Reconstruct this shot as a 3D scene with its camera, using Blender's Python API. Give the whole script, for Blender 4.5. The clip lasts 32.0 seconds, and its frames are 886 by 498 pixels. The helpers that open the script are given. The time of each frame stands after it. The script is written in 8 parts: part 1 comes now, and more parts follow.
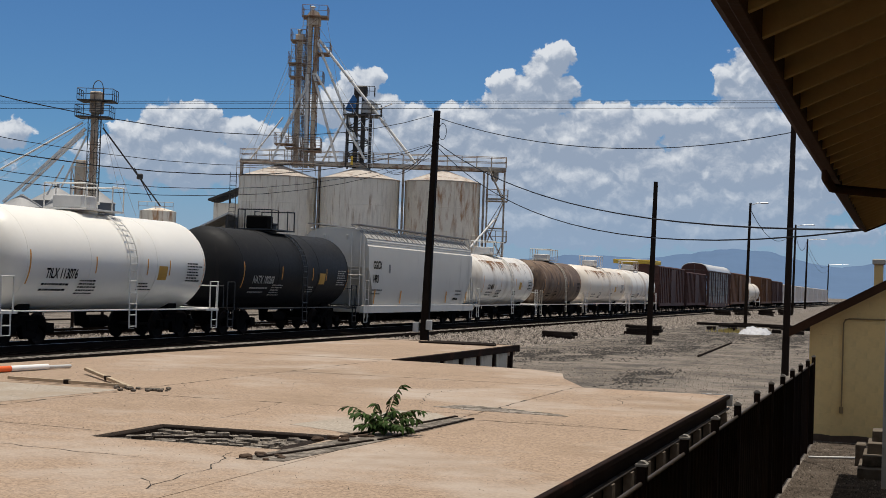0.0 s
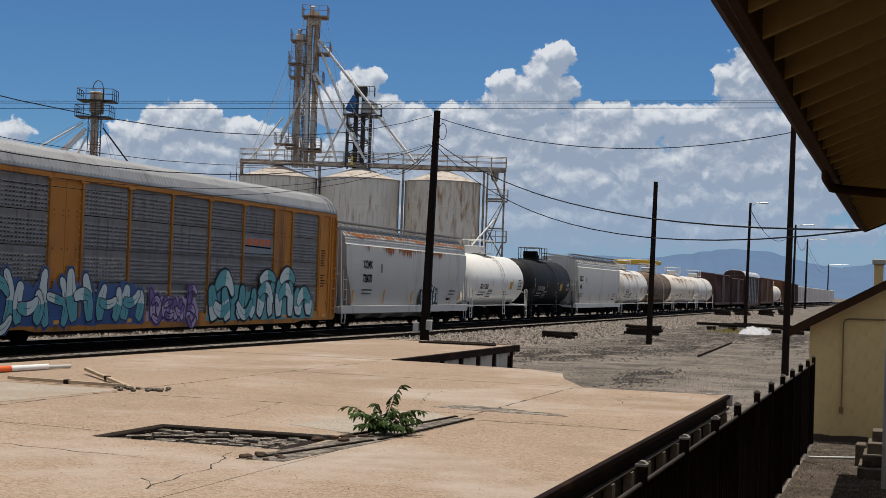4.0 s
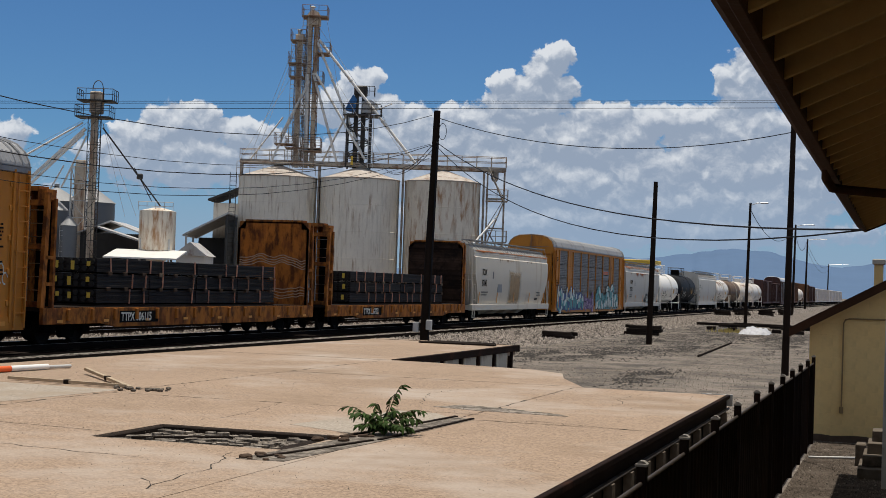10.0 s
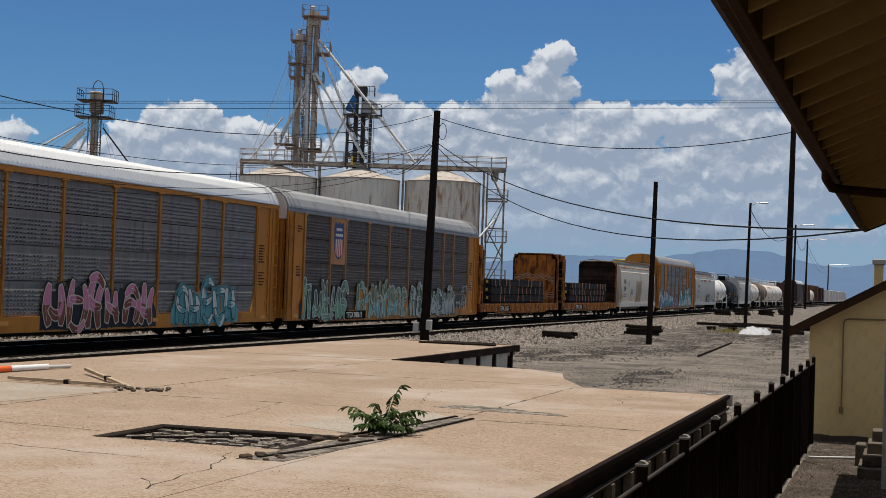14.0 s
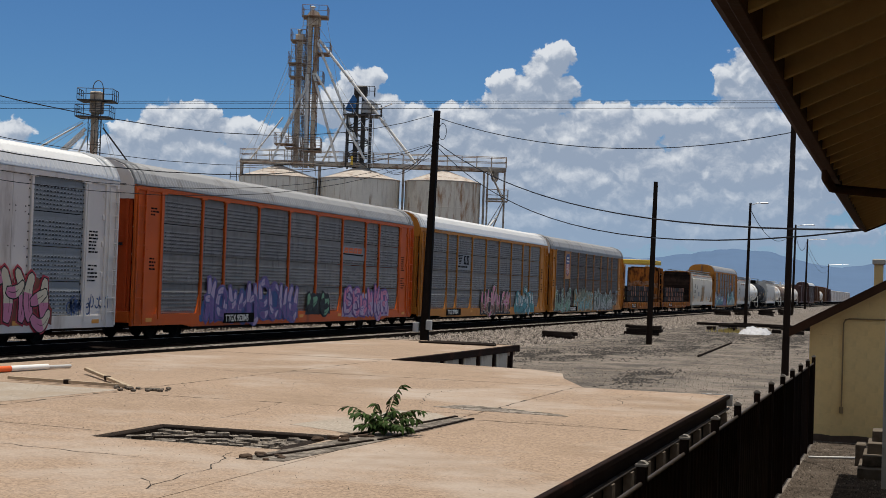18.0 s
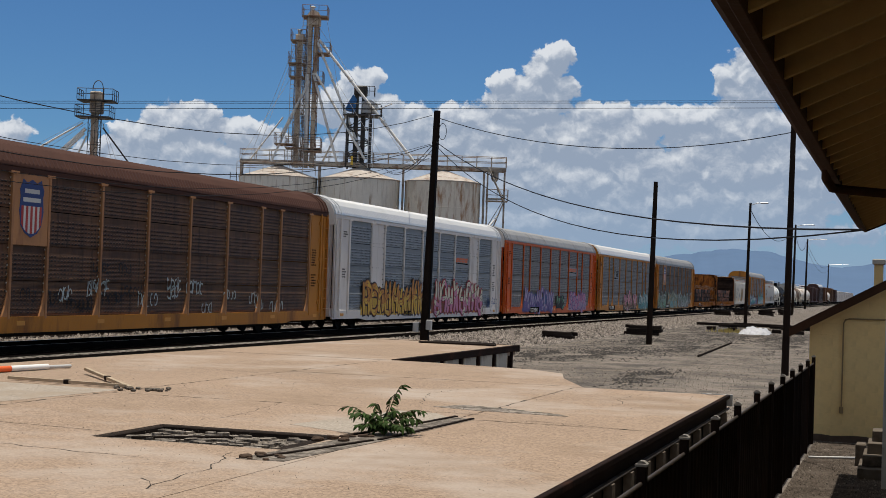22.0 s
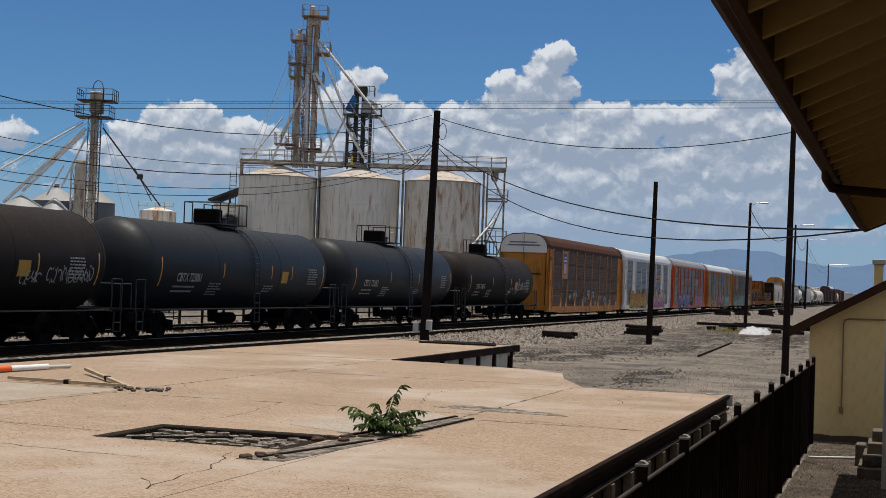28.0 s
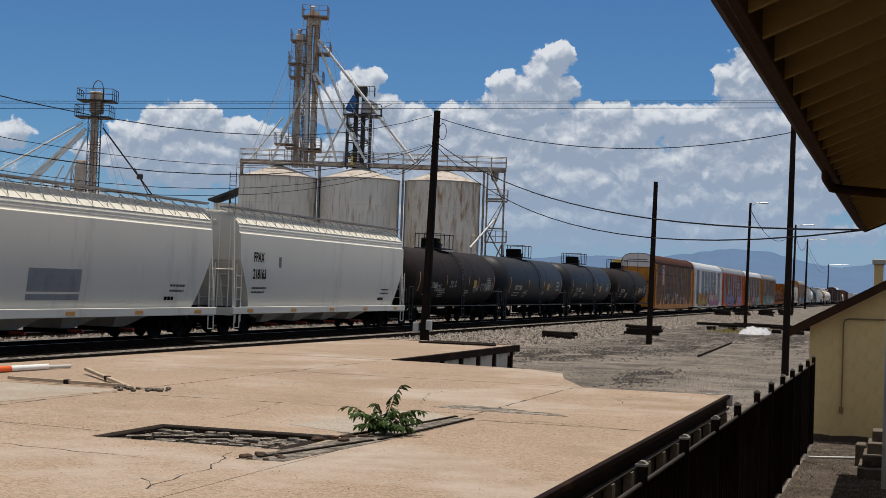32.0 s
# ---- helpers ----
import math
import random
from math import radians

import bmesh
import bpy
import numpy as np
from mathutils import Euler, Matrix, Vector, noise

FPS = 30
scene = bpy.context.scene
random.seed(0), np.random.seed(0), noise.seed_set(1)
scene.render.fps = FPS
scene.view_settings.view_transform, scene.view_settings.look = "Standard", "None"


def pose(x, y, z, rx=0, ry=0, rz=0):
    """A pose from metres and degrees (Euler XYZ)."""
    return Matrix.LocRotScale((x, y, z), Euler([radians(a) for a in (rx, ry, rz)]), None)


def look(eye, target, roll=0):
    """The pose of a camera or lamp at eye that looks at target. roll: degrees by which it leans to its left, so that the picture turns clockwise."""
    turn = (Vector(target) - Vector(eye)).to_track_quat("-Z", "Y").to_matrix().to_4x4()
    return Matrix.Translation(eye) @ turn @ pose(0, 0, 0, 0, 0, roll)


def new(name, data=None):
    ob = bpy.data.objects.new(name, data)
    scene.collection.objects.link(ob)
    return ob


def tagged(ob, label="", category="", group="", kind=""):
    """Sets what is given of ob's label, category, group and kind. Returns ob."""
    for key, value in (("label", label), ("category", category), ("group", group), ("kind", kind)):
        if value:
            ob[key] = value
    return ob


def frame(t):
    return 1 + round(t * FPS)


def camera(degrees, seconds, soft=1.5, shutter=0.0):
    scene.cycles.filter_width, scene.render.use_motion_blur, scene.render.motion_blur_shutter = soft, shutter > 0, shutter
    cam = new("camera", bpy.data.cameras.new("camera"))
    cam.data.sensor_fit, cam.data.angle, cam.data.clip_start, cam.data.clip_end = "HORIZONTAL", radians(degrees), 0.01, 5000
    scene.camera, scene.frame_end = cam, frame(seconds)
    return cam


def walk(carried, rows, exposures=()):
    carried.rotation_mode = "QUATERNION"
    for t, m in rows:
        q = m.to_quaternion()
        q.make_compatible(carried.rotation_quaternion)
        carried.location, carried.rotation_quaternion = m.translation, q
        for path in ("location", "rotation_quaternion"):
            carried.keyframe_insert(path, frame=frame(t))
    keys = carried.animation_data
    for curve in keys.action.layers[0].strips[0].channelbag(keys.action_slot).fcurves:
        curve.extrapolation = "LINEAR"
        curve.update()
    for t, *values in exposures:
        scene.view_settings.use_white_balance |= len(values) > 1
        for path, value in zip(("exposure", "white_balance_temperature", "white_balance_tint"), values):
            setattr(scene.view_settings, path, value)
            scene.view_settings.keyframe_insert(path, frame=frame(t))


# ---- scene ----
cam = camera(32.69, 32.0, soft=0.6)
EYE = Vector((0, 0, 2.6))
VIEW = look(EYE, EYE + Vector((-29.269, 95.5931, 2.29895)), roll=2.0)
walk(cam, [(0.0, VIEW), (32.0, VIEW)], exposures=[(0.0, 0.0), (32.0, 0.0)])

RAIL = 0.45          # top of rail above the yard
TRACK = -24.5        # centre line of the main track
SPEED = 11.35        # metres per second of the train

# ---- sky, clouds and sun ----
SUN_DIR = Vector((0.04, 0.05, 1.0)).normalized()


def math_node(tree, op, a, b=None, c=None):
    n = tree.nodes.new("ShaderNodeMath")
    n.operation = op
    for i, q in enumerate((a, b, c)):
        if q is None:
            continue
        if isinstance(q, (int, float)):
            n.inputs[i].default_value = q
        else:
            tree.links.new(q, n.inputs[i])
    return n.outputs[0]


# cloud heaps: azimuth and elevation of the middle, half width, half height (degrees)
HEAPS = [(13.4, 8.1, 1.0, 0.9), (13.0, 8.75, 0.75, 0.62), (13.7, 7.4, 1.9, 0.9), (14.0, 6.8, 2.3, 0.8), (14.8, 7.8, 0.65, 0.55), (20.4, 7.4, 1.1, 0.9), (21.2, 6.6, 1.5, 1.0), (19.6, 6.6, 1.0, 0.7), (5.2, 8.3, 1.5, 1.6),
         (4.0, 9.0, 1.1, 1.3), (9.0, 6.4, 1.6, 0.85), (7.6, 6.5, 1.3, 0.8), (11.2, 6.5, 1.6, 0.75), (6.0, 6.0, 3.2, 1.3), (11.5, 5.5, 4.2, 1.4), (16.6, 6.3, 1.6, 0.7), (18.4, 6.0, 1.5, 0.8), (16.2, 5.5, 4.0, 1.1), (26.9, 5.6, 1.9, 1.0),
         (28.4, 5.1, 1.6, 0.9), (24.6, 5.3, 1.6, 0.8), (27.0, 4.3, 4.5, 1.3), (23.0, 4.2, 4.0, 1.3), (33.3, 4.9, 1.1, 0.7), (13.0, 3.9, 12.0, 1.3), (19.5, 5.2, 2.5, 1.3), (2.5, 5.0, 5.0, 2.0), (12.0, 2.4, 14.0, 1.0), (7.2, 4.7, 4.5, 1.2), (8.0, 3.3, 8.0, 1.2), (5.7, 7.7, 1.5, 1.5), (16.0, 4.6, 5.0, 1.0)]


def cloud_field():
    g = bpy.data.node_groups.new("cloud_field", "ShaderNodeTree")
    for n in ("az", "el"):
        g.interface.new_socket(n, in_out="INPUT", socket_type="NodeSocketFloat")
    g.interface.new_socket("density", in_out="OUTPUT", socket_type="NodeSocketFloat")
    gi, go = g.nodes.new("NodeGroupInput"), g.nodes.new("NodeGroupOutput")
    az, el = gi.outputs[0], gi.outputs[1]
    start = g.nodes.new("ShaderNodeCombineXYZ")
    g.links.new(az, start.inputs[0]), g.links.new(el, start.inputs[1])
    wn = g.nodes.new("ShaderNodeTexNoise")
    wn.inputs["Scale"].default_value, wn.inputs["Detail"].default_value = 1.5, 5.0
    g.links.new(start.outputs[0], wn.inputs["Vector"])
    wc = g.nodes.new("ShaderNodeSeparateColor")
    g.links.new(wn.outputs["Color"], wc.inputs[0])
    az = math_node(g, "ADD", az, math_node(g, "MULTIPLY", math_node(g, "SUBTRACT", wc.outputs[0], 0.5), 1.3))
    el = math_node(g, "ADD", el, math_node(g, "MULTIPLY", math_node(g, "SUBTRACT", wc.outputs[1], 0.5), 0.9))
    best = None
    for a0, e0, ra, re in HEAPS:
        dx = math_node(g, "DIVIDE", math_node(g, "SUBTRACT", az, a0), ra)
        dy = math_node(g, "DIVIDE", math_node(g, "SUBTRACT", el, e0), re)
        d = math_node(g, "ADD", math_node(g, "MULTIPLY", dx, dx), math_node(g, "MULTIPLY", dy, dy))
        m = math_node(g, "SUBTRACT", 1.45, math_node(g, "MULTIPLY", d, 1.45))
        best = m if best is None else math_node(g, "SMOOTH_MAX", best, m, 0.25)
    # broken fair-weather cloud all round the horizon
    ring = math_node(g, "SUBTRACT", 0.15, math_node(g, "MULTIPLY", math_node(g, "ABSOLUTE", math_node(g, "SUBTRACT", el, 3.4)), 0.30))
    best = math_node(g, "SMOOTH_MAX", best, ring, 0.3)
    vec = g.nodes.new("ShaderNodeCombineXYZ")
    g.links.new(az, vec.inputs[0])
    g.links.new(math_node(g, "MULTIPLY", el, 1.25), vec.inputs[1])
    n1 = g.nodes.new("ShaderNodeTexNoise")
    n1.inputs["Scale"].default_value, n1.inputs["Detail"].default_value, n1.inputs["Roughness"].default_value = 0.95, 9.0, 0.56
    g.links.new(vec.outputs[0], n1.inputs["Vector"])
    v1 = g.nodes.new("ShaderNodeTexVoronoi")
    v1.feature, v1.inputs["Scale"].default_value = "SMOOTH_F1", 1.9
    v1.inputs["Detail"].default_value = 2.0
    g.links.new(vec.outputs[0], v1.inputs["Vector"])
    lump = math_node(g, "SUBTRACT", 0.42, v1.outputs["Distance"])
    rough = math_node(g, "MULTIPLY", math_node(g, "SUBTRACT", n1.outputs[0], 0.5), 2.0)
    total = math_node(g, "ADD", math_node(g, "ADD", best, rough), math_node(g, "MULTIPLY", lump, 0.55))
    g.links.new(total, go.inputs[0])
    return g


def make_world():
    w = bpy.data.worlds.new("sky")
    scene.world = w
    w.use_nodes = True
    t = w.node_tree
    t.nodes.clear()
    out, bg = t.nodes.new("ShaderNodeOutputWorld"), t.nodes.new("ShaderNodeBackground")
    sky = t.nodes.new("ShaderNodeTexSky")
    sky.sky_type, sky.sun_disc = "NISHITA", False
    sky.sun_elevation = math.asin(SUN_DIR.z)
    sky.sun_rotation = math.atan2(SUN_DIR.x, SUN_DIR.y)
    sky.altitude, sky.air_density, sky.dust_density, sky.ozone_density = 1100, 1.0, 0.0, 1.5
    co = t.nodes.new("ShaderNodeTexCoord")
    sep = t.nodes.new("ShaderNodeSeparateXYZ")
    t.links.new(co.outputs["Generated"], sep.inputs[0])
    deg = 180 / math.pi
    az = math_node(t, "MULTIPLY", math_node(t, "ARCTAN2", math_node(t, "MULTIPLY", sep.outputs[0], -1.0), sep.outputs[1]), deg)
    el = math_node(t, "MULTIPLY", math_node(t, "ARCSINE", sep.outputs[2]), deg)
    g = cloud_field()
    here, above = t.nodes.new("ShaderNodeGroup"), t.nodes.new("ShaderNodeGroup")
    here.node_tree = above.node_tree = g
    t.links.new(az, here.inputs[0]), t.links.new(el, here.inputs[1])
    t.links.new(math_node(t, "ADD", az, 0.12), above.inputs[0]), t.links.new(math_node(t, "ADD", el, 0.34), above.inputs[1])
    d = here.outputs[0]
    cover = t.nodes.new("ShaderNodeMapRange")
    cover.interpolation_type = "SMOOTHSTEP"
    cover.inputs["From Min"].default_value, cover.inputs["From Max"].default_value = 0.08, 0.42
    t.links.new(d, cover.inputs["Value"])
    lit = math_node(t, "SUBTRACT", d, above.outputs[0])
    lightness = t.nodes.new("ShaderNodeMapRange")
    lightness.interpolation_type = "SMOOTHSTEP"
    lightness.inputs["From Min"].default_value, lightness.inputs["From Max"].default_value = -0.30, 1.2
    t.links.new(lit, lightness.inputs["Value"])
    ramp = t.nodes.new("ShaderNodeMix")
    ramp.data_type = "RGBA"
    ramp.inputs["A"].default_value = (7.0, 8.6, 11.2, 1)
    ramp.inputs["B"].default_value = (16.6, 17.4, 18.5, 1)
    t.links.new(lightness.outputs[0], ramp.inputs["Factor"])
    mix = t.nodes.new("ShaderNodeMix")
    mix.data_type = "RGBA"
    t.links.new(cover.outputs[0], mix.inputs["Factor"])
    deep = t.nodes.new("ShaderNodeMix")
    deep.data_type, deep.blend_type = "RGBA", "MULTIPLY"
    deep.inputs["Factor"].default_value = 1.0
    deep.inputs["B"].default_value = (0.74, 1.24, 1.78, 1)
    t.links.new(sky.outputs[0], deep.inputs["A"])
    t.links.new(deep.outputs["Result"], mix.inputs["A"])
    t.links.new(ramp.outputs["Result"], mix.inputs["B"])
    # pale desert haze low over the horizon
    low = t.nodes.new("ShaderNodeMapRange")
    low.interpolation_type = "SMOOTHSTEP"
    low.inputs["From Min"].default_value, low.inputs["From Max"].default_value = 5.5, 0.3
    low.inputs["To Max"].default_value = 0.85
    t.links.new(el, low.inputs["Value"])
    haze = t.nodes.new("ShaderNodeMix")
    haze.data_type = "RGBA"
    haze.inputs["B"].default_value = (6.2, 8.8, 12.4, 1)
    t.links.new(low.outputs[0], haze.inputs["Factor"])
    t.links.new(mix.outputs["Result"], haze.inputs["A"])
    # unseen cloud added over most of the dome to whiten the fill light
    dome = t.nodes.new("ShaderNodeTexNoise")
    dome.inputs["Scale"].default_value, dome.inputs["Detail"].default_value = 2.6, 7.0
    t.links.new(co.outputs["Generated"], dome.inputs["Vector"])
    broken = t.nodes.new("ShaderNodeMapRange")
    broken.interpolation_type = "SMOOTHSTEP"
    broken.inputs["From Min"].default_value, broken.inputs["From Max"].default_value = 0.36, 0.50
    t.links.new(dome.outputs[0], broken.inputs["Value"])
    height = t.nodes.new("ShaderNodeMapRange")
    height.interpolation_type = "SMOOTHSTEP"
    height.inputs["From Min"].default_value, height.inputs["From Max"].default_value = 14.0, 26.0
    t.links.new(el, height.inputs["Value"])
    over = t.nodes.new("ShaderNodeMix")
    over.data_type = "RGBA"
    over.inputs["B"].default_value = (10.4, 10.4, 10.4, 1)
    t.links.new(math_node(t, "MULTIPLY", broken.outputs[0], height.outputs[0]), over.inputs["Factor"])
    t.links.new(haze.outputs["Result"], over.inputs["A"])
    t.links.new(over.outputs["Result"], bg.inputs["Color"])
    bg.inputs["Strength"].default_value = 0.042
    t.links.new(bg.outputs[0], out.inputs["Surface"])


make_world()
sun_data = bpy.data.lights.new("sun", "SUN")
sun_data.energy, sun_data.angle, sun_data.color = 3.9, radians(0.55), (1.0, 0.94, 0.84)
sun = new("sun", sun_data)
sun.matrix_world = look((0, 0, 60), Vector((0, 0, 60)) - SUN_DIR)


# ---- materials ----
def mat(name, col, rough=0.7, metal=0.0, var=0.25, scale=1.5, grain=25.0, bump=0.15, stain=None, amount=0.0, streak=1.0, stain_scale=1.2, spec=0.4, rand=0.0, dirt=None, dirt_amount=0.0, pebble=0.0, pebble_scale=9.0):
    """Painted, weathered or mineral surface: two scales of variation, a stain colour in patches or drips, fine relief."""
    m = bpy.data.materials.new(name)
    m.use_nodes = True
    t = m.node_tree
    b = t.nodes["Principled BSDF"]
    co = t.nodes.new("ShaderNodeTexCoord")
    big, fine = t.nodes.new("ShaderNodeTexNoise"), t.nodes.new("ShaderNodeTexNoise")
    big.inputs["Scale"].default_value, big.inputs["Detail"].default_value = scale, 5.0
    fine.inputs["Scale"].default_value, fine.inputs["Detail"].default_value = grain, 4.0
    for n in (big, fine):
        t.links.new(co.outputs["Object"], n.inputs["Vector"])
    f = math_node(t, "ADD", math_node(t, "MULTIPLY", math_node(t, "SUBTRACT", big.outputs[0], 0.5), 2.0), math_node(t, "SUBTRACT", fine.outputs[0], 0.5))
    f = math_node(t, "ADD", 1.0, math_node(t, "MULTIPLY", f, var))
    if pebble:
        vo = t.nodes.new("ShaderNodeTexVoronoi")
        vo.inputs["Scale"].default_value = pebble_scale
        t.links.new(co.outputs["Object"], vo.inputs["Vector"])
        pv = t.nodes.new("ShaderNodeSeparateColor")
        t.links.new(vo.outputs["Color"], pv.inputs[0])
        gap = math_node(t, "MULTIPLY", vo.outputs["Distance"], -0.55)
        f = math_node(t, "MULTIPLY", f, math_node(t, "ADD", 1.0, math_node(t, "MULTIPLY", math_node(t, "ADD", math_node(t, "SUBTRACT", pv.outputs[0], 0.35), gap), 1.6 * pebble)))
        f = math_node(t, "MAXIMUM", f, 0.06)
    if rand:
        oi = t.nodes.new("ShaderNodeObjectInfo")
        f = math_node(t, "MULTIPLY", f, math_node(t, "ADD", 1.0 - rand, math_node(t, "MULTIPLY", oi.outputs["Random"], 2 * rand)))
    base = t.nodes.new("ShaderNodeVectorMath")
    base.operation = "SCALE"
    base.inputs[0].default_value = col
    t.links.new(f, base.inputs["Scale"])
    colour = base.outputs[0]
    roughness = math_node(t, "ADD", rough, math_node(t, "MULTIPLY", math_node(t, "SUBTRACT", fine.outputs[0], 0.5), 0.25))
    for tint, amt, seed in ((stain, amount, 3.0), (dirt, dirt_amount, 11.0)):
        if not tint or not amt:
            continue
        mp = t.nodes.new("ShaderNodeMapping")
        mp.inputs["Scale"].default_value = (1, 1, 1.0 / streak)
        mp.inputs["Location"].default_value = (seed, seed * 1.7, 0)
        t.links.new(co.outputs["Object"], mp.inputs[0])
        s = t.nodes.new("ShaderNodeTexNoise")
        s.inputs["Scale"].default_value, s.inputs["Detail"].default_value, s.inputs["Roughness"].default_value = stain_scale, 8.0, 0.62
        t.links.new(mp.outputs[0], s.inputs["Vector"])
        r = t.nodes.new("ShaderNodeMapRange")
        edge = 0.80 - 0.55 * amt
        r.inputs["From Min"].default_value, r.inputs["From Max"].default_value = edge - 0.06, edge + 0.10
        t.links.new(s.outputs[0], r.inputs["Value"])
        mx = t.nodes.new("ShaderNodeMix")
        mx.data_type = "RGBA"
        mx.inputs["B"].default_value = (*tint, 1)
        t.links.new(math_node(t, "MULTIPLY", r.outputs[0], 0.85), mx.inputs["Factor"])
        t.links.new(colour, mx.inputs["A"])
        colour = mx.outputs["Result"]
    t.links.new(colour, b.inputs["Base Color"])
    t.links.new(roughness, b.inputs["Roughness"])
    b.inputs["Metallic"].default_value = metal
    b.inputs["Specular IOR Level"].default_value = spec
    if bump:
        bp = t.nodes.new("ShaderNodeBump")
        bp.inputs["Strength"].default_value, bp.inputs["Distance"].default_value = bump, 0.02
        t.links.new(fine.outputs[0], bp.inputs["Height"])
        t.links.new(bp.outputs[0], b.inputs["Normal"])
    return m


def decal_mat(name, col, drip, reach=0.55, level=0.42, stretch=0.22):
    """A stain that thins out: drips that start at the top edge of its sheet, or a soft blot."""
    m = bpy.data.materials.new(name)
    m.use_nodes = True
    t = m.node_tree
    b = t.nodes["Principled BSDF"]
    co = t.nodes.new("ShaderNodeTexCoord")
    mp = t.nodes.new("ShaderNodeMapping")
    mp.inputs["Scale"].default_value = (1, 1, stretch)
    t.links.new(co.outputs["Object"], mp.inputs[0])
    n1, n2 = t.nodes.new("ShaderNodeTexNoise"), t.nodes.new("ShaderNodeTexNoise")
    n1.inputs["Scale"].default_value, n1.inputs["Detail"].default_value = 8.0, 7.0
    n2.inputs["Scale"].default_value, n2.inputs["Detail"].default_value = 0.75, 3.0
    t.links.new(mp.outputs[0], n1.inputs["Vector"])
    t.links.new(mp.outputs[0], n2.inputs["Vector"])
    sep = t.nodes.new("ShaderNodeSeparateXYZ")
    t.links.new(co.outputs["Generated"], sep.inputs[0])
    u, w = sep.outputs[1], sep.outputs[2]
    field = math_node(t, "ADD", math_node(t, "MULTIPLY", n1.outputs[0], 0.5), math_node(t, "MULTIPLY", n2.outputs[0], 0.75))
    if drip:
        a = math_node(t, "SUBTRACT", math_node(t, "ADD", field, math_node(t, "MULTIPLY", math_node(t, "SUBTRACT", w, 1.0), reach)), 0.22 + level)
        a = math_node(t, "MULTIPLY", a, 9.0)
    else:
        eu = math_node(t, "MULTIPLY", math_node(t, "MULTIPLY", u, math_node(t, "SUBTRACT", 1.0, u)), 4.0)
        ew = math_node(t, "MULTIPLY", math_node(t, "MULTIPLY", math_node(t, "ADD", w, 0.12), math_node(t, "SUBTRACT", 1.0, w)), 3.6)
        a = math_node(t, "MULTIPLY", math_node(t, "SUBTRACT", math_node(t, "ADD", math_node(t, "MULTIPLY", math_node(t, "MINIMUM", eu, ew), 0.9), math_node(t, "MULTIPLY", field, 0.8)), 0.30 + level), 2.2)
    cl = t.nodes.new("ShaderNodeClamp")
    t.links.new(a, cl.inputs[0])
    t.links.new(math_node(t, "MULTIPLY", cl.outputs[0], 0.92 if drip else 0.6), b.inputs["Alpha"])
    sc = t.nodes.new("ShaderNodeVectorMath")
    sc.operation = "SCALE"
    sc.inputs[0].default_value = col
    t.links.new(math_node(t, "ADD", 0.4, math_node(t, "MULTIPLY", n1.outputs[0], 1.2)), sc.inputs["Scale"])
    t.links.new(sc.outputs[0], b.inputs["Base Color"])
    b.inputs["Roughness"].default_value = 0.85
    b.inputs["Specular IOR Level"].default_value = 0.1
    return m


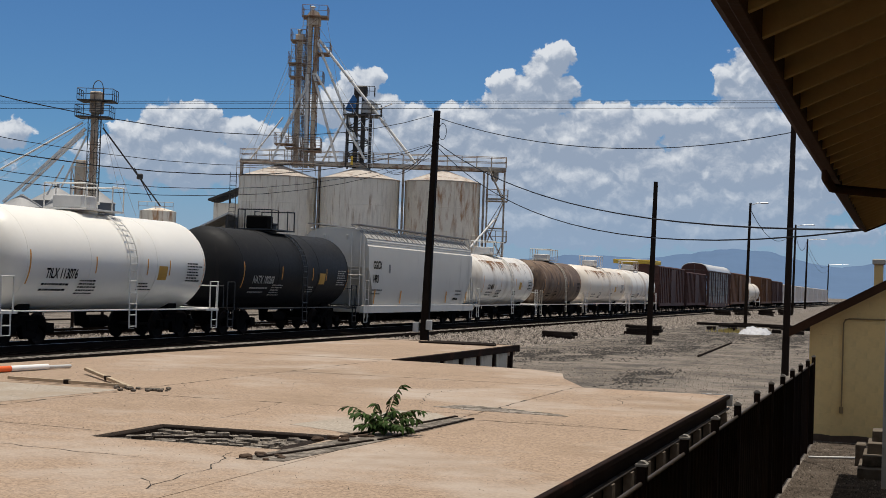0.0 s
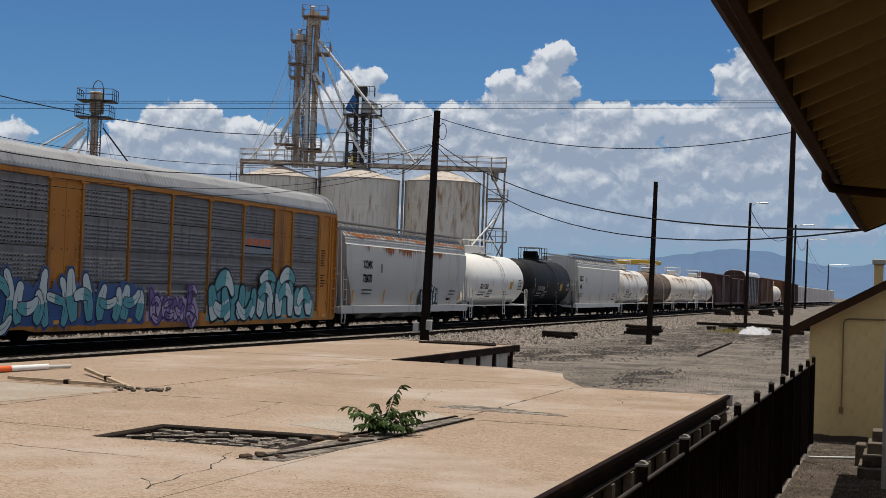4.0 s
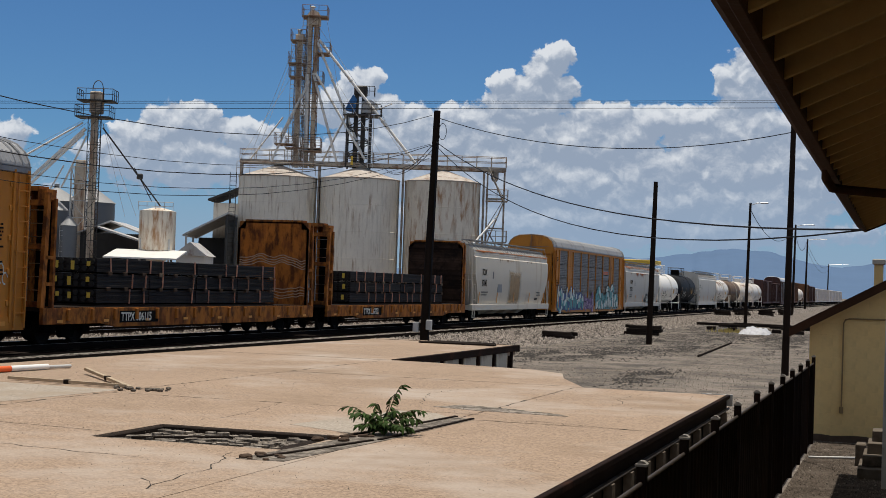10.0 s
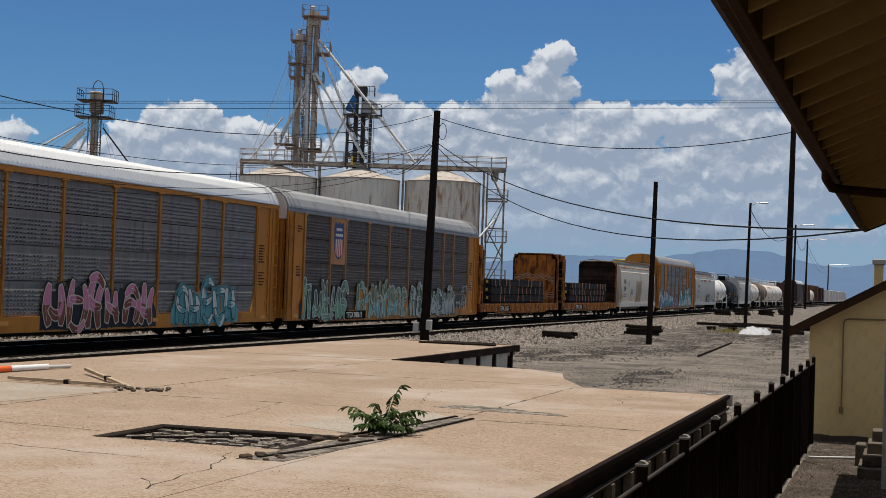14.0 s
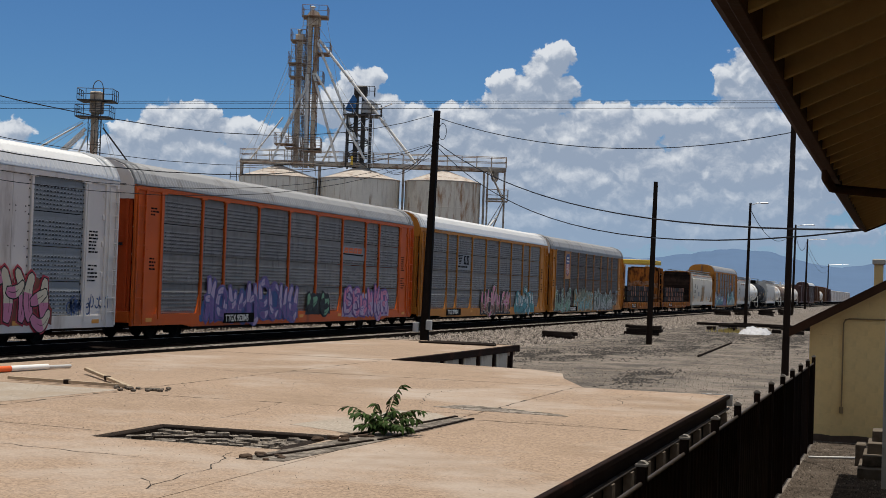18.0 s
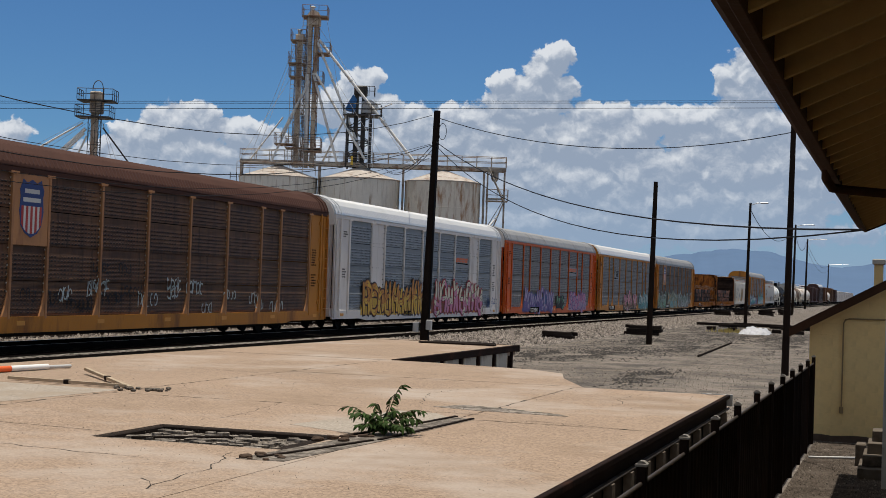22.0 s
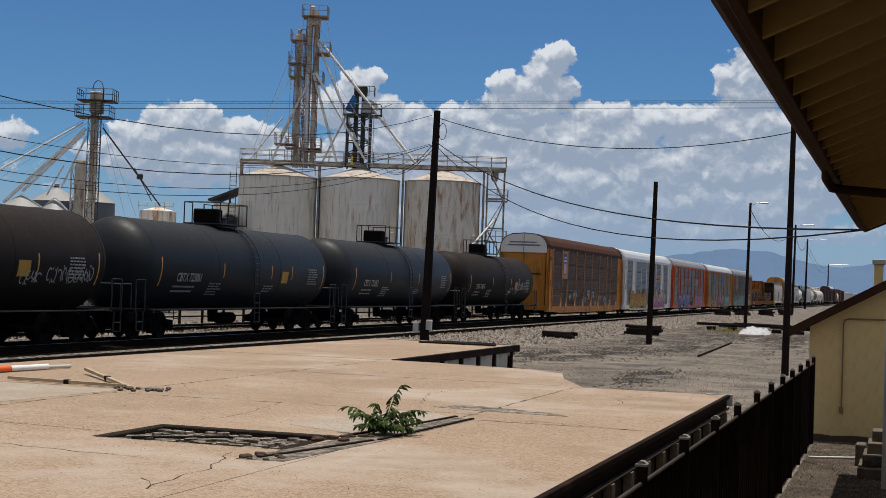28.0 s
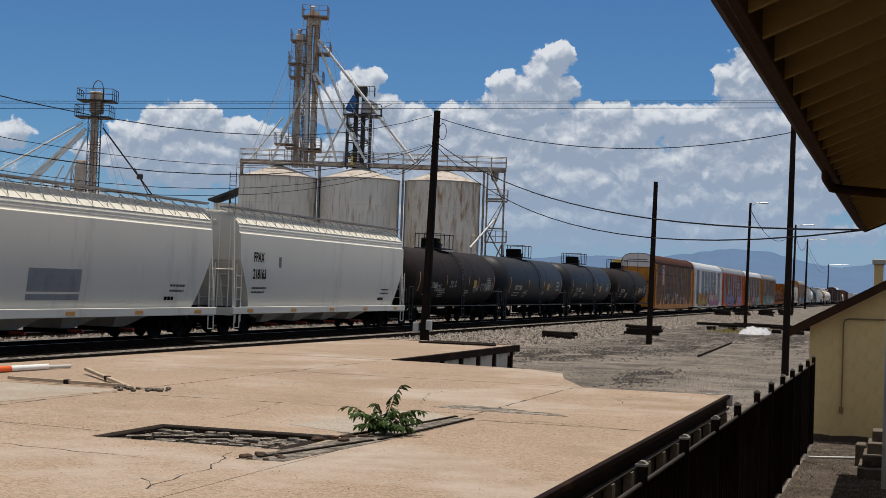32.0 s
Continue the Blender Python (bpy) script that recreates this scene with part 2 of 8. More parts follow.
def panel_mat(name, col, dirt_col, amount, wear_and_lip_col, drip=0.5, wear=0.5, dark=0.75):
    """Punched side screen: rows of louvred slots with lit lips painted in, rain streaks running down, pale rubbed
    streaks along it.
    """
    m = mat(name, col, rough=0.6, metal=0.0, var=0.22, scale=0.9, grain=9.0, bump=0.1, stain=dirt_col, amount=amount, streak=3.0, stain_scale=0.8, rand=0.13, spec=0.25)
    t = m.node_tree
    b = t.nodes["Principled BSDF"]
    src = b.inputs["Base Color"].links[0].from_socket
    co = [n for n in t.nodes if n.bl_idname == "ShaderNodeTexCoord"][0]
    sep = t.nodes.new("ShaderNodeSeparateXYZ")
    t.links.new(co.outputs["Object"], sep.inputs[0])
    y, z = sep.outputs[1], sep.outputs[2]
    inf = t.nodes.new("ShaderNodeObjectInfo")

    def stretched(sy, sz, scale, detail, shift):
        mp = t.nodes.new("ShaderNodeCombineXYZ")
        t.links.new(math_node(t, "ADD", math_node(t, "MULTIPLY", y, sy), math_node(t, "MULTIPLY", inf.outputs["Random"], 40.0)), mp.inputs[1])
        t.links.new(math_node(t, "MULTIPLY", z, sz), mp.inputs[2])
        mp.inputs[0].default_value = shift
        n = t.nodes.new("ShaderNodeTexNoise")
        n.inputs["Scale"].default_value, n.inputs["Detail"].default_value, n.inputs["Roughness"].default_value = scale, detail, 0.65
        t.links.new(mp.outputs[0], n.inputs["Vector"])
        return n.outputs[0]

    def over(base, factor, tint):
        mx = t.nodes.new("ShaderNodeMix")
        mx.data_type = "RGBA"
        mx.inputs["B"].default_value = (*tint, 1)
        cl = t.nodes.new("ShaderNodeClamp")
        t.links.new(factor, cl.inputs[0])
        t.links.new(cl.outputs[0], mx.inputs["Factor"])
        t.links.new(base, mx.inputs["A"])
        return mx.outputs["Result"]

    rubbed = math_node(t, "MULTIPLY", math_node(t, "SUBTRACT", stretched(0.25, 5.0, 1.6, 4.0, 2.0), 0.56 - 0.12 * wear), 5.0 * wear)
    src = over(src, rubbed, wear_and_lip_col)
    run = math_node(t, "MULTIPLY", math_node(t, "SUBTRACT", stretched(5.0, 0.22, 1.5, 5.0, 7.0), 0.60 - 0.10 * drip), 7.0 * drip)
    src = over(src, run, tuple(0.3 * q for q in dirt_col))
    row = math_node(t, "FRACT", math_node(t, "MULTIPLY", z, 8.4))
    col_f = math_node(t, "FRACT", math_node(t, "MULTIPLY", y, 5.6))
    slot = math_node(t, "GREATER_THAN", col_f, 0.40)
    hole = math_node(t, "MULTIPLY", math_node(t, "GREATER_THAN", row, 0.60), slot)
    # Pale strip over each slot paints light caught on its lip.
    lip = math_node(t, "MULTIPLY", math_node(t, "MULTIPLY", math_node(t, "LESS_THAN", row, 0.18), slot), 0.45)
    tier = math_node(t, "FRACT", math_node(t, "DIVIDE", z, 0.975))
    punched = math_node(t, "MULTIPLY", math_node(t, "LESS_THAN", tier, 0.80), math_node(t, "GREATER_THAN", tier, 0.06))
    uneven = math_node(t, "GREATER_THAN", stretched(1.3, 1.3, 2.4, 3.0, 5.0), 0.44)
    src = over(src, math_node(t, "MULTIPLY", lip, punched), tuple(min(0.6, 1.7 * q) for q in wear_and_lip_col))
    src = over(src, math_node(t, "MULTIPLY", math_node(t, "MULTIPLY", math_node(t, "MULTIPLY", hole, punched), uneven), dark), (0.008, 0.008, 0.008))
    t.links.new(src, b.inputs["Base Color"])
    return m


RUST, DARKRUST, GRIME = (0.20, 0.075, 0.028), (0.09, 0.035, 0.018), (0.045, 0.038, 0.032)
M = {}
M["concrete"] = mat("concrete_slab", (0.348, 0.258, 0.190), 0.9, var=0.17, scale=0.35, grain=16, bump=0.4, pebble=0.30, pebble_scale=42, stain=(0.42, 0.355, 0.30), amount=0.44, stain_scale=0.33, dirt=(0.26, 0.19, 0.135), dirt_amount=0.36, spec=0.04)
M["old_concrete"] = mat("old_concrete", (0.42, 0.40, 0.35), 0.9, var=0.2, scale=0.6, grain=10, bump=0.3, stain=(0.2, 0.17, 0.14), amount=0.4, stain_scale=1.2, spec=0.04)
M["patch"] = mat("concrete_patch", (0.375, 0.325, 0.27), 0.9, var=0.15, scale=0.8, grain=14, bump=0.3, pebble=0.25, pebble_scale=40, stain=(0.32, 0.26, 0.20), amount=0.42, stain_scale=0.9, spec=0.04)
# Dark stained concrete; the eave's shade on the steps is mixed into it.
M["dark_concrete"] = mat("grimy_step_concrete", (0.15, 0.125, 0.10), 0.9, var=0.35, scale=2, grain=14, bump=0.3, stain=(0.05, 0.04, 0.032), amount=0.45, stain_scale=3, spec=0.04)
M["dark_gravel"] = mat("dark_path_gravel", (0.085, 0.068, 0.055), 0.95, var=0.6, scale=1.2, grain=24, bump=0.8, pebble=0.6, pebble_scale=46, stain=(0.14, 0.115, 0.095), amount=0.4, stain_scale=2.0, spec=0.03)
M["cap_grey"] = mat("weathered_cap", (0.24, 0.225, 0.20), 0.8, var=0.3, scale=6, grain=30, stain=(0.07, 0.05, 0.04), amount=0.42, stain_scale=9, spec=0.1)
M["stones"] = mat("loose_stone", (0.25, 0.215, 0.185), 0.95, var=0.3, scale=3, grain=20, bump=0.3, spec=0.04)
M["grit"] = mat("dark_grit", (0.17, 0.145, 0.12), 0.95, var=0.3, scale=3, grain=20, bump=0.3, spec=0.04)
for stone in (M["stones"], M["grit"]):
    tree = stone.node_tree
    isl = tree.nodes.new("ShaderNodeNewGeometry")
    scl = [n for n in tree.nodes if n.bl_idname == "ShaderNodeVectorMath"][0]
    lnk = scl.inputs["Scale"].links[0].from_socket
    tree.links.new(math_node(tree, "MULTIPLY", lnk, math_node(tree, "ADD", 0.22, math_node(tree, "MULTIPLY", isl.outputs["Random Per Island"], 1.5))), scl.inputs["Scale"])
M["tar"] = mat("tar_filler", (0.05, 0.045, 0.04), 0.95, var=0.5, scale=3, grain=30, bump=0.5, spec=0.04)
M["rubble"] = mat("rubble_fill", (0.23, 0.20, 0.17), 0.95, var=0.8, scale=5, grain=22, bump=0.9, pebble=0.45, pebble_scale=22, stain=(0.05, 0.042, 0.036), amount=0.47, stain_scale=4.5, spec=0.04, rand=0.3)
M["gravel"] = mat("yard_gravel", (0.185, 0.160, 0.138), 0.95, var=0.75, scale=0.3, grain=18, bump=0.8, pebble=0.55, pebble_scale=40, stain=(0.07, 0.065, 0.06), amount=0.46, stain_scale=0.6, dirt=(0.25, 0.21, 0.175), dirt_amount=0.42, spec=0.04)
M["ballast"] = mat("ballast_stone", (0.20, 0.175, 0.155), 0.95, var=0.5, scale=3.5, grain=11, bump=1.0, pebble=1.0, pebble_scale=8, stain=(0.12, 0.10, 0.09), amount=0.35, stain_scale=0.5, spec=0.04)
# Near black: the train's shade is painted into the oily stone.
M["oil_shade_ballast"] = mat("oily_ballast", (0.0055, 0.0048, 0.0045), 0.97, var=0.8, scale=2.5, grain=11, bump=1.0, spec=0.0)
M["rail"] = mat("rail_steel", (0.018, 0.0125, 0.010), 0.85, 0.0, var=0.35, scale=2, grain=30, spec=0.03)
M["rail_head"] = mat("rail_head", (0.45, 0.44, 0.43), 0.3, 1.0, var=0.1)
M["tie"] = mat("creosote_tie", (0.024, 0.0185, 0.0155), 0.9, var=0.5, scale=2, grain=18, bump=0.6, rand=0.25, spec=0.03)
M["pole"] = mat("creosote_pole", (0.020, 0.014, 0.011), 0.9, var=0.4, scale=1.2, grain=14, bump=0.5, stain=(0.045, 0.032, 0.024), amount=0.35, streak=8, spec=0.04)
M["wire"] = mat("black_cable", (0.02, 0.02, 0.022), 0.6, var=0.1, spec=0.04)
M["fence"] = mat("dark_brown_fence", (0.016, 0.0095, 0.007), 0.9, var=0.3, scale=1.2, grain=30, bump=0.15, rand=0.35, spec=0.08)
M["fence_rail"] = mat("worn_fence_rail", (0.045, 0.036, 0.030), 0.6, 0.0, var=0.3, scale=3, grain=30, spec=0.2)
M["steel_edge"] = mat("rusty_channel", (0.018, 0.011, 0.009), 0.85, 0.0, var=0.4, scale=2, grain=25, stain=(0.06, 0.028, 0.018), amount=0.3, spec=0.04)
M["stucco"] = mat("yellow_plaster", (0.70, 0.52, 0.24), 0.9, var=0.10, scale=0.9, grain=30, bump=0.25, stain=(0.55, 0.41, 0.2), amount=0.35, stain_scale=1.1, spec=0.15)
M["rafter"] = mat("cream_painted_rafter", (0.36, 0.25, 0.11), 0.75, var=0.2, scale=1.6, grain=22, bump=0.2, stain=(0.22, 0.15, 0.08), amount=0.3, streak=2, spec=0.04)
M["soffit"] = mat("soffit_board", (0.26, 0.165, 0.065), 0.8, var=0.25, scale=1.3, grain=20, bump=0.2, rand=0.12, spec=0.04)
M["fascia"] = mat("brown_fascia", (0.045, 0.023, 0.014), 0.75, var=0.35, scale=1.5, grain=20, bump=0.2, spec=0.04)
M["shingle"] = mat("brown_roofing", (0.035, 0.022, 0.017), 0.9, var=0.35, scale=1.5, grain=25, bump=0.4, spec=0.04)
M["silo"] = mat("weathered_silo_steel", (0.80, 0.745, 0.65), 0.8, 0.0, var=0.16, scale=0.5, grain=7, bump=0.2, stain=(0.38, 0.27, 0.18), amount=0.365, streak=9, stain_scale=3.6, dirt=(0.60, 0.545, 0.465), dirt_amount=0.38, spec=0.15)
M["silo_rust"] = mat("rust_streaked_silo_steel", (0.77, 0.70, 0.59), 0.8, 0.0, var=0.18, scale=0.45, grain=7, bump=0.2, stain=(0.36, 0.16, 0.05), amount=0.44, streak=5, stain_scale=2.4, dirt=(0.54, 0.46, 0.37), dirt_amount=0.40, spec=0.15)
M["silo_roof"] = mat("silo_roof_steel", (0.48, 0.43, 0.38), 0.7, 0.0, var=0.25, scale=0.8, grain=8, stain=(0.24, 0.15, 0.10), amount=0.42, stain_scale=1.6, dirt=(0.62, 0.56, 0.5), dirt_amount=0.4, spec=0.15)
M["galv"] = mat("galvanised_steel", (0.55, 0.54, 0.52), 0.5, 0.15, var=0.2, scale=0.8, grain=10, stain=RUST, amount=0.3, stain_scale=1.0)
M["bin_steel"] = mat("grey_bin_steel", (0.15, 0.16, 0.17), 0.5, 0.2, var=0.15, scale=0.8, grain=9)
M["leg_steel"] = mat("rusty_leg_casing", (0.68, 0.58, 0.46), 0.75, 0.0, var=0.35, scale=0.9, grain=6, stain=(0.22, 0.08, 0.032), amount=0.46, streak=6, stain_scale=2.4, dirt=(0.42, 0.32, 0.23), dirt_amount=0.42, spec=0.12)
M["rail_rusty"] = mat("rusty_hand_rail", (0.30, 0.225, 0.165), 0.7, 0.0, var=0.35, scale=1, grain=8, stain=(0.15, 0.055, 0.025), amount=0.48, stain_scale=1.8, spec=0.12)
M["bin_roof"] = mat("dull_bin_roof", (0.30, 0.30, 0.30), 0.6, 0.2, var=0.2, scale=1, grain=8)
M["walk_steel"] = mat("weathered_walkway_steel", (0.42, 0.37, 0.31), 0.7, 0.0, var=0.35, scale=0.8, grain=8, stain=(0.17, 0.08, 0.04), amount=0.46, stain_scale=1.5, spec=0.15)
M["leg_dark"] = mat("dark_lattice_steel", (0.06, 0.055, 0.05), 0.6, 0.3, var=0.3, scale=1, grain=8, stain=RUST, amount=0.3)
M["spout"] = mat("pale_spout_pipe", (0.76, 0.74, 0.70), 0.5, 0.0, var=0.15, scale=0.8, grain=8, stain=RUST, amount=0.22)
M["blue_hood"] = mat("blue_motor_hood", (0.04, 0.17, 0.42), 0.5, var=0.2)
M["shed_dark"] = mat("dark_shed_sheet", (0.05, 0.05, 0.05), 0.8, var=0.3)
M["tin"] = mat("tin_roof", (0.55, 0.54, 0.52), 0.5, 0.3, var=0.2, scale=0.8, grain=8, stain=RUST, amount=0.3)
M["red_paint"] = mat("red_paint", (0.42, 0.03, 0.03), 0.6, var=0.15)
M["yellow_paint"] = mat("yellow_paint", (0.72, 0.47, 0.06), 0.6, var=0.15, scale=2)
M["white_wall"] = mat("white_wall", (0.70, 0.68, 0.64), 0.8, var=0.12)
# Distance haze is painted into this blue base colour.
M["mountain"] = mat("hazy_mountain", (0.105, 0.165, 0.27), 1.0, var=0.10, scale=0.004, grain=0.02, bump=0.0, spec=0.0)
M["leaf"] = mat("green_leaf", (0.032, 0.062, 0.012), 0.75, spec=0.15, var=0.35, scale=8, grain=60, bump=0.1, rand=0.2)
M["stem"] = mat("green_brown_stem", (0.10, 0.085, 0.04), 0.7, var=0.2)
M["white_plastic"] = mat("white_plastic", (0.78, 0.77, 0.75), 0.5, var=0.08)
M["orange_plastic"] = mat("orange_plastic", (0.75, 0.12, 0.02), 0.5, var=0.1)
M["soil"] = mat("crumbled_brown_footing", (0.085, 0.06, 0.045), 0.95, var=0.5, scale=3, grain=20, bump=0.6, stain=(0.3, 0.24, 0.17), amount=0.32, spec=0.04)
M["cinder"] = mat("black_cinder", (0.055, 0.050, 0.046), 0.95, var=0.6, scale=2, grain=20, bump=0.6, spec=0.04)
M["tarp"] = mat("white_tarpaulin", (0.46, 0.46, 0.48), 0.6, var=0.15)
M["dry_wood"] = mat("dry_timber", (0.42, 0.33, 0.23), 0.85, var=0.3, scale=3, grain=20, bump=0.3)
M["conduit"] = mat("brown_conduit", (0.22, 0.15, 0.07), 0.6, var=0.2)
M["lamp_metal"] = mat("lamp_grey_metal", (0.5, 0.5, 0.5), 0.4, 0.5, var=0.1)
M["weed"] = mat("dry_weed", (0.42, 0.33, 0.10), 0.9, var=0.3)


# ---- mesh helpers ----
class Geo:
    """Collects vertices and faces of one mesh."""

    def __init__(self):
        self.v, self.f = [], []

    def add(self, verts, faces):
        k = len(self.v)
        self.v += [tuple(p) for p in verts]
        self.f += [tuple(k + i for i in q) for q in faces]
        return self

    def box(self, x0, x1, y0, y1, z0, z1, c=0.0):
        if c <= 0:
            return self.add([(x, y, z) for x in (x0, x1) for y in (y0, y1) for z in (z0, z1)],
                            [(0, 1, 3, 2), (4, 6, 7, 5), (0, 4, 5, 1), (2, 3, 7, 6), (0, 2, 6, 4), (1, 5, 7, 3)])
        verts, idx = [], {}
        lo, hi = (x0, y0, z0), (x1, y1, z1)
        for s in ((a, b, d) for a in (0, 1) for b in (0, 1) for d in (0, 1)):
            for k in range(3):
                p = []
                for i in range(3):
                    e = (hi if s[i] else lo)[i]
                    p.append(e if i == k else e + (-c if s[i] else c))
                idx[s, k] = len(verts)
                verts.append(tuple(p))
        faces = []
        for k in range(3):
            i, j = [q for q in range(3) if q != k]
            for e in (0, 1):
                ring = []
                for a, b in ((0, 0), (1, 0), (1, 1), (0, 1)):
                    s = [0, 0, 0]
                    s[k], s[i], s[j] = e, a, b
                    ring.append(idx[tuple(s), k])
                faces.append(tuple(ring))
            for a in (0, 1):
                for b in (0, 1):
                    s0, s1 = [0, 0, 0], [0, 0, 0]
                    s0[i], s0[j], s1[i], s1[j], s1[k] = a, b, a, b, 1
                    faces.append((idx[tuple(s0), i], idx[tuple(s1), i], idx[tuple(s1), j], idx[tuple(s0), j]))
        for s in ((a, b, d) for a in (0, 1) for b in (0, 1) for d in (0, 1)):
            faces.append((idx[s, 0], idx[s, 1], idx[s, 2]))
        return self.add(verts, faces)

    def tube(self, p, q, r, n=8, r2=None):
        p, q = Vector(p), Vector(q)
        r2 = r if r2 is None else r2
        d = (q - p).normalized()
        u = d.orthogonal().normalized()
        w = d.cross(u)
        ring = [u * math.cos(2 * math.pi * i / n) + w * math.sin(2 * math.pi * i / n) for i in range(n)]
        verts = [p + a * r for a in ring] + [q + a * r2 for a in ring]
        faces = [(i, (i + 1) % n, n + (i + 1) % n, n + i) for i in range(n)] + [tuple(range(n))[::-1], tuple(range(n, 2 * n))]
        return self.add(verts, faces)

    def pipe(self, pts, r, n=6):
        """One bent tube through the points."""
        pts = [Vector(p) for p in pts]
        verts = []
        u = (pts[1] - pts[0]).orthogonal().normalized()
        for i, p in enumerate(pts):
            d = (pts[min(i + 1, len(pts) - 1)] - pts[max(i - 1, 0)]).normalized()
            u = (u - d * u.dot(d)).normalized()
            w = d.cross(u)
            verts += [p + (u * math.cos(2 * math.pi * k / n) + w * math.sin(2 * math.pi * k / n)) * r for k in range(n)]
        m = len(pts)
        faces = [(j * n + k, j * n + (k + 1) % n, (j + 1) * n + (k + 1) % n, (j + 1) * n + k) for j in range(m - 1) for k in range(n)]
        return self.add(verts, faces + [tuple(range(n))[::-1], tuple(range((m - 1) * n, m * n))])

    def bar(self, p, q, w, h):
        """A square bar from p to q, w wide and h deep."""
        p, q = Vector(p), Vector(q)
        d = (q - p).normalized()
        up = Vector((0, 0, 1)) if abs(d.z) < 0.95 else Vector((0, 1, 0))
        s = d.cross(up).normalized()
        k = s.cross(d)
        verts = [e + s * a * w / 2 + k * b * h / 2 for e in (p, q) for a, b in ((-1, -1), (1, -1), (1, 1), (-1, 1))]
        return self.add(verts, [(0, 1, 5, 4), (1, 2, 6, 5), (2, 3, 7, 6), (3, 0, 4, 7), (3, 2, 1, 0), (4, 5, 6, 7)])

    def prism(self, poly, axis, a, b):
        """A polygon of the two other axes, drawn out along the axis from a to b."""
        n = len(poly)
        put = {"x": lambda u, w, e: (e, u, w), "y": lambda u, w, e: (u, e, w), "z": lambda u, w, e: (u, w, e)}[axis]
        verts = [put(u, w, e) for e in (a, b) for u, w in poly]
        return self.add(verts, [tuple(range(n))[::-1], tuple(range(n, 2 * n))] + [(i, (i + 1) % n, n + (i + 1) % n, n + i) for i in range(n)])

    def lathe(self, profile, n=24, axis="z", cx=0.0, cy=0.0, cz=0.0):
        """profile: places along the axis and radii; closed where the radius is small."""
        rings = []
        for h, r in profile:
            for i in range(n):
                a = 2 * math.pi * i / n
                c, s = r * math.cos(a), r * math.sin(a)
                rings.append((cx + c, cy + s, cz + h) if axis == "z" else (cx + c, cy + h, cz + s) if axis == "y" else (cx + h, cy + c, cz + s))
        m = len(profile)
        faces = [(j * n + i, j * n + (i + 1) % n, (j + 1) * n + (i + 1) % n, (j + 1) * n + i) for j in range(m - 1) for i in range(n)]
        faces += [tuple(range(n))[::-1], tuple(range((m - 1) * n, m * n))]
        return self.add(rings, faces)


def solid(name, geo, material, smooth=0.0):
    me = bpy.data.meshes.new(name)
    me.from_pydata(geo.v, [], geo.f)
    bm = bmesh.new()
    bm.from_mesh(me)
    bmesh.ops.recalc_face_normals(bm, faces=bm.faces)
    bm.to_mesh(me)
    bm.free()
    if smooth:
        me.polygons.foreach_set("use_smooth", [True] * len(me.polygons))
        me.set_sharp_from_angle(angle=radians(smooth))
    me.materials.append(material)
    return me


def part(name, geo, material, parent, label="", smooth=0.0):
    ob = new(name, solid(name, geo, material, smooth))
    ob.parent = parent
    if label:
        tagged(ob, label)
    return ob


def same_part(ob, parent, m=None):
    """Another piece on the same mesh."""
    o = new(ob.name.split(".")[0], ob.data)
    o.parent = parent
    if m is not None:
        o.matrix_basis = m
    return o


def piece(name, geo, material, label, category, group="", kind="", smooth=0.0):
    return tagged(new(name, solid(name, geo, material, smooth)), label, category, group, kind)


def root(name, label, category, group="", at=(0, 0, 0)):
    ob = tagged(new(name), label, category, group)
    ob.location = at
    ob.empty_display_size = 0.5
    return ob


def lettering(name, text, size, material, parent, y, z, x, squeeze=1.0, face="side", shape=None):
    """Flat letters on a car's side (reading along +y) or on its rear end (reading along +x)."""
    cu = bpy.data.curves.new(name, "FONT")
    cu.body, cu.size, cu.extrude, cu.offset = text, size, 0.002, size * 0.022
    ob = bpy.data.objects.new(name, cu)
    scene.collection.objects.link(ob)
    me = bpy.data.meshes.new_from_object(ob.evaluated_get(bpy.context.evaluated_depsgraph_get()))
    bpy.data.objects.remove(ob)
    bpy.data.curves.remove(cu)
    turn = Matrix(((0, 0, 1, x), (squeeze, 0, 0, y), (0, 1, 0, z), (0, 0, 0, 1))) if face == "side" else Matrix(((squeeze, 0, 0, x), (0, 0, -1, y), (0, 1, 0, z), (0, 0, 0, 1)))
    me.transform(turn)
    if shape:
        for v in me.vertices:
            v.co.x = shape(v.co.z) + 0.006
    me.materials.clear()
    me.materials.append(material)
    o = new(name, me)
    o.parent = parent
    return o


def bars(geo, y, z, x, width, rows, height, gap, seed):
    """Lines of small writing that cannot be read."""
    rnd = random.Random(seed)
    for i in range(rows):
        zz, yy = z - i * (height + gap), y
        while yy < y + width * rnd.uniform(0.75, 1.0):
            w = rnd.uniform(0.06, 0.2)
            geo.box(x, x + 0.004, yy, yy + w, zz, zz + height)
            yy += w + 0.04
    return geo


def wrapped(geo, shape):
    """Lays flat writing onto a bulging side."""
    geo.v = [(shape(v[2]) + 0.005, v[1], v[2]) for v in geo.v]
    return geo


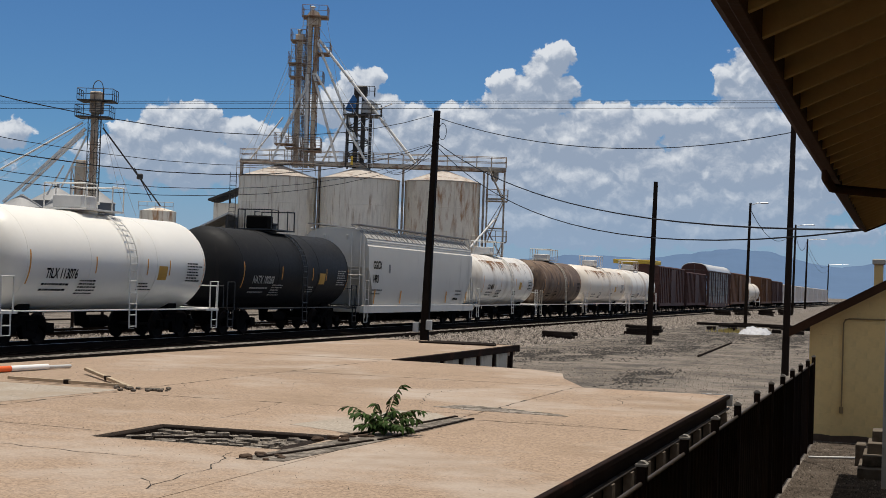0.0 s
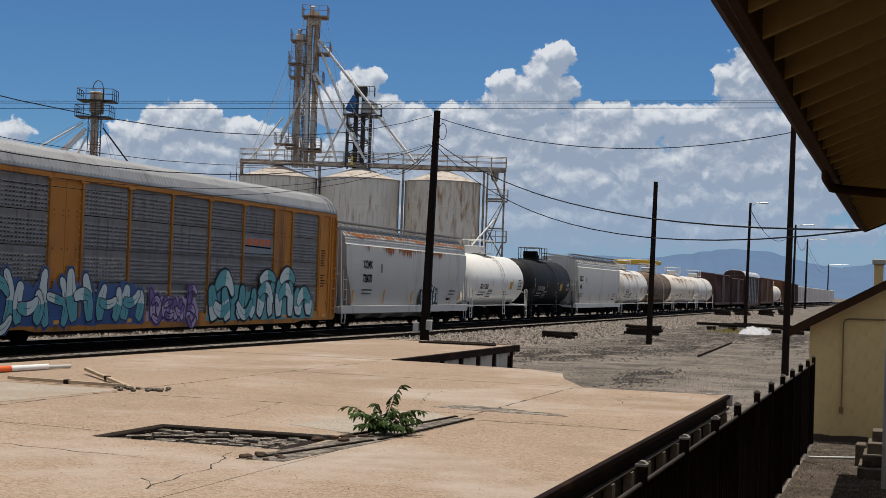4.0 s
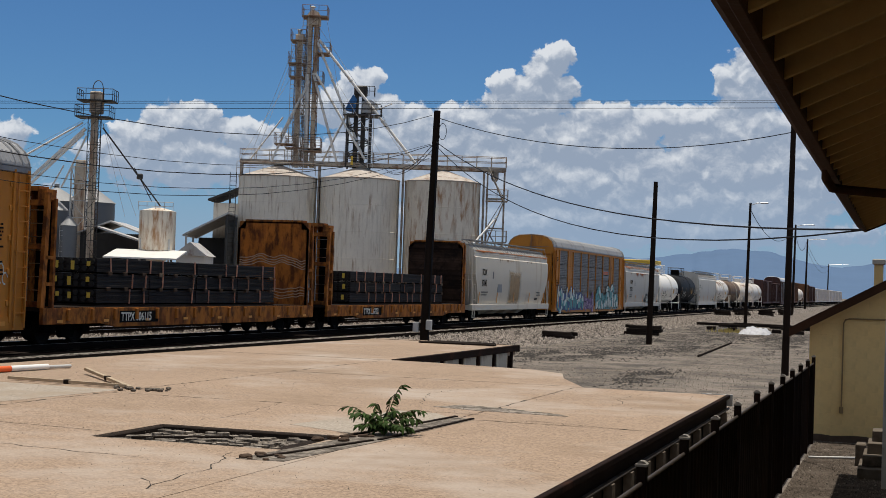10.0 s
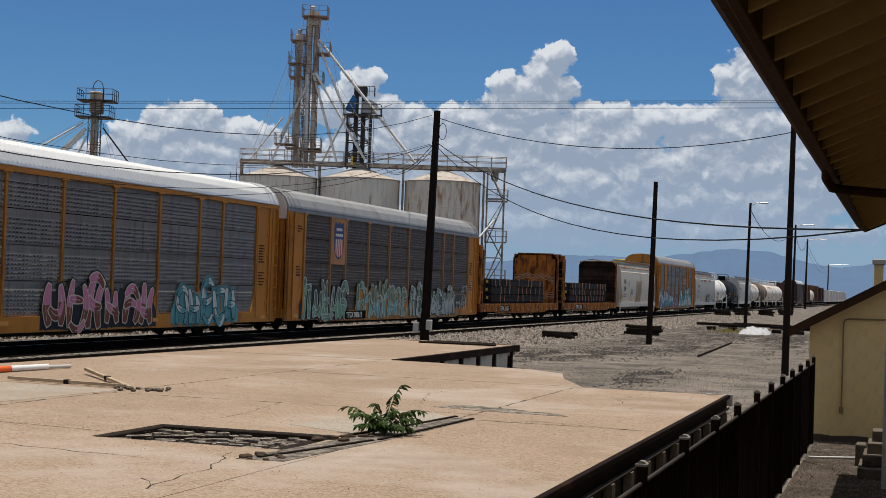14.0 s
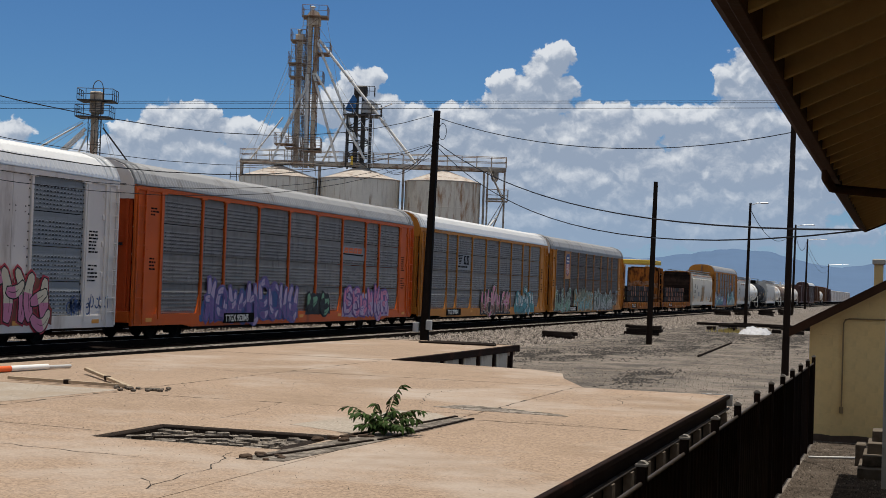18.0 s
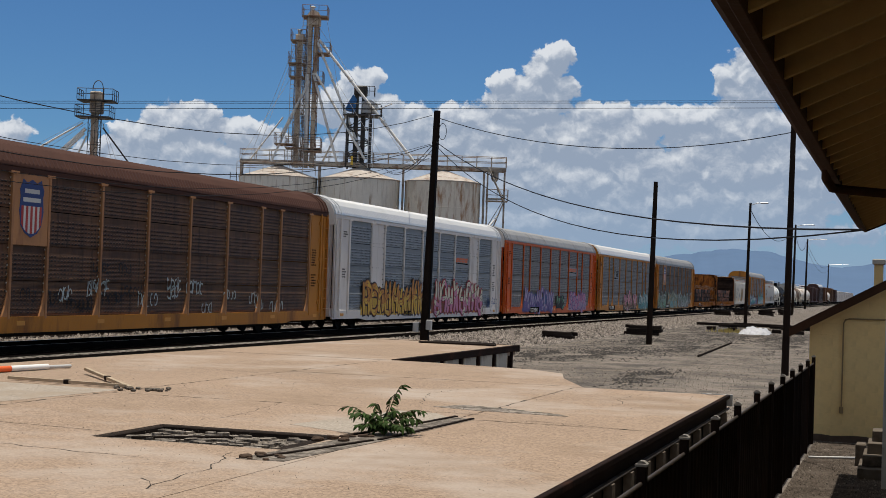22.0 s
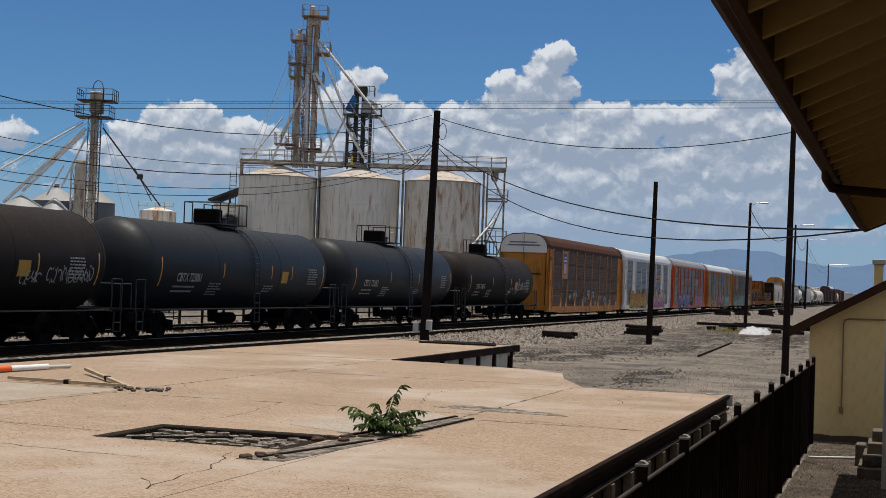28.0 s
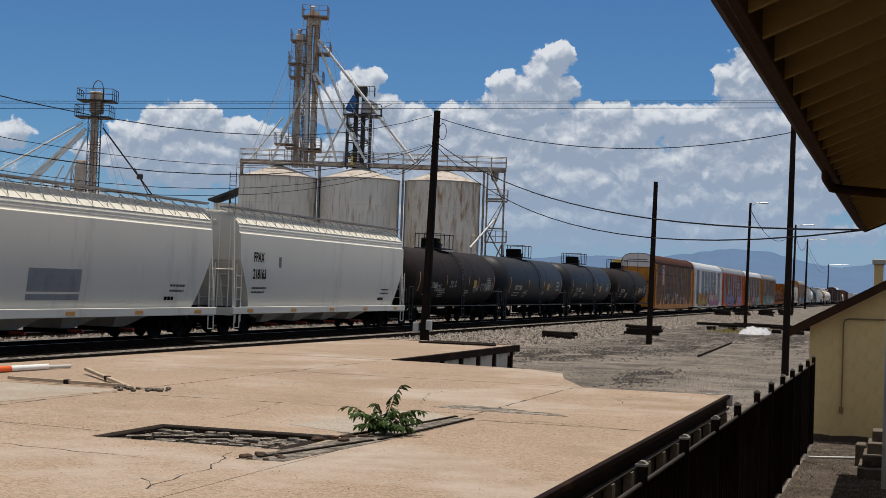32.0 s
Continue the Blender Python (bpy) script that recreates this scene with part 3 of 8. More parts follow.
# ---- ground, yard and tracks ----
def ground():
    g = Geo()
    xs = [-3000, -600, -200, -60, -30, -14, 0, 20, 100, 600, 3000]
    ys = [-300, -40, 0, 25, 50, 80, 120, 200, 400, 1000, 4600]
    g.add([(x, y, 0.0) for x in xs for y in ys], [(i * len(ys) + j, (i + 1) * len(ys) + j, (i + 1) * len(ys) + j + 1, i * len(ys) + j + 1) for i in range(len(xs) - 1) for j in range(len(ys) - 1)])
    piece("ground", g, M["gravel"], "grey-brown gravel yard with tyre marks and bare dirt", "ground", kind="structure")
    g = Geo()
    # ballast shoulder under both tracks
    g.prism([(-36, 0.004), (-34, 0.2), (-31.5, 0.24), (-27.5, 0.22), (-26.6, 0.26), (-22.4, 0.26), (-21.2, 0.14), (-18.0, 0.06), (-15.2, 0.004)], "y", -380, 1500)
    piece("ballast_bed", g, M["ballast"], "pale crushed-stone ballast under the railway tracks", "ballast", kind="structure")
    # Black sheet stands in for shade under and beside the train.
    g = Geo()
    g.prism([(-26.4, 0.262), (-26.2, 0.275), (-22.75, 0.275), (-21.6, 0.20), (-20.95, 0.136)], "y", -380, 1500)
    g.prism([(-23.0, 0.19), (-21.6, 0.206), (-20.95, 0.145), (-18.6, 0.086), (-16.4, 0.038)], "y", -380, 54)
    piece("oily_track_bed", g, M["oil_shade_ballast"], "oily ballast blackened for train shade, under and beside the rails", "ballast", kind="structure")
    # loose stones over the shoulder and the yard
    rnd = random.Random(5)

    def stone(g, x, y, z, s):
        a = rnd.uniform(0, 6.28)
        pts = [(x + s * math.cos(a + q), y + 1.2 * s * math.sin(a + q), z - 0.01) for q in (0, 1.6, 3.1, 4.7)]
        top = (x + rnd.uniform(-.3, .3) * s, y + rnd.uniform(-.3, .3) * s, z + s * rnd.uniform(0.6, 1.2))
        g.add(pts + [top], [(0, 1, 4), (1, 2, 4), (2, 3, 4), (3, 0, 4)])

    g = Geo()
    for i in range(52000):
        y = 42 + 190 * rnd.random() ** 1.5
        x = rnd.choice((rnd.uniform(-21.3, -15.5), rnd.uniform(-21.3, -17), rnd.uniform(-34, -26.6)))
        z = 0.22 if x < -26.6 else float(np.interp(x, [-22.4, -21.2, -18.0, -15.2], [0.26, 0.14, 0.06, 0.0]))
        if y < 55 and x > -26:
            continue
        stone(g, x, y, z, rnd.uniform(0.03, 0.075) * (1 + y / 260))
    piece("ballast_stones", g, M["stones"], "loose pale ballast stones beside the track", "stones", kind="stuff")
    g = Geo()
    for i in range(26000):
        y = 28.9 + 100 * rnd.random() ** 1.3
        x = rnd.uniform(-16.5, -1.0) if y > 49 else rnd.uniform(-11.5, -1.7)
        if y < 36 and x < -5.5:
            continue
        if noise.noise(Vector((x * 0.25, y * 0.10, 0))) < rnd.uniform(-0.5, 0.35):
            continue
        stone(g, x, y, 0.004, rnd.uniform(0.006, 0.022) * (1 + y / 150))
    for i in range(2600):
        stone(g, rnd.uniform(-1.45, 0.4), rnd.uniform(17, 28.1), 0.012, rnd.uniform(0.006, 0.020))
    piece("yard_stones", g, M["grit"], "scattered dark and pale grit on the yard", "stones", kind="stuff")
    g = Geo()
    for i in range(4200):
        x, y = rnd.uniform(-16.9, -3.3), rnd.uniform(9, 28.5)
        s = rnd.uniform(0.002, 0.006) * (1.0 if rnd.random() < 0.95 else 2.2)
        stone(g, x, y, 0.705, s)
    piece("slab_grit", g, M["grit"], "fine grit and chips lying on the slab", "stones", kind="stuff")
    path = Geo()
    edge = [(-1.46 + 0.02 * math.sin(3 * k), 4.0 + 0.8 * k) for k in range(31)]
    path.add([(x, y, 0.008) for x, y in edge] + [(1.15, y, 0.008) for _, y in edge], [(k, k + 1, 32 + k, 31 + k) for k in range(30)])
    piece("gravel_path", path, M["dark_gravel"], "dark gravel path between the fence and the depot", "path", kind="structure")
    # low pipe rail beyond the siding
    lr = root("low_pipe_rail", "low dark pipe rail on short posts beyond the siding", "rail")
    part("top_pipe", Geo().tube((-32.6, 40, 0.95), (-32.6, 150, 0.95), 0.05, 6), M["rail"], lr)
    part("lower_pipe", Geo().tube((-32.6, 40, 0.62), (-32.6, 150, 0.62), 0.035, 6), M["rail"], lr)
    rp = part("rail_post", Geo().box(-32.65, -32.55, -0.05, 0.05, 0.1, 0.95), M["rail"], lr)
    rp.location.y = 40.5
    for i in range(1, 45):
        same_part(rp, lr, pose(0, 40.5 + 2.4 * i, 0))
    for name, cx, z in (("main_track", TRACK, 0.275), ("siding_track", -30.0, 0.235)):
        ob = root(name, "railway track with rusty rails on creosoted ties", "railway track", at=(cx, 0, 0))
        ob["kind"] = "structure"
        for s in (-0.76, 0.76):
            h = RAIL - z if cx == TRACK else 0.16
            g = Geo().prism([(s - 0.07, z), (s + 0.07, z), (s + 0.07, z + 0.02), (s + 0.012, z + 0.04), (s + 0.012, z + h - 0.04), (s + 0.036, z + h - 0.03), (s + 0.036, z + h - 0.004), (s - 0.036, z + h - 0.004), (s - 0.036, z + h - 0.03), (s - 0.012, z + h - 0.04), (s - 0.012, z + 0.04), (s - 0.07, z + 0.02)], "y", -380, 1500)
            part("rail", g, M["rail"], ob)
            part("rail_head", Geo().box(s - 0.030, s + 0.030, -380, 1500, z + h - 0.0035, z + h), M["rail_head"], ob, "polished steel running surface")
        tie = Geo().box(-1.3, 1.3, -0.11, 0.11, z - 0.1, z + 0.012, 0.01)
        first = part("tie", tie, M["tie"], ob)
        first.location = (0, 34, 0)
        for i in range(1, 110):
            same_part(first, ob, pose(0, 34 + 0.55 * i, 0))
        far = Geo()
        for i in range(110, 600):
            y = 34 + 0.55 * i
            far.box(-1.3, 1.3, y - 0.11, y + 0.11, z - 0.1, z + 0.012)
        tagged(part("far_ties", far, M["tie"], ob), kind="stuff")


def cinders():
    """Spilled black cinders and coal dirt lying on the yard in ragged drifts."""
    rnd = random.Random(31)
    # middle, half width, half length
    for i, (cx, cy, rx, ry) in enumerate(((-13.4, 56, 1.1, 6), (-11.6, 62, 1.3, 7), (-12.6, 78, 1.6, 9), (-9.6, 71, 1.0, 8), (-9.8, 94, 2.6, 12), (-6.5, 92, 2.4, 11), (-5.2, 78, 1.0, 9), (-12.6, 112, 4.0, 14), (-7.4, 46, 0.6, 3.5))):
        g = Geo()
        for k in range(int(1000 * rx)):
            x, y = rnd.gauss(cx, rx * 0.65), rnd.gauss(cy, ry * 0.65)
            if noise.noise(Vector((x * 0.9, y * 0.35, i))) < -0.15:
                continue
            r, h = rnd.uniform(0.015, 0.065), rnd.uniform(0.012, 0.045)
            n = 6
            ring = [(x + r * rnd.uniform(0.6, 1.3) * math.cos(6.283 * j / n), y + 2.2 * r * rnd.uniform(0.6, 1.3) * math.sin(6.283 * j / n), 0.002) for j in range(n)]
            g.add(ring + [(x, y, h)], [(j, (j + 1) % n, n) for j in range(n)])
        piece("cinder_drift", g, M["cinder"], "ragged drift of black cinders on the gravel", "cinders", kind="stuff")


# ---- the loading slab ----
def slab():
    ob = root("loading_slab", "sun-bleached tan concrete loading slab with cracked joints", "loading dock")
    ob["kind"] = "structure"
    top, low = 0.70, 0.0
    part("filler", Geo().prism([(-17.0, 2.0), (-3.16, 2.0), (-3.16, 28.5), (-5.8, 28.75), (-7.9, 33.6), (-12.0, 34.7), (-12.0, 35.0), (-17.0, 35.0)], "z", low, top - 0.14), M["tar"], ob)
    e = 0.006

    def panel(poly):
        part("panel", Geo().prism(poly, "z", 0.4, top), M["concrete"], ob)

    def rect(x0, x1, y0, y1):
        panel([(x0 + e, y0 + e), (x1 - e, y0 + e), (x1 - e, y1 - e), (x0 + e, y1 - e)])

    rect(-17.35, -12.0, 2, 10.4), rect(-17.35, -12.0, 10.4, 22.2), panel([(-17.35, 22.212), (-12 - e, 22.212), (-12 - e, 34.79), (-17.1, 34.79)])
    rect(-12.0, -6.0, 2, 10.4)
    # the panel with the open pit
    x0, x1, y0, y1 = -12.0 + e, -6.0 - e, 10.4 + e, 21.4 - e
    px0, px1, py0, py1 = -8.95, -6.50, 15.55, 17.35
    hole = Geo()
    for a, b, c, d in ((x0, px0, y0, y1), (px1, x1, y0, y1), (px0, px1, y0, py0), (px0, px1, py1, y1)):
        hole.box(a, b, c, d, 0.4, top)
    part("panel", hole, M["concrete"], ob, "concrete panel with an open rubble-filled pit")
    rect(-6.0, -3.12, 2, 10.4), rect(-6.0, -3.12, 10.4, 20.5), rect(-6.0, -3.12, 20.5, 28.65)
    rect(-12.0, -6.0, 21.4, 28.75)
    panel([(-12 + e, 28.77), (-5.9, 28.77), (-6.8, 31.2), (-7.2, 32.9), (-8.1, 33.9), (-10.9, 34.75), (-12 + e, 34.85)])
    panel([(-17.1, 34.83), (-11.95, 34.9), (-11.9, 47.2), (-14.2, 47.7), (-16.55, 48.2), (-16.8, 48.2)])
    part("pale_patch", Geo().prism([(-7.6, 18.3), (-6.55, 17.7), (-6.12, 20.6), (-6.5, 21.2), (-7.1, 21.3)], "z", top - 0.01, top + 0.003), M["patch"], ob, "paler grey concrete patch")
    part("pale_patch", Geo().prism([(-15.2, 19.7), (-12.3, 18.4), (-12.1, 21.9), (-15.0, 22.1)], "z", top - 0.01, top + 0.003), M["patch"], ob, "paler grey concrete patch")
    part("asphalt_patch", Geo().prism([(-6.9, 22.3), (-6.1, 22.05), (-4.7, 21.95), (-4.9, 22.25), (-5.8, 22.75), (-6.6, 22.95)], "z", top - 0.01, top + 0.004), M["rubble"], ob, "worn strip of grey asphalt filling")
    # wandering cracks
    rnd = random.Random(9)
    # crumbled stretches of the joints
    for a, b in (((-12, 9), (-12, 34.8)), ((-6, 20.8), (-6, 28.6)), ((-17.2, 22.2), (-12, 22.2)), ((-12, 21.4), (-6, 21.4)), ((-6, 20.5), (-3.3, 20.5)), ((-12, 28.76), (-6, 28.76)), ((-17, 34.8), (-12, 34.8))):
        a, b = Vector(a), Vector(b)
        d = (b - a).normalized()
        w = Vector((-d.y, d.x))
        g, q = Geo(), 0.0
        while q < (b - a).length - 0.3:
            n, step = rnd.randint(3, 9), rnd.uniform(0.05, 0.10)
            ring = []
            for k in range(n + 1):
                p = a + d * (q + k * step) + w * rnd.uniform(-0.018, 0.018)
                h = rnd.uniform(0.004, 0.024) * (0.3 if k in (0, n) else 1.0)
                ring += [(*(p + w * h), top + 0.0025), (*(p - w * h), top + 0.0025)]
            g.add(ring, [(2 * k, 2 * k + 1, 2 * k + 3, 2 * k + 2) for k in range(n)])
            q += n * step + rnd.uniform(0.02, 0.5)
        tagged(part("joint_crumble", g, M["tar"], ob), kind="stuff")
    runs = [[(-12, 16.3), (-10.4, 16.35), (-9.0, 16.1)], [(-6.9, 15.0), (-6.5, 13.6), (-6.45, 12.5), (-6.3, 11.8)], [(-6.7, 12.65), (-6.4, 12.3), (-6.1, 12.5)], [(-4.5, 24.4), (-4.45, 25.2), (-4.7, 26), (-4.5, 28.4)], [(-4.7, 26), (-3.6, 26.6)],
            [(-9.0, 21.3), (-8.7, 18.9), (-8.9, 17.5)], [(-5.9, 20.4), (-4.9, 20.9), (-3.2, 20.3)], [(-11.9, 30.6), (-10.2, 30.2), (-7.0, 30.2)], [(-7.2, 22.6), (-7.8, 25), (-7.3, 28.6)], [(-16.9, 27.5), (-14, 28.2), (-12.1, 27.8)], [(-14.2, 22.3), (-14.4, 26), (-14.0, 30)], [(-11.8, 13.8), (-9.6, 14.4), (-7.2, 14.0)]]
    for run in runs:
        g = Geo()
        pts = []
        for a, b in zip(run, run[1:]):
            n = max(2, int((Vector(b) - Vector(a)).length / 0.18))
            for i in range(n):
                q = Vector(a).lerp(Vector(b), i / n)
                pts.append(q + Vector((rnd.uniform(-0.04, 0.04), rnd.uniform(-0.04, 0.04))))
        w = [rnd.uniform(0.002, 0.011) for _ in pts]
        verts = []
        for p, q in zip(pts, w):
            verts += [(p.x - q * 0.6, p.y - q, top + 0.002), (p.x + q * 0.6, p.y + q, top + 0.002)]
        g.add(verts, [(2 * i, 2 * i + 1, 2 * i + 3, 2 * i + 2) for i in range(len(pts) - 1)])
        part("crack", g, M["tar"], ob)
    # pit
    pit = root("rubble_pit", "open rectangular pit full of dark rubble in the slab", "pit")
    part("rubble_floor", Geo().box(px0, px1, py0, py1, 0.45, 0.625), M["rubble"], pit)
    g = Geo()
    for i in range(1100):
        x, y, s = rnd.uniform(px0 + .1, px1 - .12), rnd.uniform(py0 + .06, py1 - .12), rnd.uniform(0.010, 0.030)
        a = rnd.uniform(0, 6)
        g.add([(x + s * math.cos(a + q), y + s * math.sin(a + q), 0.62) for q in (0, 1.5, 3.2, 4.6)] + [(x, y, 0.625 + s * rnd.uniform(0.3, 0.7))], [(0, 1, 4), (1, 2, 4), (2, 3, 4), (3, 0, 4)])
    tagged(part("rubble", g, M["grit"], pit), kind="stuff")
    for a, b, c, d, h in ((px0, px1, py1 - 0.10, py1, 0.69), (px0, px0 + 0.07, py0, py1, 0.685), (px1 - 0.26, px1 - 0.14, py0, py1 - .11, 0.675), (px1 - 0.12, px1, py0, py1 - .11, 0.70), (px0, px1 - .4, py0, py0 + 0.07, 0.66)):
        part("timber_curb", Geo().box(a, b, c, d, 0.5, h, 0.012), M["tie"], pit, "rotten dark timber edging")
    for i in range(14):
        for j in range(10):
            cx, cy = px0 + 0.14 + 0.16 * i, py0 + 0.10 + 0.165 * j
            if rnd.random() < 0.14 or cx > px1 - 0.36:
                continue
            n = rnd.choice((4, 5, 6))
            ring = [(cx + 0.105 * rnd.uniform(0.55, 1.1) * math.cos(6.283 * k / n + i), cy + 0.105 * rnd.uniform(0.55, 1.1) * math.sin(6.283 * k / n + i)) for k in range(n)]
            part("broken_slab", Geo().prism(ring, "z", 0.60, 0.640 + rnd.uniform(-0.015, 0.03)), M["rubble"], pit)
    part("board", Geo().bar((px0 + 0.3, 16.0, 0.665), (px0 + 1.25, 16.75, 0.66), 0.05, 0.03), M["tie"], pit)
    # broken lips of the trench that runs on from the pit
    trench = root("trench", "narrow dirt-filled trench with broken concrete lips", "trench")
    part("dirt", Geo().prism([(-6.62, 14.5), (-6.1, 14.55), (-5.88, 17.2), (-5.75, 20.55), (-6.08, 20.75), (-6.35, 17.4)], "z", 0.69, 0.706), M["rubble"], trench)
    for pts in ([(-6.47, 17.2), (-6.25, 18.9), (-6.08, 20.8)], [(-5.95, 17.1), (-5.86, 18.8), (-5.78, 20.6)], [(-6.45, 14.7), (-6.2, 15.9), (-6.0, 17.0)]):
        for a, b in zip(pts, pts[1:]):
            part("lip", Geo().bar((*a, 0.705), (*b, 0.705), 0.05, 0.035), M["tie"], trench, "rotten dark timber lip")
    for i in range(16):
        x, y, s = rnd.uniform(-6.6, -6.15), rnd.uniform(14.5, 15.0) if i < 7 else rnd.uniform(16.6, 17.4), rnd.uniform(0.025, 0.07)
        g = Geo().box(-s, s, -s * .7, s * .8, 0, s * .7, s * .2)
        o = part("rubble_block", g, M["soil"], trench)
        o.matrix_basis = pose(x, y, 0.70, rnd.uniform(-9, 9), rnd.uniform(-9, 9), rnd.uniform(0, 90))
    # steel channel and posts along the near edge, over a lower rail
    edge = root("dock_edge", "dark rusty steel channel along the slab edge", "dock edging")
    part("top_flange", Geo().box(-3.135, -3.06, 2, 28.72, 0.64, 0.712, 0.008), M["steel_edge"], edge)
    # Web borrows the near-black fence colour so the band under the flange stays dark.
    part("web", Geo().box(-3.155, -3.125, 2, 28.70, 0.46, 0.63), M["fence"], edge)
    part("bottom_flange", Geo().box(-3.14, -3.06, 2, 28.72, 0.44, 0.46, 0.004), M["fence_rail"], edge)
    post = part("post", Geo().box(-3.14, -3.04, -0.09, 0.09, 0.0, 0.43), M["dark_concrete"], edge, "dark brownish concrete stub post")
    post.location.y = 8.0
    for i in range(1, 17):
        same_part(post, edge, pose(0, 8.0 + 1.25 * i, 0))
    part("end_cap", Geo().box(-3.6, -3.02, 28.67, 28.75, 0.5, 0.71), M["galv"], edge, "bent galvanised end strip")
    # far dock strip on piles
    dock = root("dock_strip_face", "open dock face with dark steel beam on pale piers", "dock edging")
    part("edge_beam", Geo().box(-11.92, -11.80, 34.95, 47.25, 0.52, 0.715, 0.01), M["steel_edge"], dock)
    part("end_beam", Geo().box(-16.7, -11.80, 47.25, 47.40, 0.5, 0.71, 0.01), M["steel_edge"], dock)
    pile = part("pier", Geo().box(-12.05, -11.86, -0.62, 0.62, 0.0, 0.52, 0.02), M["old_concrete"], dock, "square pale concrete pier")
    pile.location.y = 36.4
    for y in (38.2, 40.0, 41.8, 43.6, 45.4):
        same_part(pile, dock, pose(0, y, 0))
    for y in (37.3, 39.1, 40.9, 42.7, 44.5, 46.6):
        part("steel_post", Geo().box(-11.98, -11.84, y - 0.08, y + 0.08, 0.0, 0.53), M["steel_edge"], dock)
    part("back_wall", Geo().box(-16.8, -13.2, 35, 47.2, 0.0, 0.40), M["tar"], dock)


# ---- the fence ----
FENCE_X = -1.5


def fence():
    ob = root("picket_fence", "dark brown close-boarded metal fence with capped posts", "fence")
    ys = [3.4, 5.35, 7.3, 9.2, 11.07, 12.95, 14.75, 16.75, 18.6, 20.4, 22.2, 24.0, 25.8, 27.5]
    cap = Geo().lathe([(0, 0.075), (0.02, 0.078), (0.05, 0.04), (0.06, 0.01)], 4)
    for i, y in enumerate(ys):
        p = part("post", Geo().box(FENCE_X - 0.032, FENCE_X + 0.032, y - 0.032, y + 0.032, 0, 1.54, 0.006), M["fence"], ob)
        c = part("post_cap", Geo().add(*(lambda q: (q.v, q.f))(Geo().box(-0.038, 0.038, -0.038, 0.038, 0, 0.02, 0.004).prism([(-0.034, 0.02), (0.034, 0.02), (0.012, 0.035), (-0.012, 0.035)], "y", -0.034, 0.034))), M["cap_grey"], p, "weathered grey pyramid cap")
        c.location = (FENCE_X, y, 1.53)
    board = None
    for a, b in zip(ys, ys[1:]):
        n = 9
        w = (b - a - 0.1) / n
        for k in range(n):
            y = a + 0.05 + w * (k + 0.5)
            if board is None:
                board = part("board", Geo().prism([(-0.098, -0.008), (-0.07, 0.012), (0.07, 0.012), (0.098, -0.008), (0.07, 0.004), (-0.07, 0.004)], "z", 0.05, 1.405), M["fence"], ob)
                board.matrix_basis = pose(FENCE_X, y, 0, 0, 0, 90)
            else:
                same_part(board, ob, pose(FENCE_X, y, 0, 0, 0, 90))
        part("top_rail", Geo().tube((FENCE_X, a + 0.032, 1.425), (FENCE_X, b - 0.032, 1.425), 0.014, 8), M["fence_rail"], ob, "worn round top rail", 60)
        part("bottom_rail", Geo().box(FENCE_X - 0.05, FENCE_X - 0.015, a + 0.045, b - 0.045, 0.25, 0.30), M["fence"], ob)


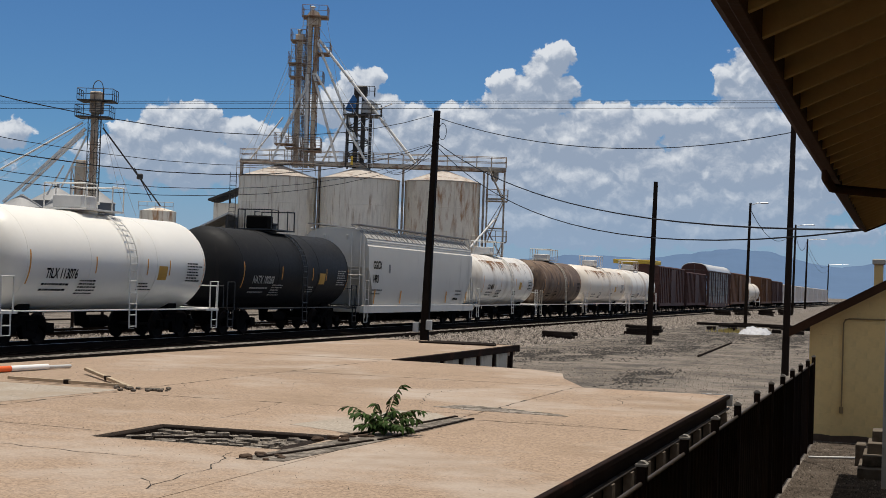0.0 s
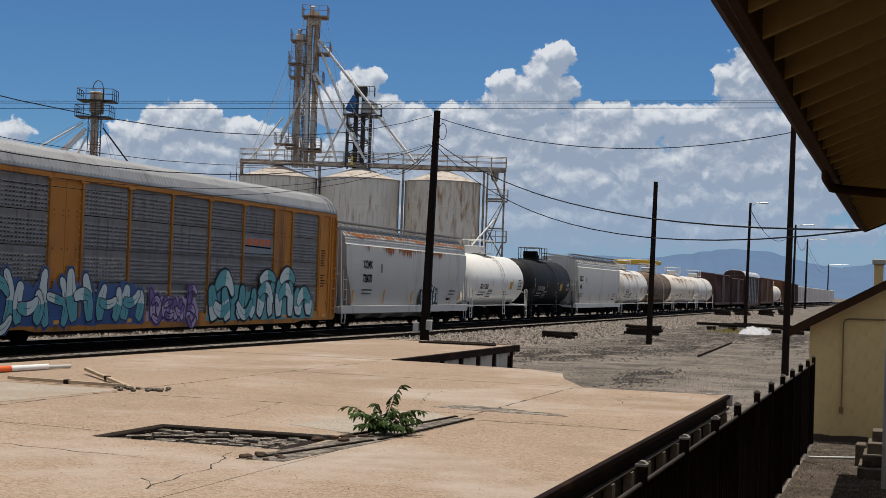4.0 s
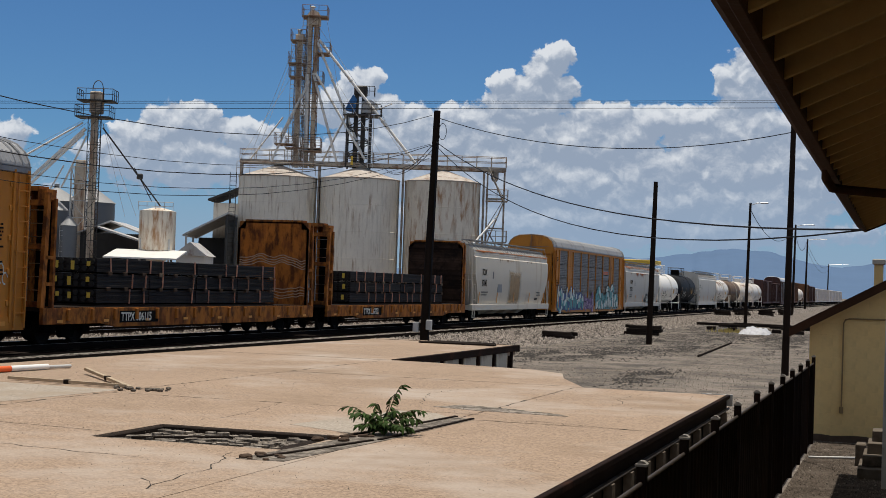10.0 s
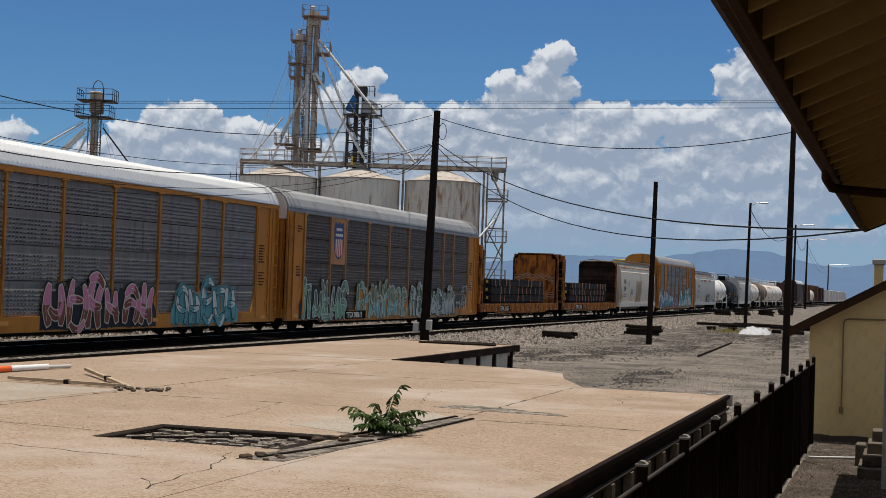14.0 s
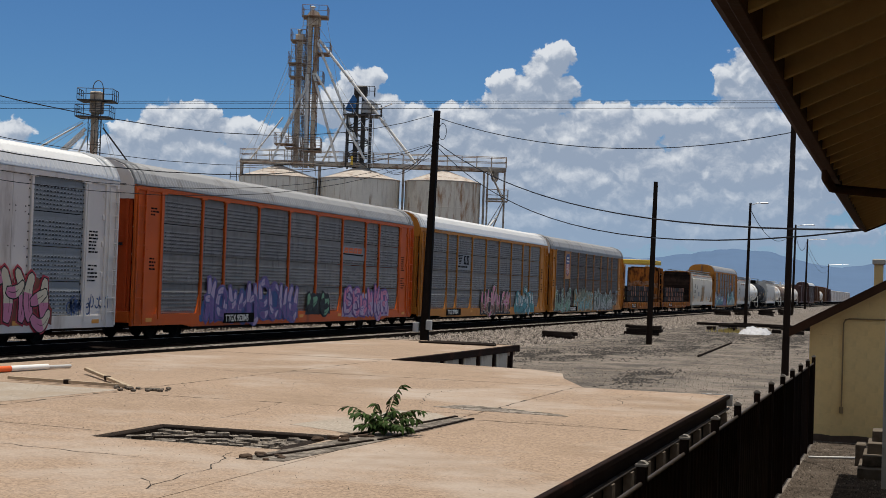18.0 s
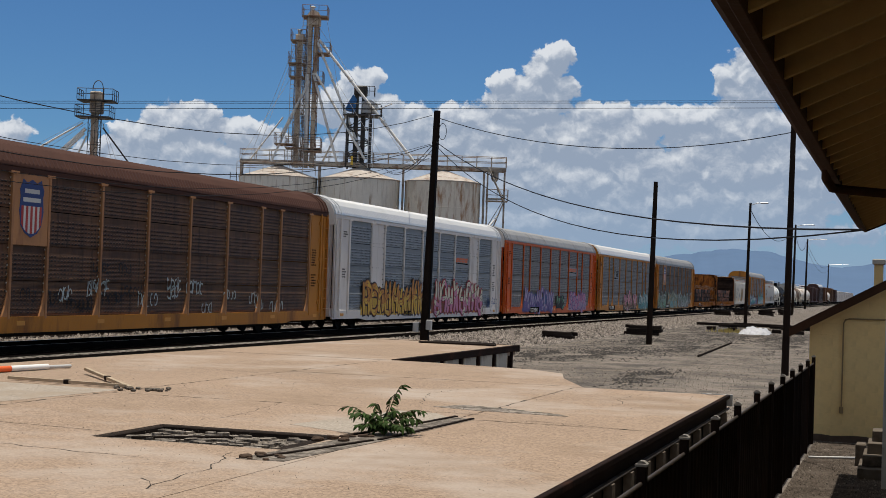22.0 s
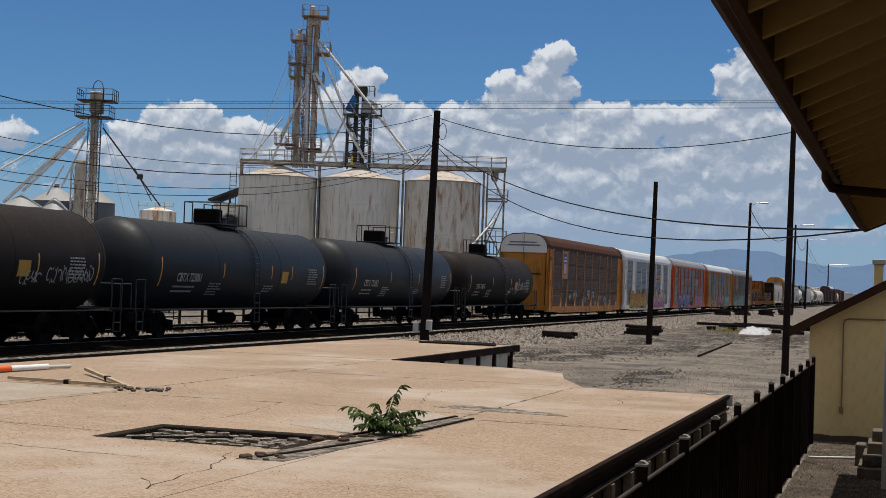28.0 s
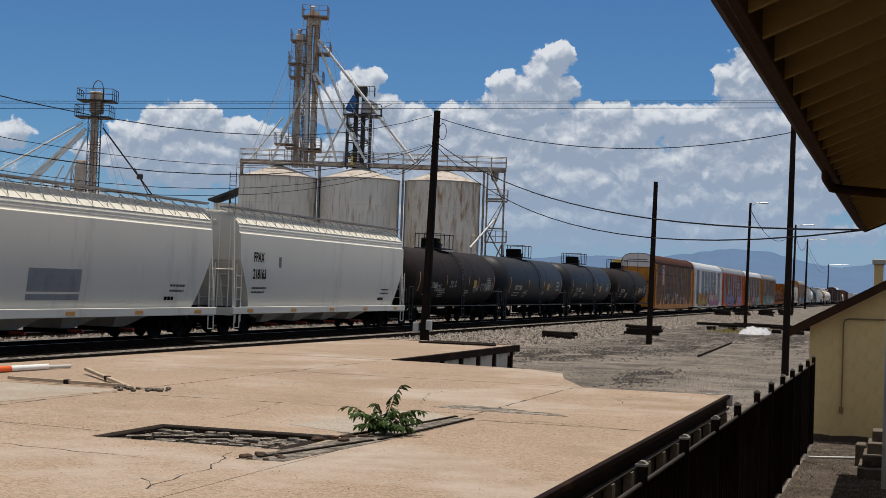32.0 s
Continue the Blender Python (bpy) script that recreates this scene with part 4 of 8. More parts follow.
# ---- low yellow shed ----
def shed():
    ob = root("yellow_shed", "small yellow plastered shed with a brown low-pitched roof", "shed")
    x0, y0, y1 = -1.62, 28.2, 37.0
    k = 0.55
    eave = 2.05
    g = Geo().prism([(x0, 0), (x0, eave + 0.08), (1.4, eave + 0.08 + k * 3.02), (4.42, eave + 0.08), (4.42, 0)], "y", y0, y0 + 0.2)
    part("front_wall", g, M["stucco"], ob)
    part("side_wall", Geo().box(x0, x0 + 0.2, y0 + 0.2, y1, 0, eave), M["stucco"], ob)
    part("side_wall", Geo().box(4.22, 4.42, y0 + 0.2, y1, 0, eave), M["stucco"], ob)
    part("back_wall", Geo().prism([(x0, 0), (x0, eave), (1.4, eave + k * 3.02), (4.42, eave), (4.42, 0)], "y", y1, y1 + 0.2), M["stucco"], ob)
    for s in (-1, 1):
        a, b = 1.4, 1.4 + s * 3.36
        za, zb = eave + 0.10 + k * 3.02, eave + 0.10 - k * 0.34
        part("roof", Geo().prism([(a, za), (b, zb), (b, zb + 0.07), (a, za + 0.07)], "y", y0 - 0.30, y1 + 0.4), M["shingle"], ob)
        part("bargeboard", Geo().prism([(a, za - 0.1), (b, zb - 0.1), (b, zb + 0.05), (a, za + 0.05)], "y", y0 - 0.34, y0 - 0.305), M["fascia"], ob, "dark brown bargeboard")
    rg = random.Random(4)
    part("plinth", Geo().prism([(x0 - 0.02, 0), (4.4, 0), (4.4, 0.1)] + [(4.2 - 0.2 * i, 0.10 + 0.06 * noise.noise(Vector((i * 0.9, 2, 0))) + rg.uniform(0, 0.03)) for i in range(29)] + [(x0 - 0.02, 0.12)], "y", y0 - 0.03, y0 - 0.006), M["soil"], ob, "crumbling brown plinth where plaster fell away")
    # painted masonry blocks, faintly proud of their joints
    blk = None
    for row in range(15):
        z = 0.10 + 0.203 * row
        for col in range(-1, 9):
            x = x0 + 0.008 + 0.405 * col + (0.2 if row % 2 else 0.0)
            lo = max(x, x0 + 0.004)
            if z + 0.2 > eave + 0.04 + k * (lo - x0) or x < x0:
                continue
            if blk is None:
                blk = part("block", Geo().box(0, 0.399, y0 - 0.003, y0 + 0.01, 0, 0.198, 0.002), M["stucco"], ob)
                blk.location = (x, 0, z)
            else:
                same_part(blk, ob, pose(x, 0, z))
    part("conduit", Geo().pipe([(-1.03, y0 - 0.03, 0.62), (-1.03, y0 - 0.03, 2.14), (-1.0, y0 - 0.03, 2.2), (-0.93, y0 - 0.03, 2.22), (0.6, y0 - 0.03, 2.25)], 0.014, 6), M["conduit"], ob, "thin brown electrical conduit")
    part("junction_box", Geo().box(-1.065, -0.995, y0 - 0.07, y0 - 0.003, 0.52, 0.64, 0.008), M["conduit"], ob)
    ch = root("chimney", "stubby cream masonry chimney with a wider cap", "chimney")
    part("shaft", Geo().box(-0.60, -0.42, 32.0, 32.2, 2.3, 3.33, 0.01), M["stucco"], ch)
    part("cap", Geo().box(-0.64, -0.38, 31.95, 32.25, 3.30, 3.41, 0.015), M["old_concrete"], ch)
    st = root("entry_steps", "weathered concrete entry steps, darkened for eave shade, beside pale post", "steps")
    for i in range(4):
        part("step", Geo().box(-0.58 + 0.06 * i, 0.6, 22.6 + 0.28 * i, 24.0, 0.16 * i, 0.16 * (i + 1) - 0.002, 0.01), M["dark_concrete"], st)
    part("post", Geo().box(-0.235, -0.14, 21.6, 21.7, 0, 3.4, 0.005), M["galv"], st, "pale grey square post")
    part("riser_block", Geo().box(-0.66, -0.5, 24.3, 24.7, 0, 0.35, 0.02), M["dark_concrete"], st)
    gp = root("ground_pipe", "thin pale pipe lying across the gravel", "pipe")
    part("tube", Geo().tube((-1.4, 24.97, 0.03), (-0.54, 25.37, 0.03), 0.018, 8), M["galv"], gp, smooth=60)


# ---- depot eave overhead ----
def eave():
    ob = root("depot_eave", "brown timber roof overhang with cream rafters and board soffit", "roof")
    xe, ze, k, y1 = -0.57, 3.60, 0.44, 23.2
    part("fascia", Geo().box(xe - 0.03, xe + 0.02, -4, y1, ze - 0.02, ze + 0.16, 0.006), M["fascia"], ob)
    part("gutter", Geo().prism([(xe - 0.03, ze + 0.15), (xe - 0.12, ze + 0.15), (xe - 0.13, ze + 0.06), (xe - 0.09, ze + 0.03), (xe - 0.03, ze + 0.03)], "y", -4, y1 + 0.02), M["fascia"], ob)
    part("roof_deck", Geo().prism([(xe - 0.03, ze + 0.20), (2.5, ze + 0.20 + k * 3.1), (2.5, ze + 0.28 + k * 3.1), (xe - 0.06, ze + 0.27)], "y", -4, y1 + 0.03), M["shingle"], ob)
    n = 16
    bd = part("soffit_board", Geo().prism([(0, 0), (0.178, 0.178 * k), (0.178, 0.178 * k + 0.02), (0, 0.02)], "y", -4, y1), M["soffit"], ob)
    bd.location = (xe, 0, ze + 0.168)
    for i in range(1, n):
        same_part(bd, ob, pose(xe + 0.184 * i, 0, ze + 0.168 + 0.184 * i * k))
    rf = part("rafter", Geo().prism([(0.02, -0.01), (3.0, 2.98 * k - 0.01), (3.0, 2.98 * k + 0.165), (0.02, 0.165)], "y", -0.025, 0.025), M["rafter"], ob)
    rf.location = (xe, 2.0, ze)
    y = 2.0
    while y < y1 - 0.5:
        y += 0.56
        same_part(rf, ob, pose(xe, y, ze))
    part("barge", Geo().prism([(xe, ze - 0.02), (2.5, ze - 0.02 + k * 3.07), (2.5, ze + 0.2 + k * 3.07), (xe, ze + 0.2)], "y", y1 - 0.04, y1), M["fascia"], ob)
    part("purlin", Geo().box(xe + 0.95, xe + 1.05, -4, y1, ze + 0.28, ze + 0.42), M["rafter"], ob)
    part("downpipe", Geo().pipe([(xe - 0.06, 12.6, 3.68), (xe - 0.06, 12.6, 3.56), (xe - 0.02, 12.8, 3.50), (xe + 0.10, 12.9, 3.49), (1.15, 13.4, 3.40)], 0.04, 8), M["fascia"], ob, "dark downpipe elbow", 60)
    part("wall", Geo().box(1.2, 1.4, -4, y1 - 0.3, 0, 4.35), M["stucco"], ob)


# ---- poles and wires ----
def sag(a, b, drop, n=18):
    a, b = Vector(a), Vector(b)
    return [a.lerp(b, i / n) - Vector((0, 0, drop * 4 * (i / n) * (1 - i / n))) for i in range(n + 1)]


def pole(x, y, h, r=0.15, lean=0.0, label="dark creosoted wooden utility pole"):
    ob = root("utility_pole", label, "pole", "line of poles along the track", (x, y, 0))
    g = Geo().tube((0, 0, -0.02), (lean, 0, h), r, 12, r * 0.68)
    part("shaft", g, M["pole"], ob, smooth=60)
    return ob


def poles():
    p1 = pole(-18.2, 57.3, 9.48, 0.19, 0.22)
    part("meter_box", Geo().box(0.12, 0.34, -0.25, -0.05, 0.75, 1.15, 0.02), M["galv"], p1, "small grey meter box")
    part("meter_box", Geo().box(-0.42, -0.2, -0.25, -0.05, 0.65, 1.05, 0.02), M["galv"], p1, "small grey meter box")
    part("conduit", Geo().tube((0.2, -0.1, 0.4), (0.3, -0.1, 8.2), 0.03, 6), M["wire"], p1)
    part("wire_loop", Geo().pipe([(0.25 + 0.22 + 0.16 * math.sin(a), 0, 8.65 + 0.33 * math.cos(a)) for a in np.linspace(0, 6.3, 14)], 0.012, 5), M["wire"], p1)
    pole(-11.8, 73.2, 7.92, 0.15, 0.10)
    p3 = pole(-3.65, 50.4, 8.28, 0.125, 0.05)
    part("insulator", Geo().lathe([(0, 0.03), (0.03, 0.06), (0.08, 0.06), (0.1, 0.02)], 8), M["white_plastic"], p3).location = (0.2, 0, 8.05)
    for x, y, h, r in ((-13.7, 139, 10.9, 0.16), (-15.4, 223.4, 12.9, 0.2), (-18.8, 308, 14.0, 0.22), (-24.6, 521, 13.6, 0.26)):
        p = pole(x, y, h, r, 0.15, "dark wooden pole with a street lamp arm")
        s = y / 139
        part("lamp_arm", Geo().pipe([(0.1, 0, h - 0.25), (0.7 * s, 0, h - 0.02), (1.1 * s, 0, h)], 0.03 * s, 6), M["lamp_metal"], p)
        part("lamp_head", Geo().box(1.05 * s, 1.75 * s, -0.12, 0.12, h - 0.06, h + 0.06, 0.03), M["lamp_metal"], p, "pale cobra-head street lamp")
    # cables
    def cable(name, runs, r, label):
        ob = root(name, label, "cable")
        for a, b, d in runs:
            part("strand", Geo().pipe(sag(a, b, d), r, 5), M["wire"], ob)
    cable("power_line", [((-17.95, 57.3, 9.2), (-3.6, 50.4, 7.95), 0.85)], 0.015, "sagging black cable between two poles")
    cable("power_line", [((-18.0, 57.3, 8.25), (-0.55, 23.25, 3.62), 0.90)], 0.016, "sagging service cable from the pole to the depot eave")
    cable("power_line", [((-18.0, 57.3, 8.1), (-0.55, 23.25, 3.62), 1.37)], 0.013, "thin sagging service cable from the pole to the depot eave")
    for a, b in (((-13.6, 139, 10.4), (-15.4, 223, 12.4)), ((-15.4, 223, 12.4), (-18.8, 308, 13.4)), ((-18.8, 308, 13.4), (-24.6, 521, 13.0)), ((-18.8, 308, 12.2), (-24.6, 521, 11.4))):
        cable("power_line", [(a, b, 2.4)], 0.03, "thin cable between far poles")
    for z, d, r in ((9.3, 3.1, 0.012), (8.15, 2.8, 0.008), (8.1, 3.05, 0.013), (7.75, 3.1, 0.008), (7.6, 3.15, 0.009)):
        cable("power_line", [((-18.2, 57.3, z), (-18.2, -1.0, z), d)], r, "black cable sagging beside the track")
    for z in (8.1, 7.9):
        cable("power_line", [((-18.15, 57.3, z), (-40.5, 115, 11.9), 0.8)], 0.016, "black cable to the grain elevator")
    for x, y, h in ((-60.4, 59.9, 10.9), (8.4, 81.0, 13.4), (-18.2, -1.0, 9.6)):
        pole(x, y, h, 0.16)
    for dz in (0.0, -0.10, -0.36):
        cable("overhead_line", [((-60.4, 59.96, 10.32 + dz), (8.4, 81.0, 12.86 + dz), 0.05)], 0.013, "high thin power line")


# ---- yard clutter ----
def clutter():
    rnd = random.Random(3)

    def stack(x, y, n, length, label):
        ob = root("tie_stack", label, "timber stack", "stacks of old ties", (x, y, 0))
        for i in range(n):
            row, col = divmod(i, 3)
            z = 0.19 * row
            o = part("old_tie", Geo().box(-length / 2, length / 2, -0.115, 0.115, 0, 0.185, 0.015), M["tie"], ob)
            o.matrix_basis = pose(rnd.uniform(-0.22, 0.22), (col - 1) * 0.26, z, 0, rnd.uniform(-2, 2), rnd.uniform(-14, 14))

    stack(-16.7, 75.4, 6, 1.5, "low stack of dark creosoted ties on gravel")
    stack(-14.6, 88.5, 9, 1.9, "stack of dark creosoted ties beside a pole")
    for x, y, n in ((-19.6, 172, 9), (-18.2, 180, 7), (-16.2, 190, 8), (-15.0, 205, 8)):
        stack(x, y, n + 3, 1.7, "far stack of dark creosoted ties")
    rack = root("pipe_rack", "low row of dark timbers and pipes laid on blocks", "timber stack")
    for i in range(9):
        o = part("timber", Geo().box(-1.3, 1.3, -0.13, 0.13, 0, 0.2, 0.02), M["tie"], rack)
        o.matrix_basis = pose(-13.0 + 0.9 * i, 110 - 0.6 * i + rnd.uniform(-1, 1), 0.25 + rnd.uniform(0, 0.12), 0, 0, rnd.uniform(-35, 10))
    for i in range(5):
        part("block", Geo().box(-13.4 + 1.6 * i, -12.8 + 1.6 * i, 108.5 - i, 109.2 - i, 0, 0.25, 0.03), M["tie"], rack)
    tarp = Geo()
    n = 26
    pts = [(-1 + 2 * i / n, -1 + 2 * j / n) for i in range(n + 1) for j in range(n + 1)]
    tarp.add([(u * 0.95, w * 1.5, max(0.0, 0.42 * (1 - max(abs(u), abs(w)) ** 2.2)) + 0.17 * noise.fractal(Vector((u * 2.2, w * 2.2, 1)), 0.6, 2.2, 5) * (max(abs(u), abs(w)) < 0.95) + 0.005) for u, w in pts],
             [(i * (n + 1) + j, (i + 1) * (n + 1) + j, (i + 1) * (n + 1) + j + 1, i * (n + 1) + j + 1) for i in range(n) for j in range(n)])
    t = piece("tarp_heap", tarp, M["tarp"], "crumpled white tarpaulin over a heap", "tarpaulin", smooth=30)
    t.location = (-9.3, 101, 0)
    weed = Geo()
    for i in range(160):
        x, y, h = rnd.gauss(0, 0.6), rnd.gauss(0, 1.2), rnd.uniform(0.1, 0.35)
        weed.add([(x - 0.02, y, 0), (x + 0.02, y, 0), (x + rnd.uniform(-.12, .12), y + 0.02, h)], [(0, 1, 2)])
    w = piece("weed_patch", weed, M["weed"], "patch of dry yellow weeds on gravel", "weeds", kind="stuff")
    w.location = (-11.4, 103.5, 0)
    beam = root("fallen_beam", "dark timber beam lying on the gravel", "timber")
    part("beam", Geo().bar((-7.9, 61.6, 0.035), (-8.6, 80.4, 0.035), 0.08, 0.07), M["tie"], beam)
    plank = root("plank_pile", "flat dark planks lying on the dock end", "timber")
    for i in range(3):
        part("plank", Geo().box(-14.7 + 0.15 * i, -12.2 - 0.1 * i, 45.7 + 0.3 * i, 45.95 + 0.3 * i, 0.70, 0.755 + 0.01 * i, 0.01), M["tie"], plank)
    barrier = root("barrier_board", "white and orange plastic barricade board lying on the slab", "barricade", at=(0, 0, 0.7))
    part("orange_end", Geo().tube((-15.75, 23.2, 0.06), (-15.69, 24.3, 0.06), 0.06, 10), M["orange_plastic"], barrier, "orange end", 60)
    part("white_tube", Geo().tube((-15.69, 24.3, 0.06), (-15.58, 25.4, 0.058), 0.057, 10), M["white_plastic"], barrier, smooth=60)
    part("grey_tube", Geo().tube((-15.58, 25.4, 0.05), (-15.5, 26.1, 0.045), 0.035, 8), M["galv"], barrier, smooth=60)
    for a, b, l in (((-14.6, 22.6, 0.74), (-12.2, 22.3, 0.74), "bleached timber stake lying on the slab"), ((-14.4, 24.8, 0.80), (-12.0, 22.1, 0.73), "bleached timber stake leaning on the slab")):
        s = root("timber_stake", l, "stake")
        part("stake", Geo().bar(a, b, 0.07, 0.05), M["dry_wood"], s)
        part("dark_joint", Geo().bar(Vector(a).lerp(Vector(b), 0.49), Vector(a).lerp(Vector(b), 0.53), 0.09, 0.07), M["tie"], s)
    heap = root("rubble_heap", "small heap of grey rubble on the slab", "rubble", at=(-11.75, 22.15, 0.7))
    for i in range(26):
        s = rnd.uniform(0.02, 0.055)
        o = part("stone", Geo().box(-s, s, -s * .8, s * .8, 0, s, s * .3), M["rubble"], heap)
        o.matrix_basis = pose(rnd.gauss(0, 0.25), rnd.gauss(0, 0.2), 0, 0, 0, rnd.uniform(0, 90))


def plant():
    """A young tree-of-heaven sucker growing from the crack."""
    rnd = random.Random(21)
    ob = root("sapling", "small green sapling with feathery leaves growing from a crack", "plant", at=(-6.12, 17.75, 0.70))
    leaf = Geo().add([(0, 0, 0), (0.022, 0.032, 0.004), (0.017, 0.072, 0.0), (0, 0.11, -0.014), (-0.017, 0.072, 0.0), (-0.022, 0.032, 0.004), (0, 0.055, 0.012)], [(0, 1, 6), (1, 2, 6), (2, 3, 6), (3, 4, 6), (4, 5, 6), (5, 0, 6)])
    leaf_me = solid("leaflet", leaf, M["leaf"], 60)
    # reach along the two ground directions, top height, droop
    fronds = [(-0.50, 0.10, 0.40, 0.10), (-0.36, -0.15, 0.36, 0.12), (0.46, 0.15, 0.40, 0.12), (0.40, -0.10, 0.30, 0.1), (0.20, 0.05, 0.62, 0.02), (0.10, 0.2, 0.50, 0.04), (-0.12, 0.1, 0.42, 0.06), (-0.28, 0.22, 0.30, 0.1),
              (0.3, 0.3, 0.34, 0.1), (-0.22, -0.2, 0.20, 0.08), (0.22, -0.25, 0.20, 0.08), (0.0, -0.28, 0.26, 0.1), (0.05, 0.3, 0.3, 0.1), (-0.32, 0.0, 0.16, 0.06), (0.32, 0.0, 0.14, 0.05), (-0.1, -0.15, 0.3, 0.05), (0.12, -0.1, 0.34, 0.04)]
    for u, w, h, droop in fronds:
        dx, dy = 0.956 * u - 0.293 * w, 0.293 * u + 0.956 * w
        pts = [Vector((dx * q, dy * q, 0.02 + h * (1.55 * q - 0.55 * q * q) - droop * q ** 3)) for q in np.linspace(0, 1, 11)]
        stem = part("leaf_stalk", Geo().pipe(pts, 0.006, 5), M["stem"], ob)
        for j in range(2, 11):
            p = pts[j]
            d = (pts[j] - pts[j - 1]).normalized()
            for side in ((-1, 1) if j < 10 else (-1, 0, 1)):
                o = new("leaflet", leaf_me)
                o.parent = stem
                yaw = math.degrees(math.atan2(d.y, d.x)) - 90 + side * rnd.uniform(45, 80)
                k = rnd.uniform(0.75, 1.2)
                o.matrix_basis = pose(p.x, p.y, p.z, rnd.uniform(-60, 0), rnd.uniform(-35, 35), yaw) @ Matrix.Scale(k * 1.05, 4)
    part("trunk", Geo().tube((0, 0, 0), (0.01, 0.01, 0.14), 0.018, 8, 0.012), M["stem"], ob)


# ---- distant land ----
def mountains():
    """Desert range along the horizon, its haze blue carried by the material."""
    g = Geo()
    dist = 4200.0
    prof = [(-12, 0.4), (-4, 0.8), (-0.35, 1.13), (0.2, 1.26), (0.62, 1.35), (0.92, 1.34), (1.3, 1.25), (2.3, 1.11), (3.02, 1.16), (3.63, 1.29), (4.45, 1.49), (4.76, 1.61), (5.48, 1.61), (6.1, 1.71), (6.51, 1.66), (6.93, 1.56), (7.34, 1.55), (7.65, 1.46), (8.17, 1.4), (8.8, 1.29), (9.64, 1.2), (10.27, 1.25), (11.12, 1.28), (12.4, 1.24), (13.46, 1.1), (16, 0.8), (19, 0.5), (24, 0.4), (34, 0.35), (50, 0.3)]
    az = np.linspace(-12, 50, 420)
    el = np.interp(az, [p[0] for p in prof], [p[1] for p in prof])
    verts = []
    for a, e in zip(az, el):
        e = e + 0.05 * noise.fractal(Vector((a * 0.9, 3.0, 0)), 0.6, 2.1, 6) * min(1.0, e)
        x, y = -math.sin(radians(a)), math.cos(radians(a))
        h = 2.6 + dist * math.tan(radians(max(e, 0.05)))
        for f, q in ((0.80, 0.0), (0.87, 0.35), (0.94, 0.72), (1.0, 1.0), (1.03, 0.0)):
            w = noise.fractal(Vector((a * 1.7, f * 9, 7)), 0.7, 2.0, 5) * 60 * (q > 0) * (q < 1)
            verts.append((x * dist * f + x * w, y * dist * f + y * w, h * q * (1 if q in (0, 1) else 1 + w / 500)))
    n = len(az)
    g.add(verts, [(5 * i + j, 5 * i + 5 + j, 5 * i + 6 + j, 5 * i + 1 + j) for i in range(n - 1) for j in range(4)])
    piece("mountain_range", g, M["mountain"], "desert mountains on the horizon, distance haze painted in as blue", "mountains", kind="structure", smooth=40)
    # low town beyond the yard
    town = root("far_depot_canopy", "far yellow canopy on posts behind the train", "canopy")
    part("canopy_roof", Geo().box(-35.5, -30.6, 190, 198, 6.0, 6.52, 0.05), M["yellow_paint"], town)
    for x in (-34.5, -31.5):
        part("leg", Geo().box(x - 0.2, x + 0.2, 192, 192.4, 0, 5.86), M["white_wall"], town)


# ---- grain elevator ----
def elevator_root(name, label, category, group=""):
    ob = root(name, label, category, group, (-36.6, 119.52, 0))
    ob.rotation_euler.z = radians(17.02)
    return ob


def left_root(name, label, category, group=""):
    ob = root(name, label, category, group, (-30.74, 100.4, 0))
    ob.rotation_euler.z = radians(17.02)
    return ob


def railing(parent, pts, material, h=0.9, r=0.03, step=1.1):
    """A pipe railing along the points: bent top rail with its knee rail and posts as parts."""
    up = Vector((0, 0, h))
    pts = [Vector(p) for p in pts]
    rail = part("railing", Geo().pipe([p + up for p in pts], r, 5), material, parent)
    part("knee_rail", Geo().pipe([p + up * 0.5 for p in pts], r, 5), material, rail)
    post = None
    for a, b in zip(pts, pts[1:]):
        n = max(1, round((b - a).length / step))
        for i in range(n + 1):
            p = a.lerp(b, i / n)
            if post is None:
                post = part("rail_post", Geo().tube((0, 0, 0), up, r, 5), material, rail)
                post.location = p
            elif i or a is pts[0]:
                same_part(post, rail, Matrix.Translation(p))


def ladder(geo, p, q, width, axis, r=0.02, step=0.35, n=5):
    p, q, s = Vector(p), Vector(q), Vector(axis) * width / 2
    geo.tube(p - s, q - s, r, n)
    geo.tube(p + s, q + s, r, n)
    k = int((q - p).length / step)
    for i in range(1, k):
        m = p.lerp(q, i / k)
        geo.tube(m - s, m + s, r * 0.8, 4)
    return geo


def lattice(geo, x0, x1, y0, y1, z0, z1, bays, r=0.05):
    """A four-legged braced tower."""
    for x in (x0, x1):
        for y in (y0, y1):
            geo.bar((x, y, z0), (x, y, z1), 2 * r, 2 * r)
    h = (z1 - z0) / bays
    for i in range(bays):
        a, b = z0 + i * h, z0 + (i + 1) * h
        for p, q in (((x0, y0), (x1, y0)), ((x0, y1), (x1, y1)), ((x0, y0), (x0, y1)), ((x1, y0), (x1, y1))):
            geo.bar((*p, b), (*q, b), 1.4 * r, 1.4 * r)
            geo.bar((*p, a), (*q, b), r, r) if i % 2 else geo.bar((*p, b), (*q, a), r, r)
    return geo


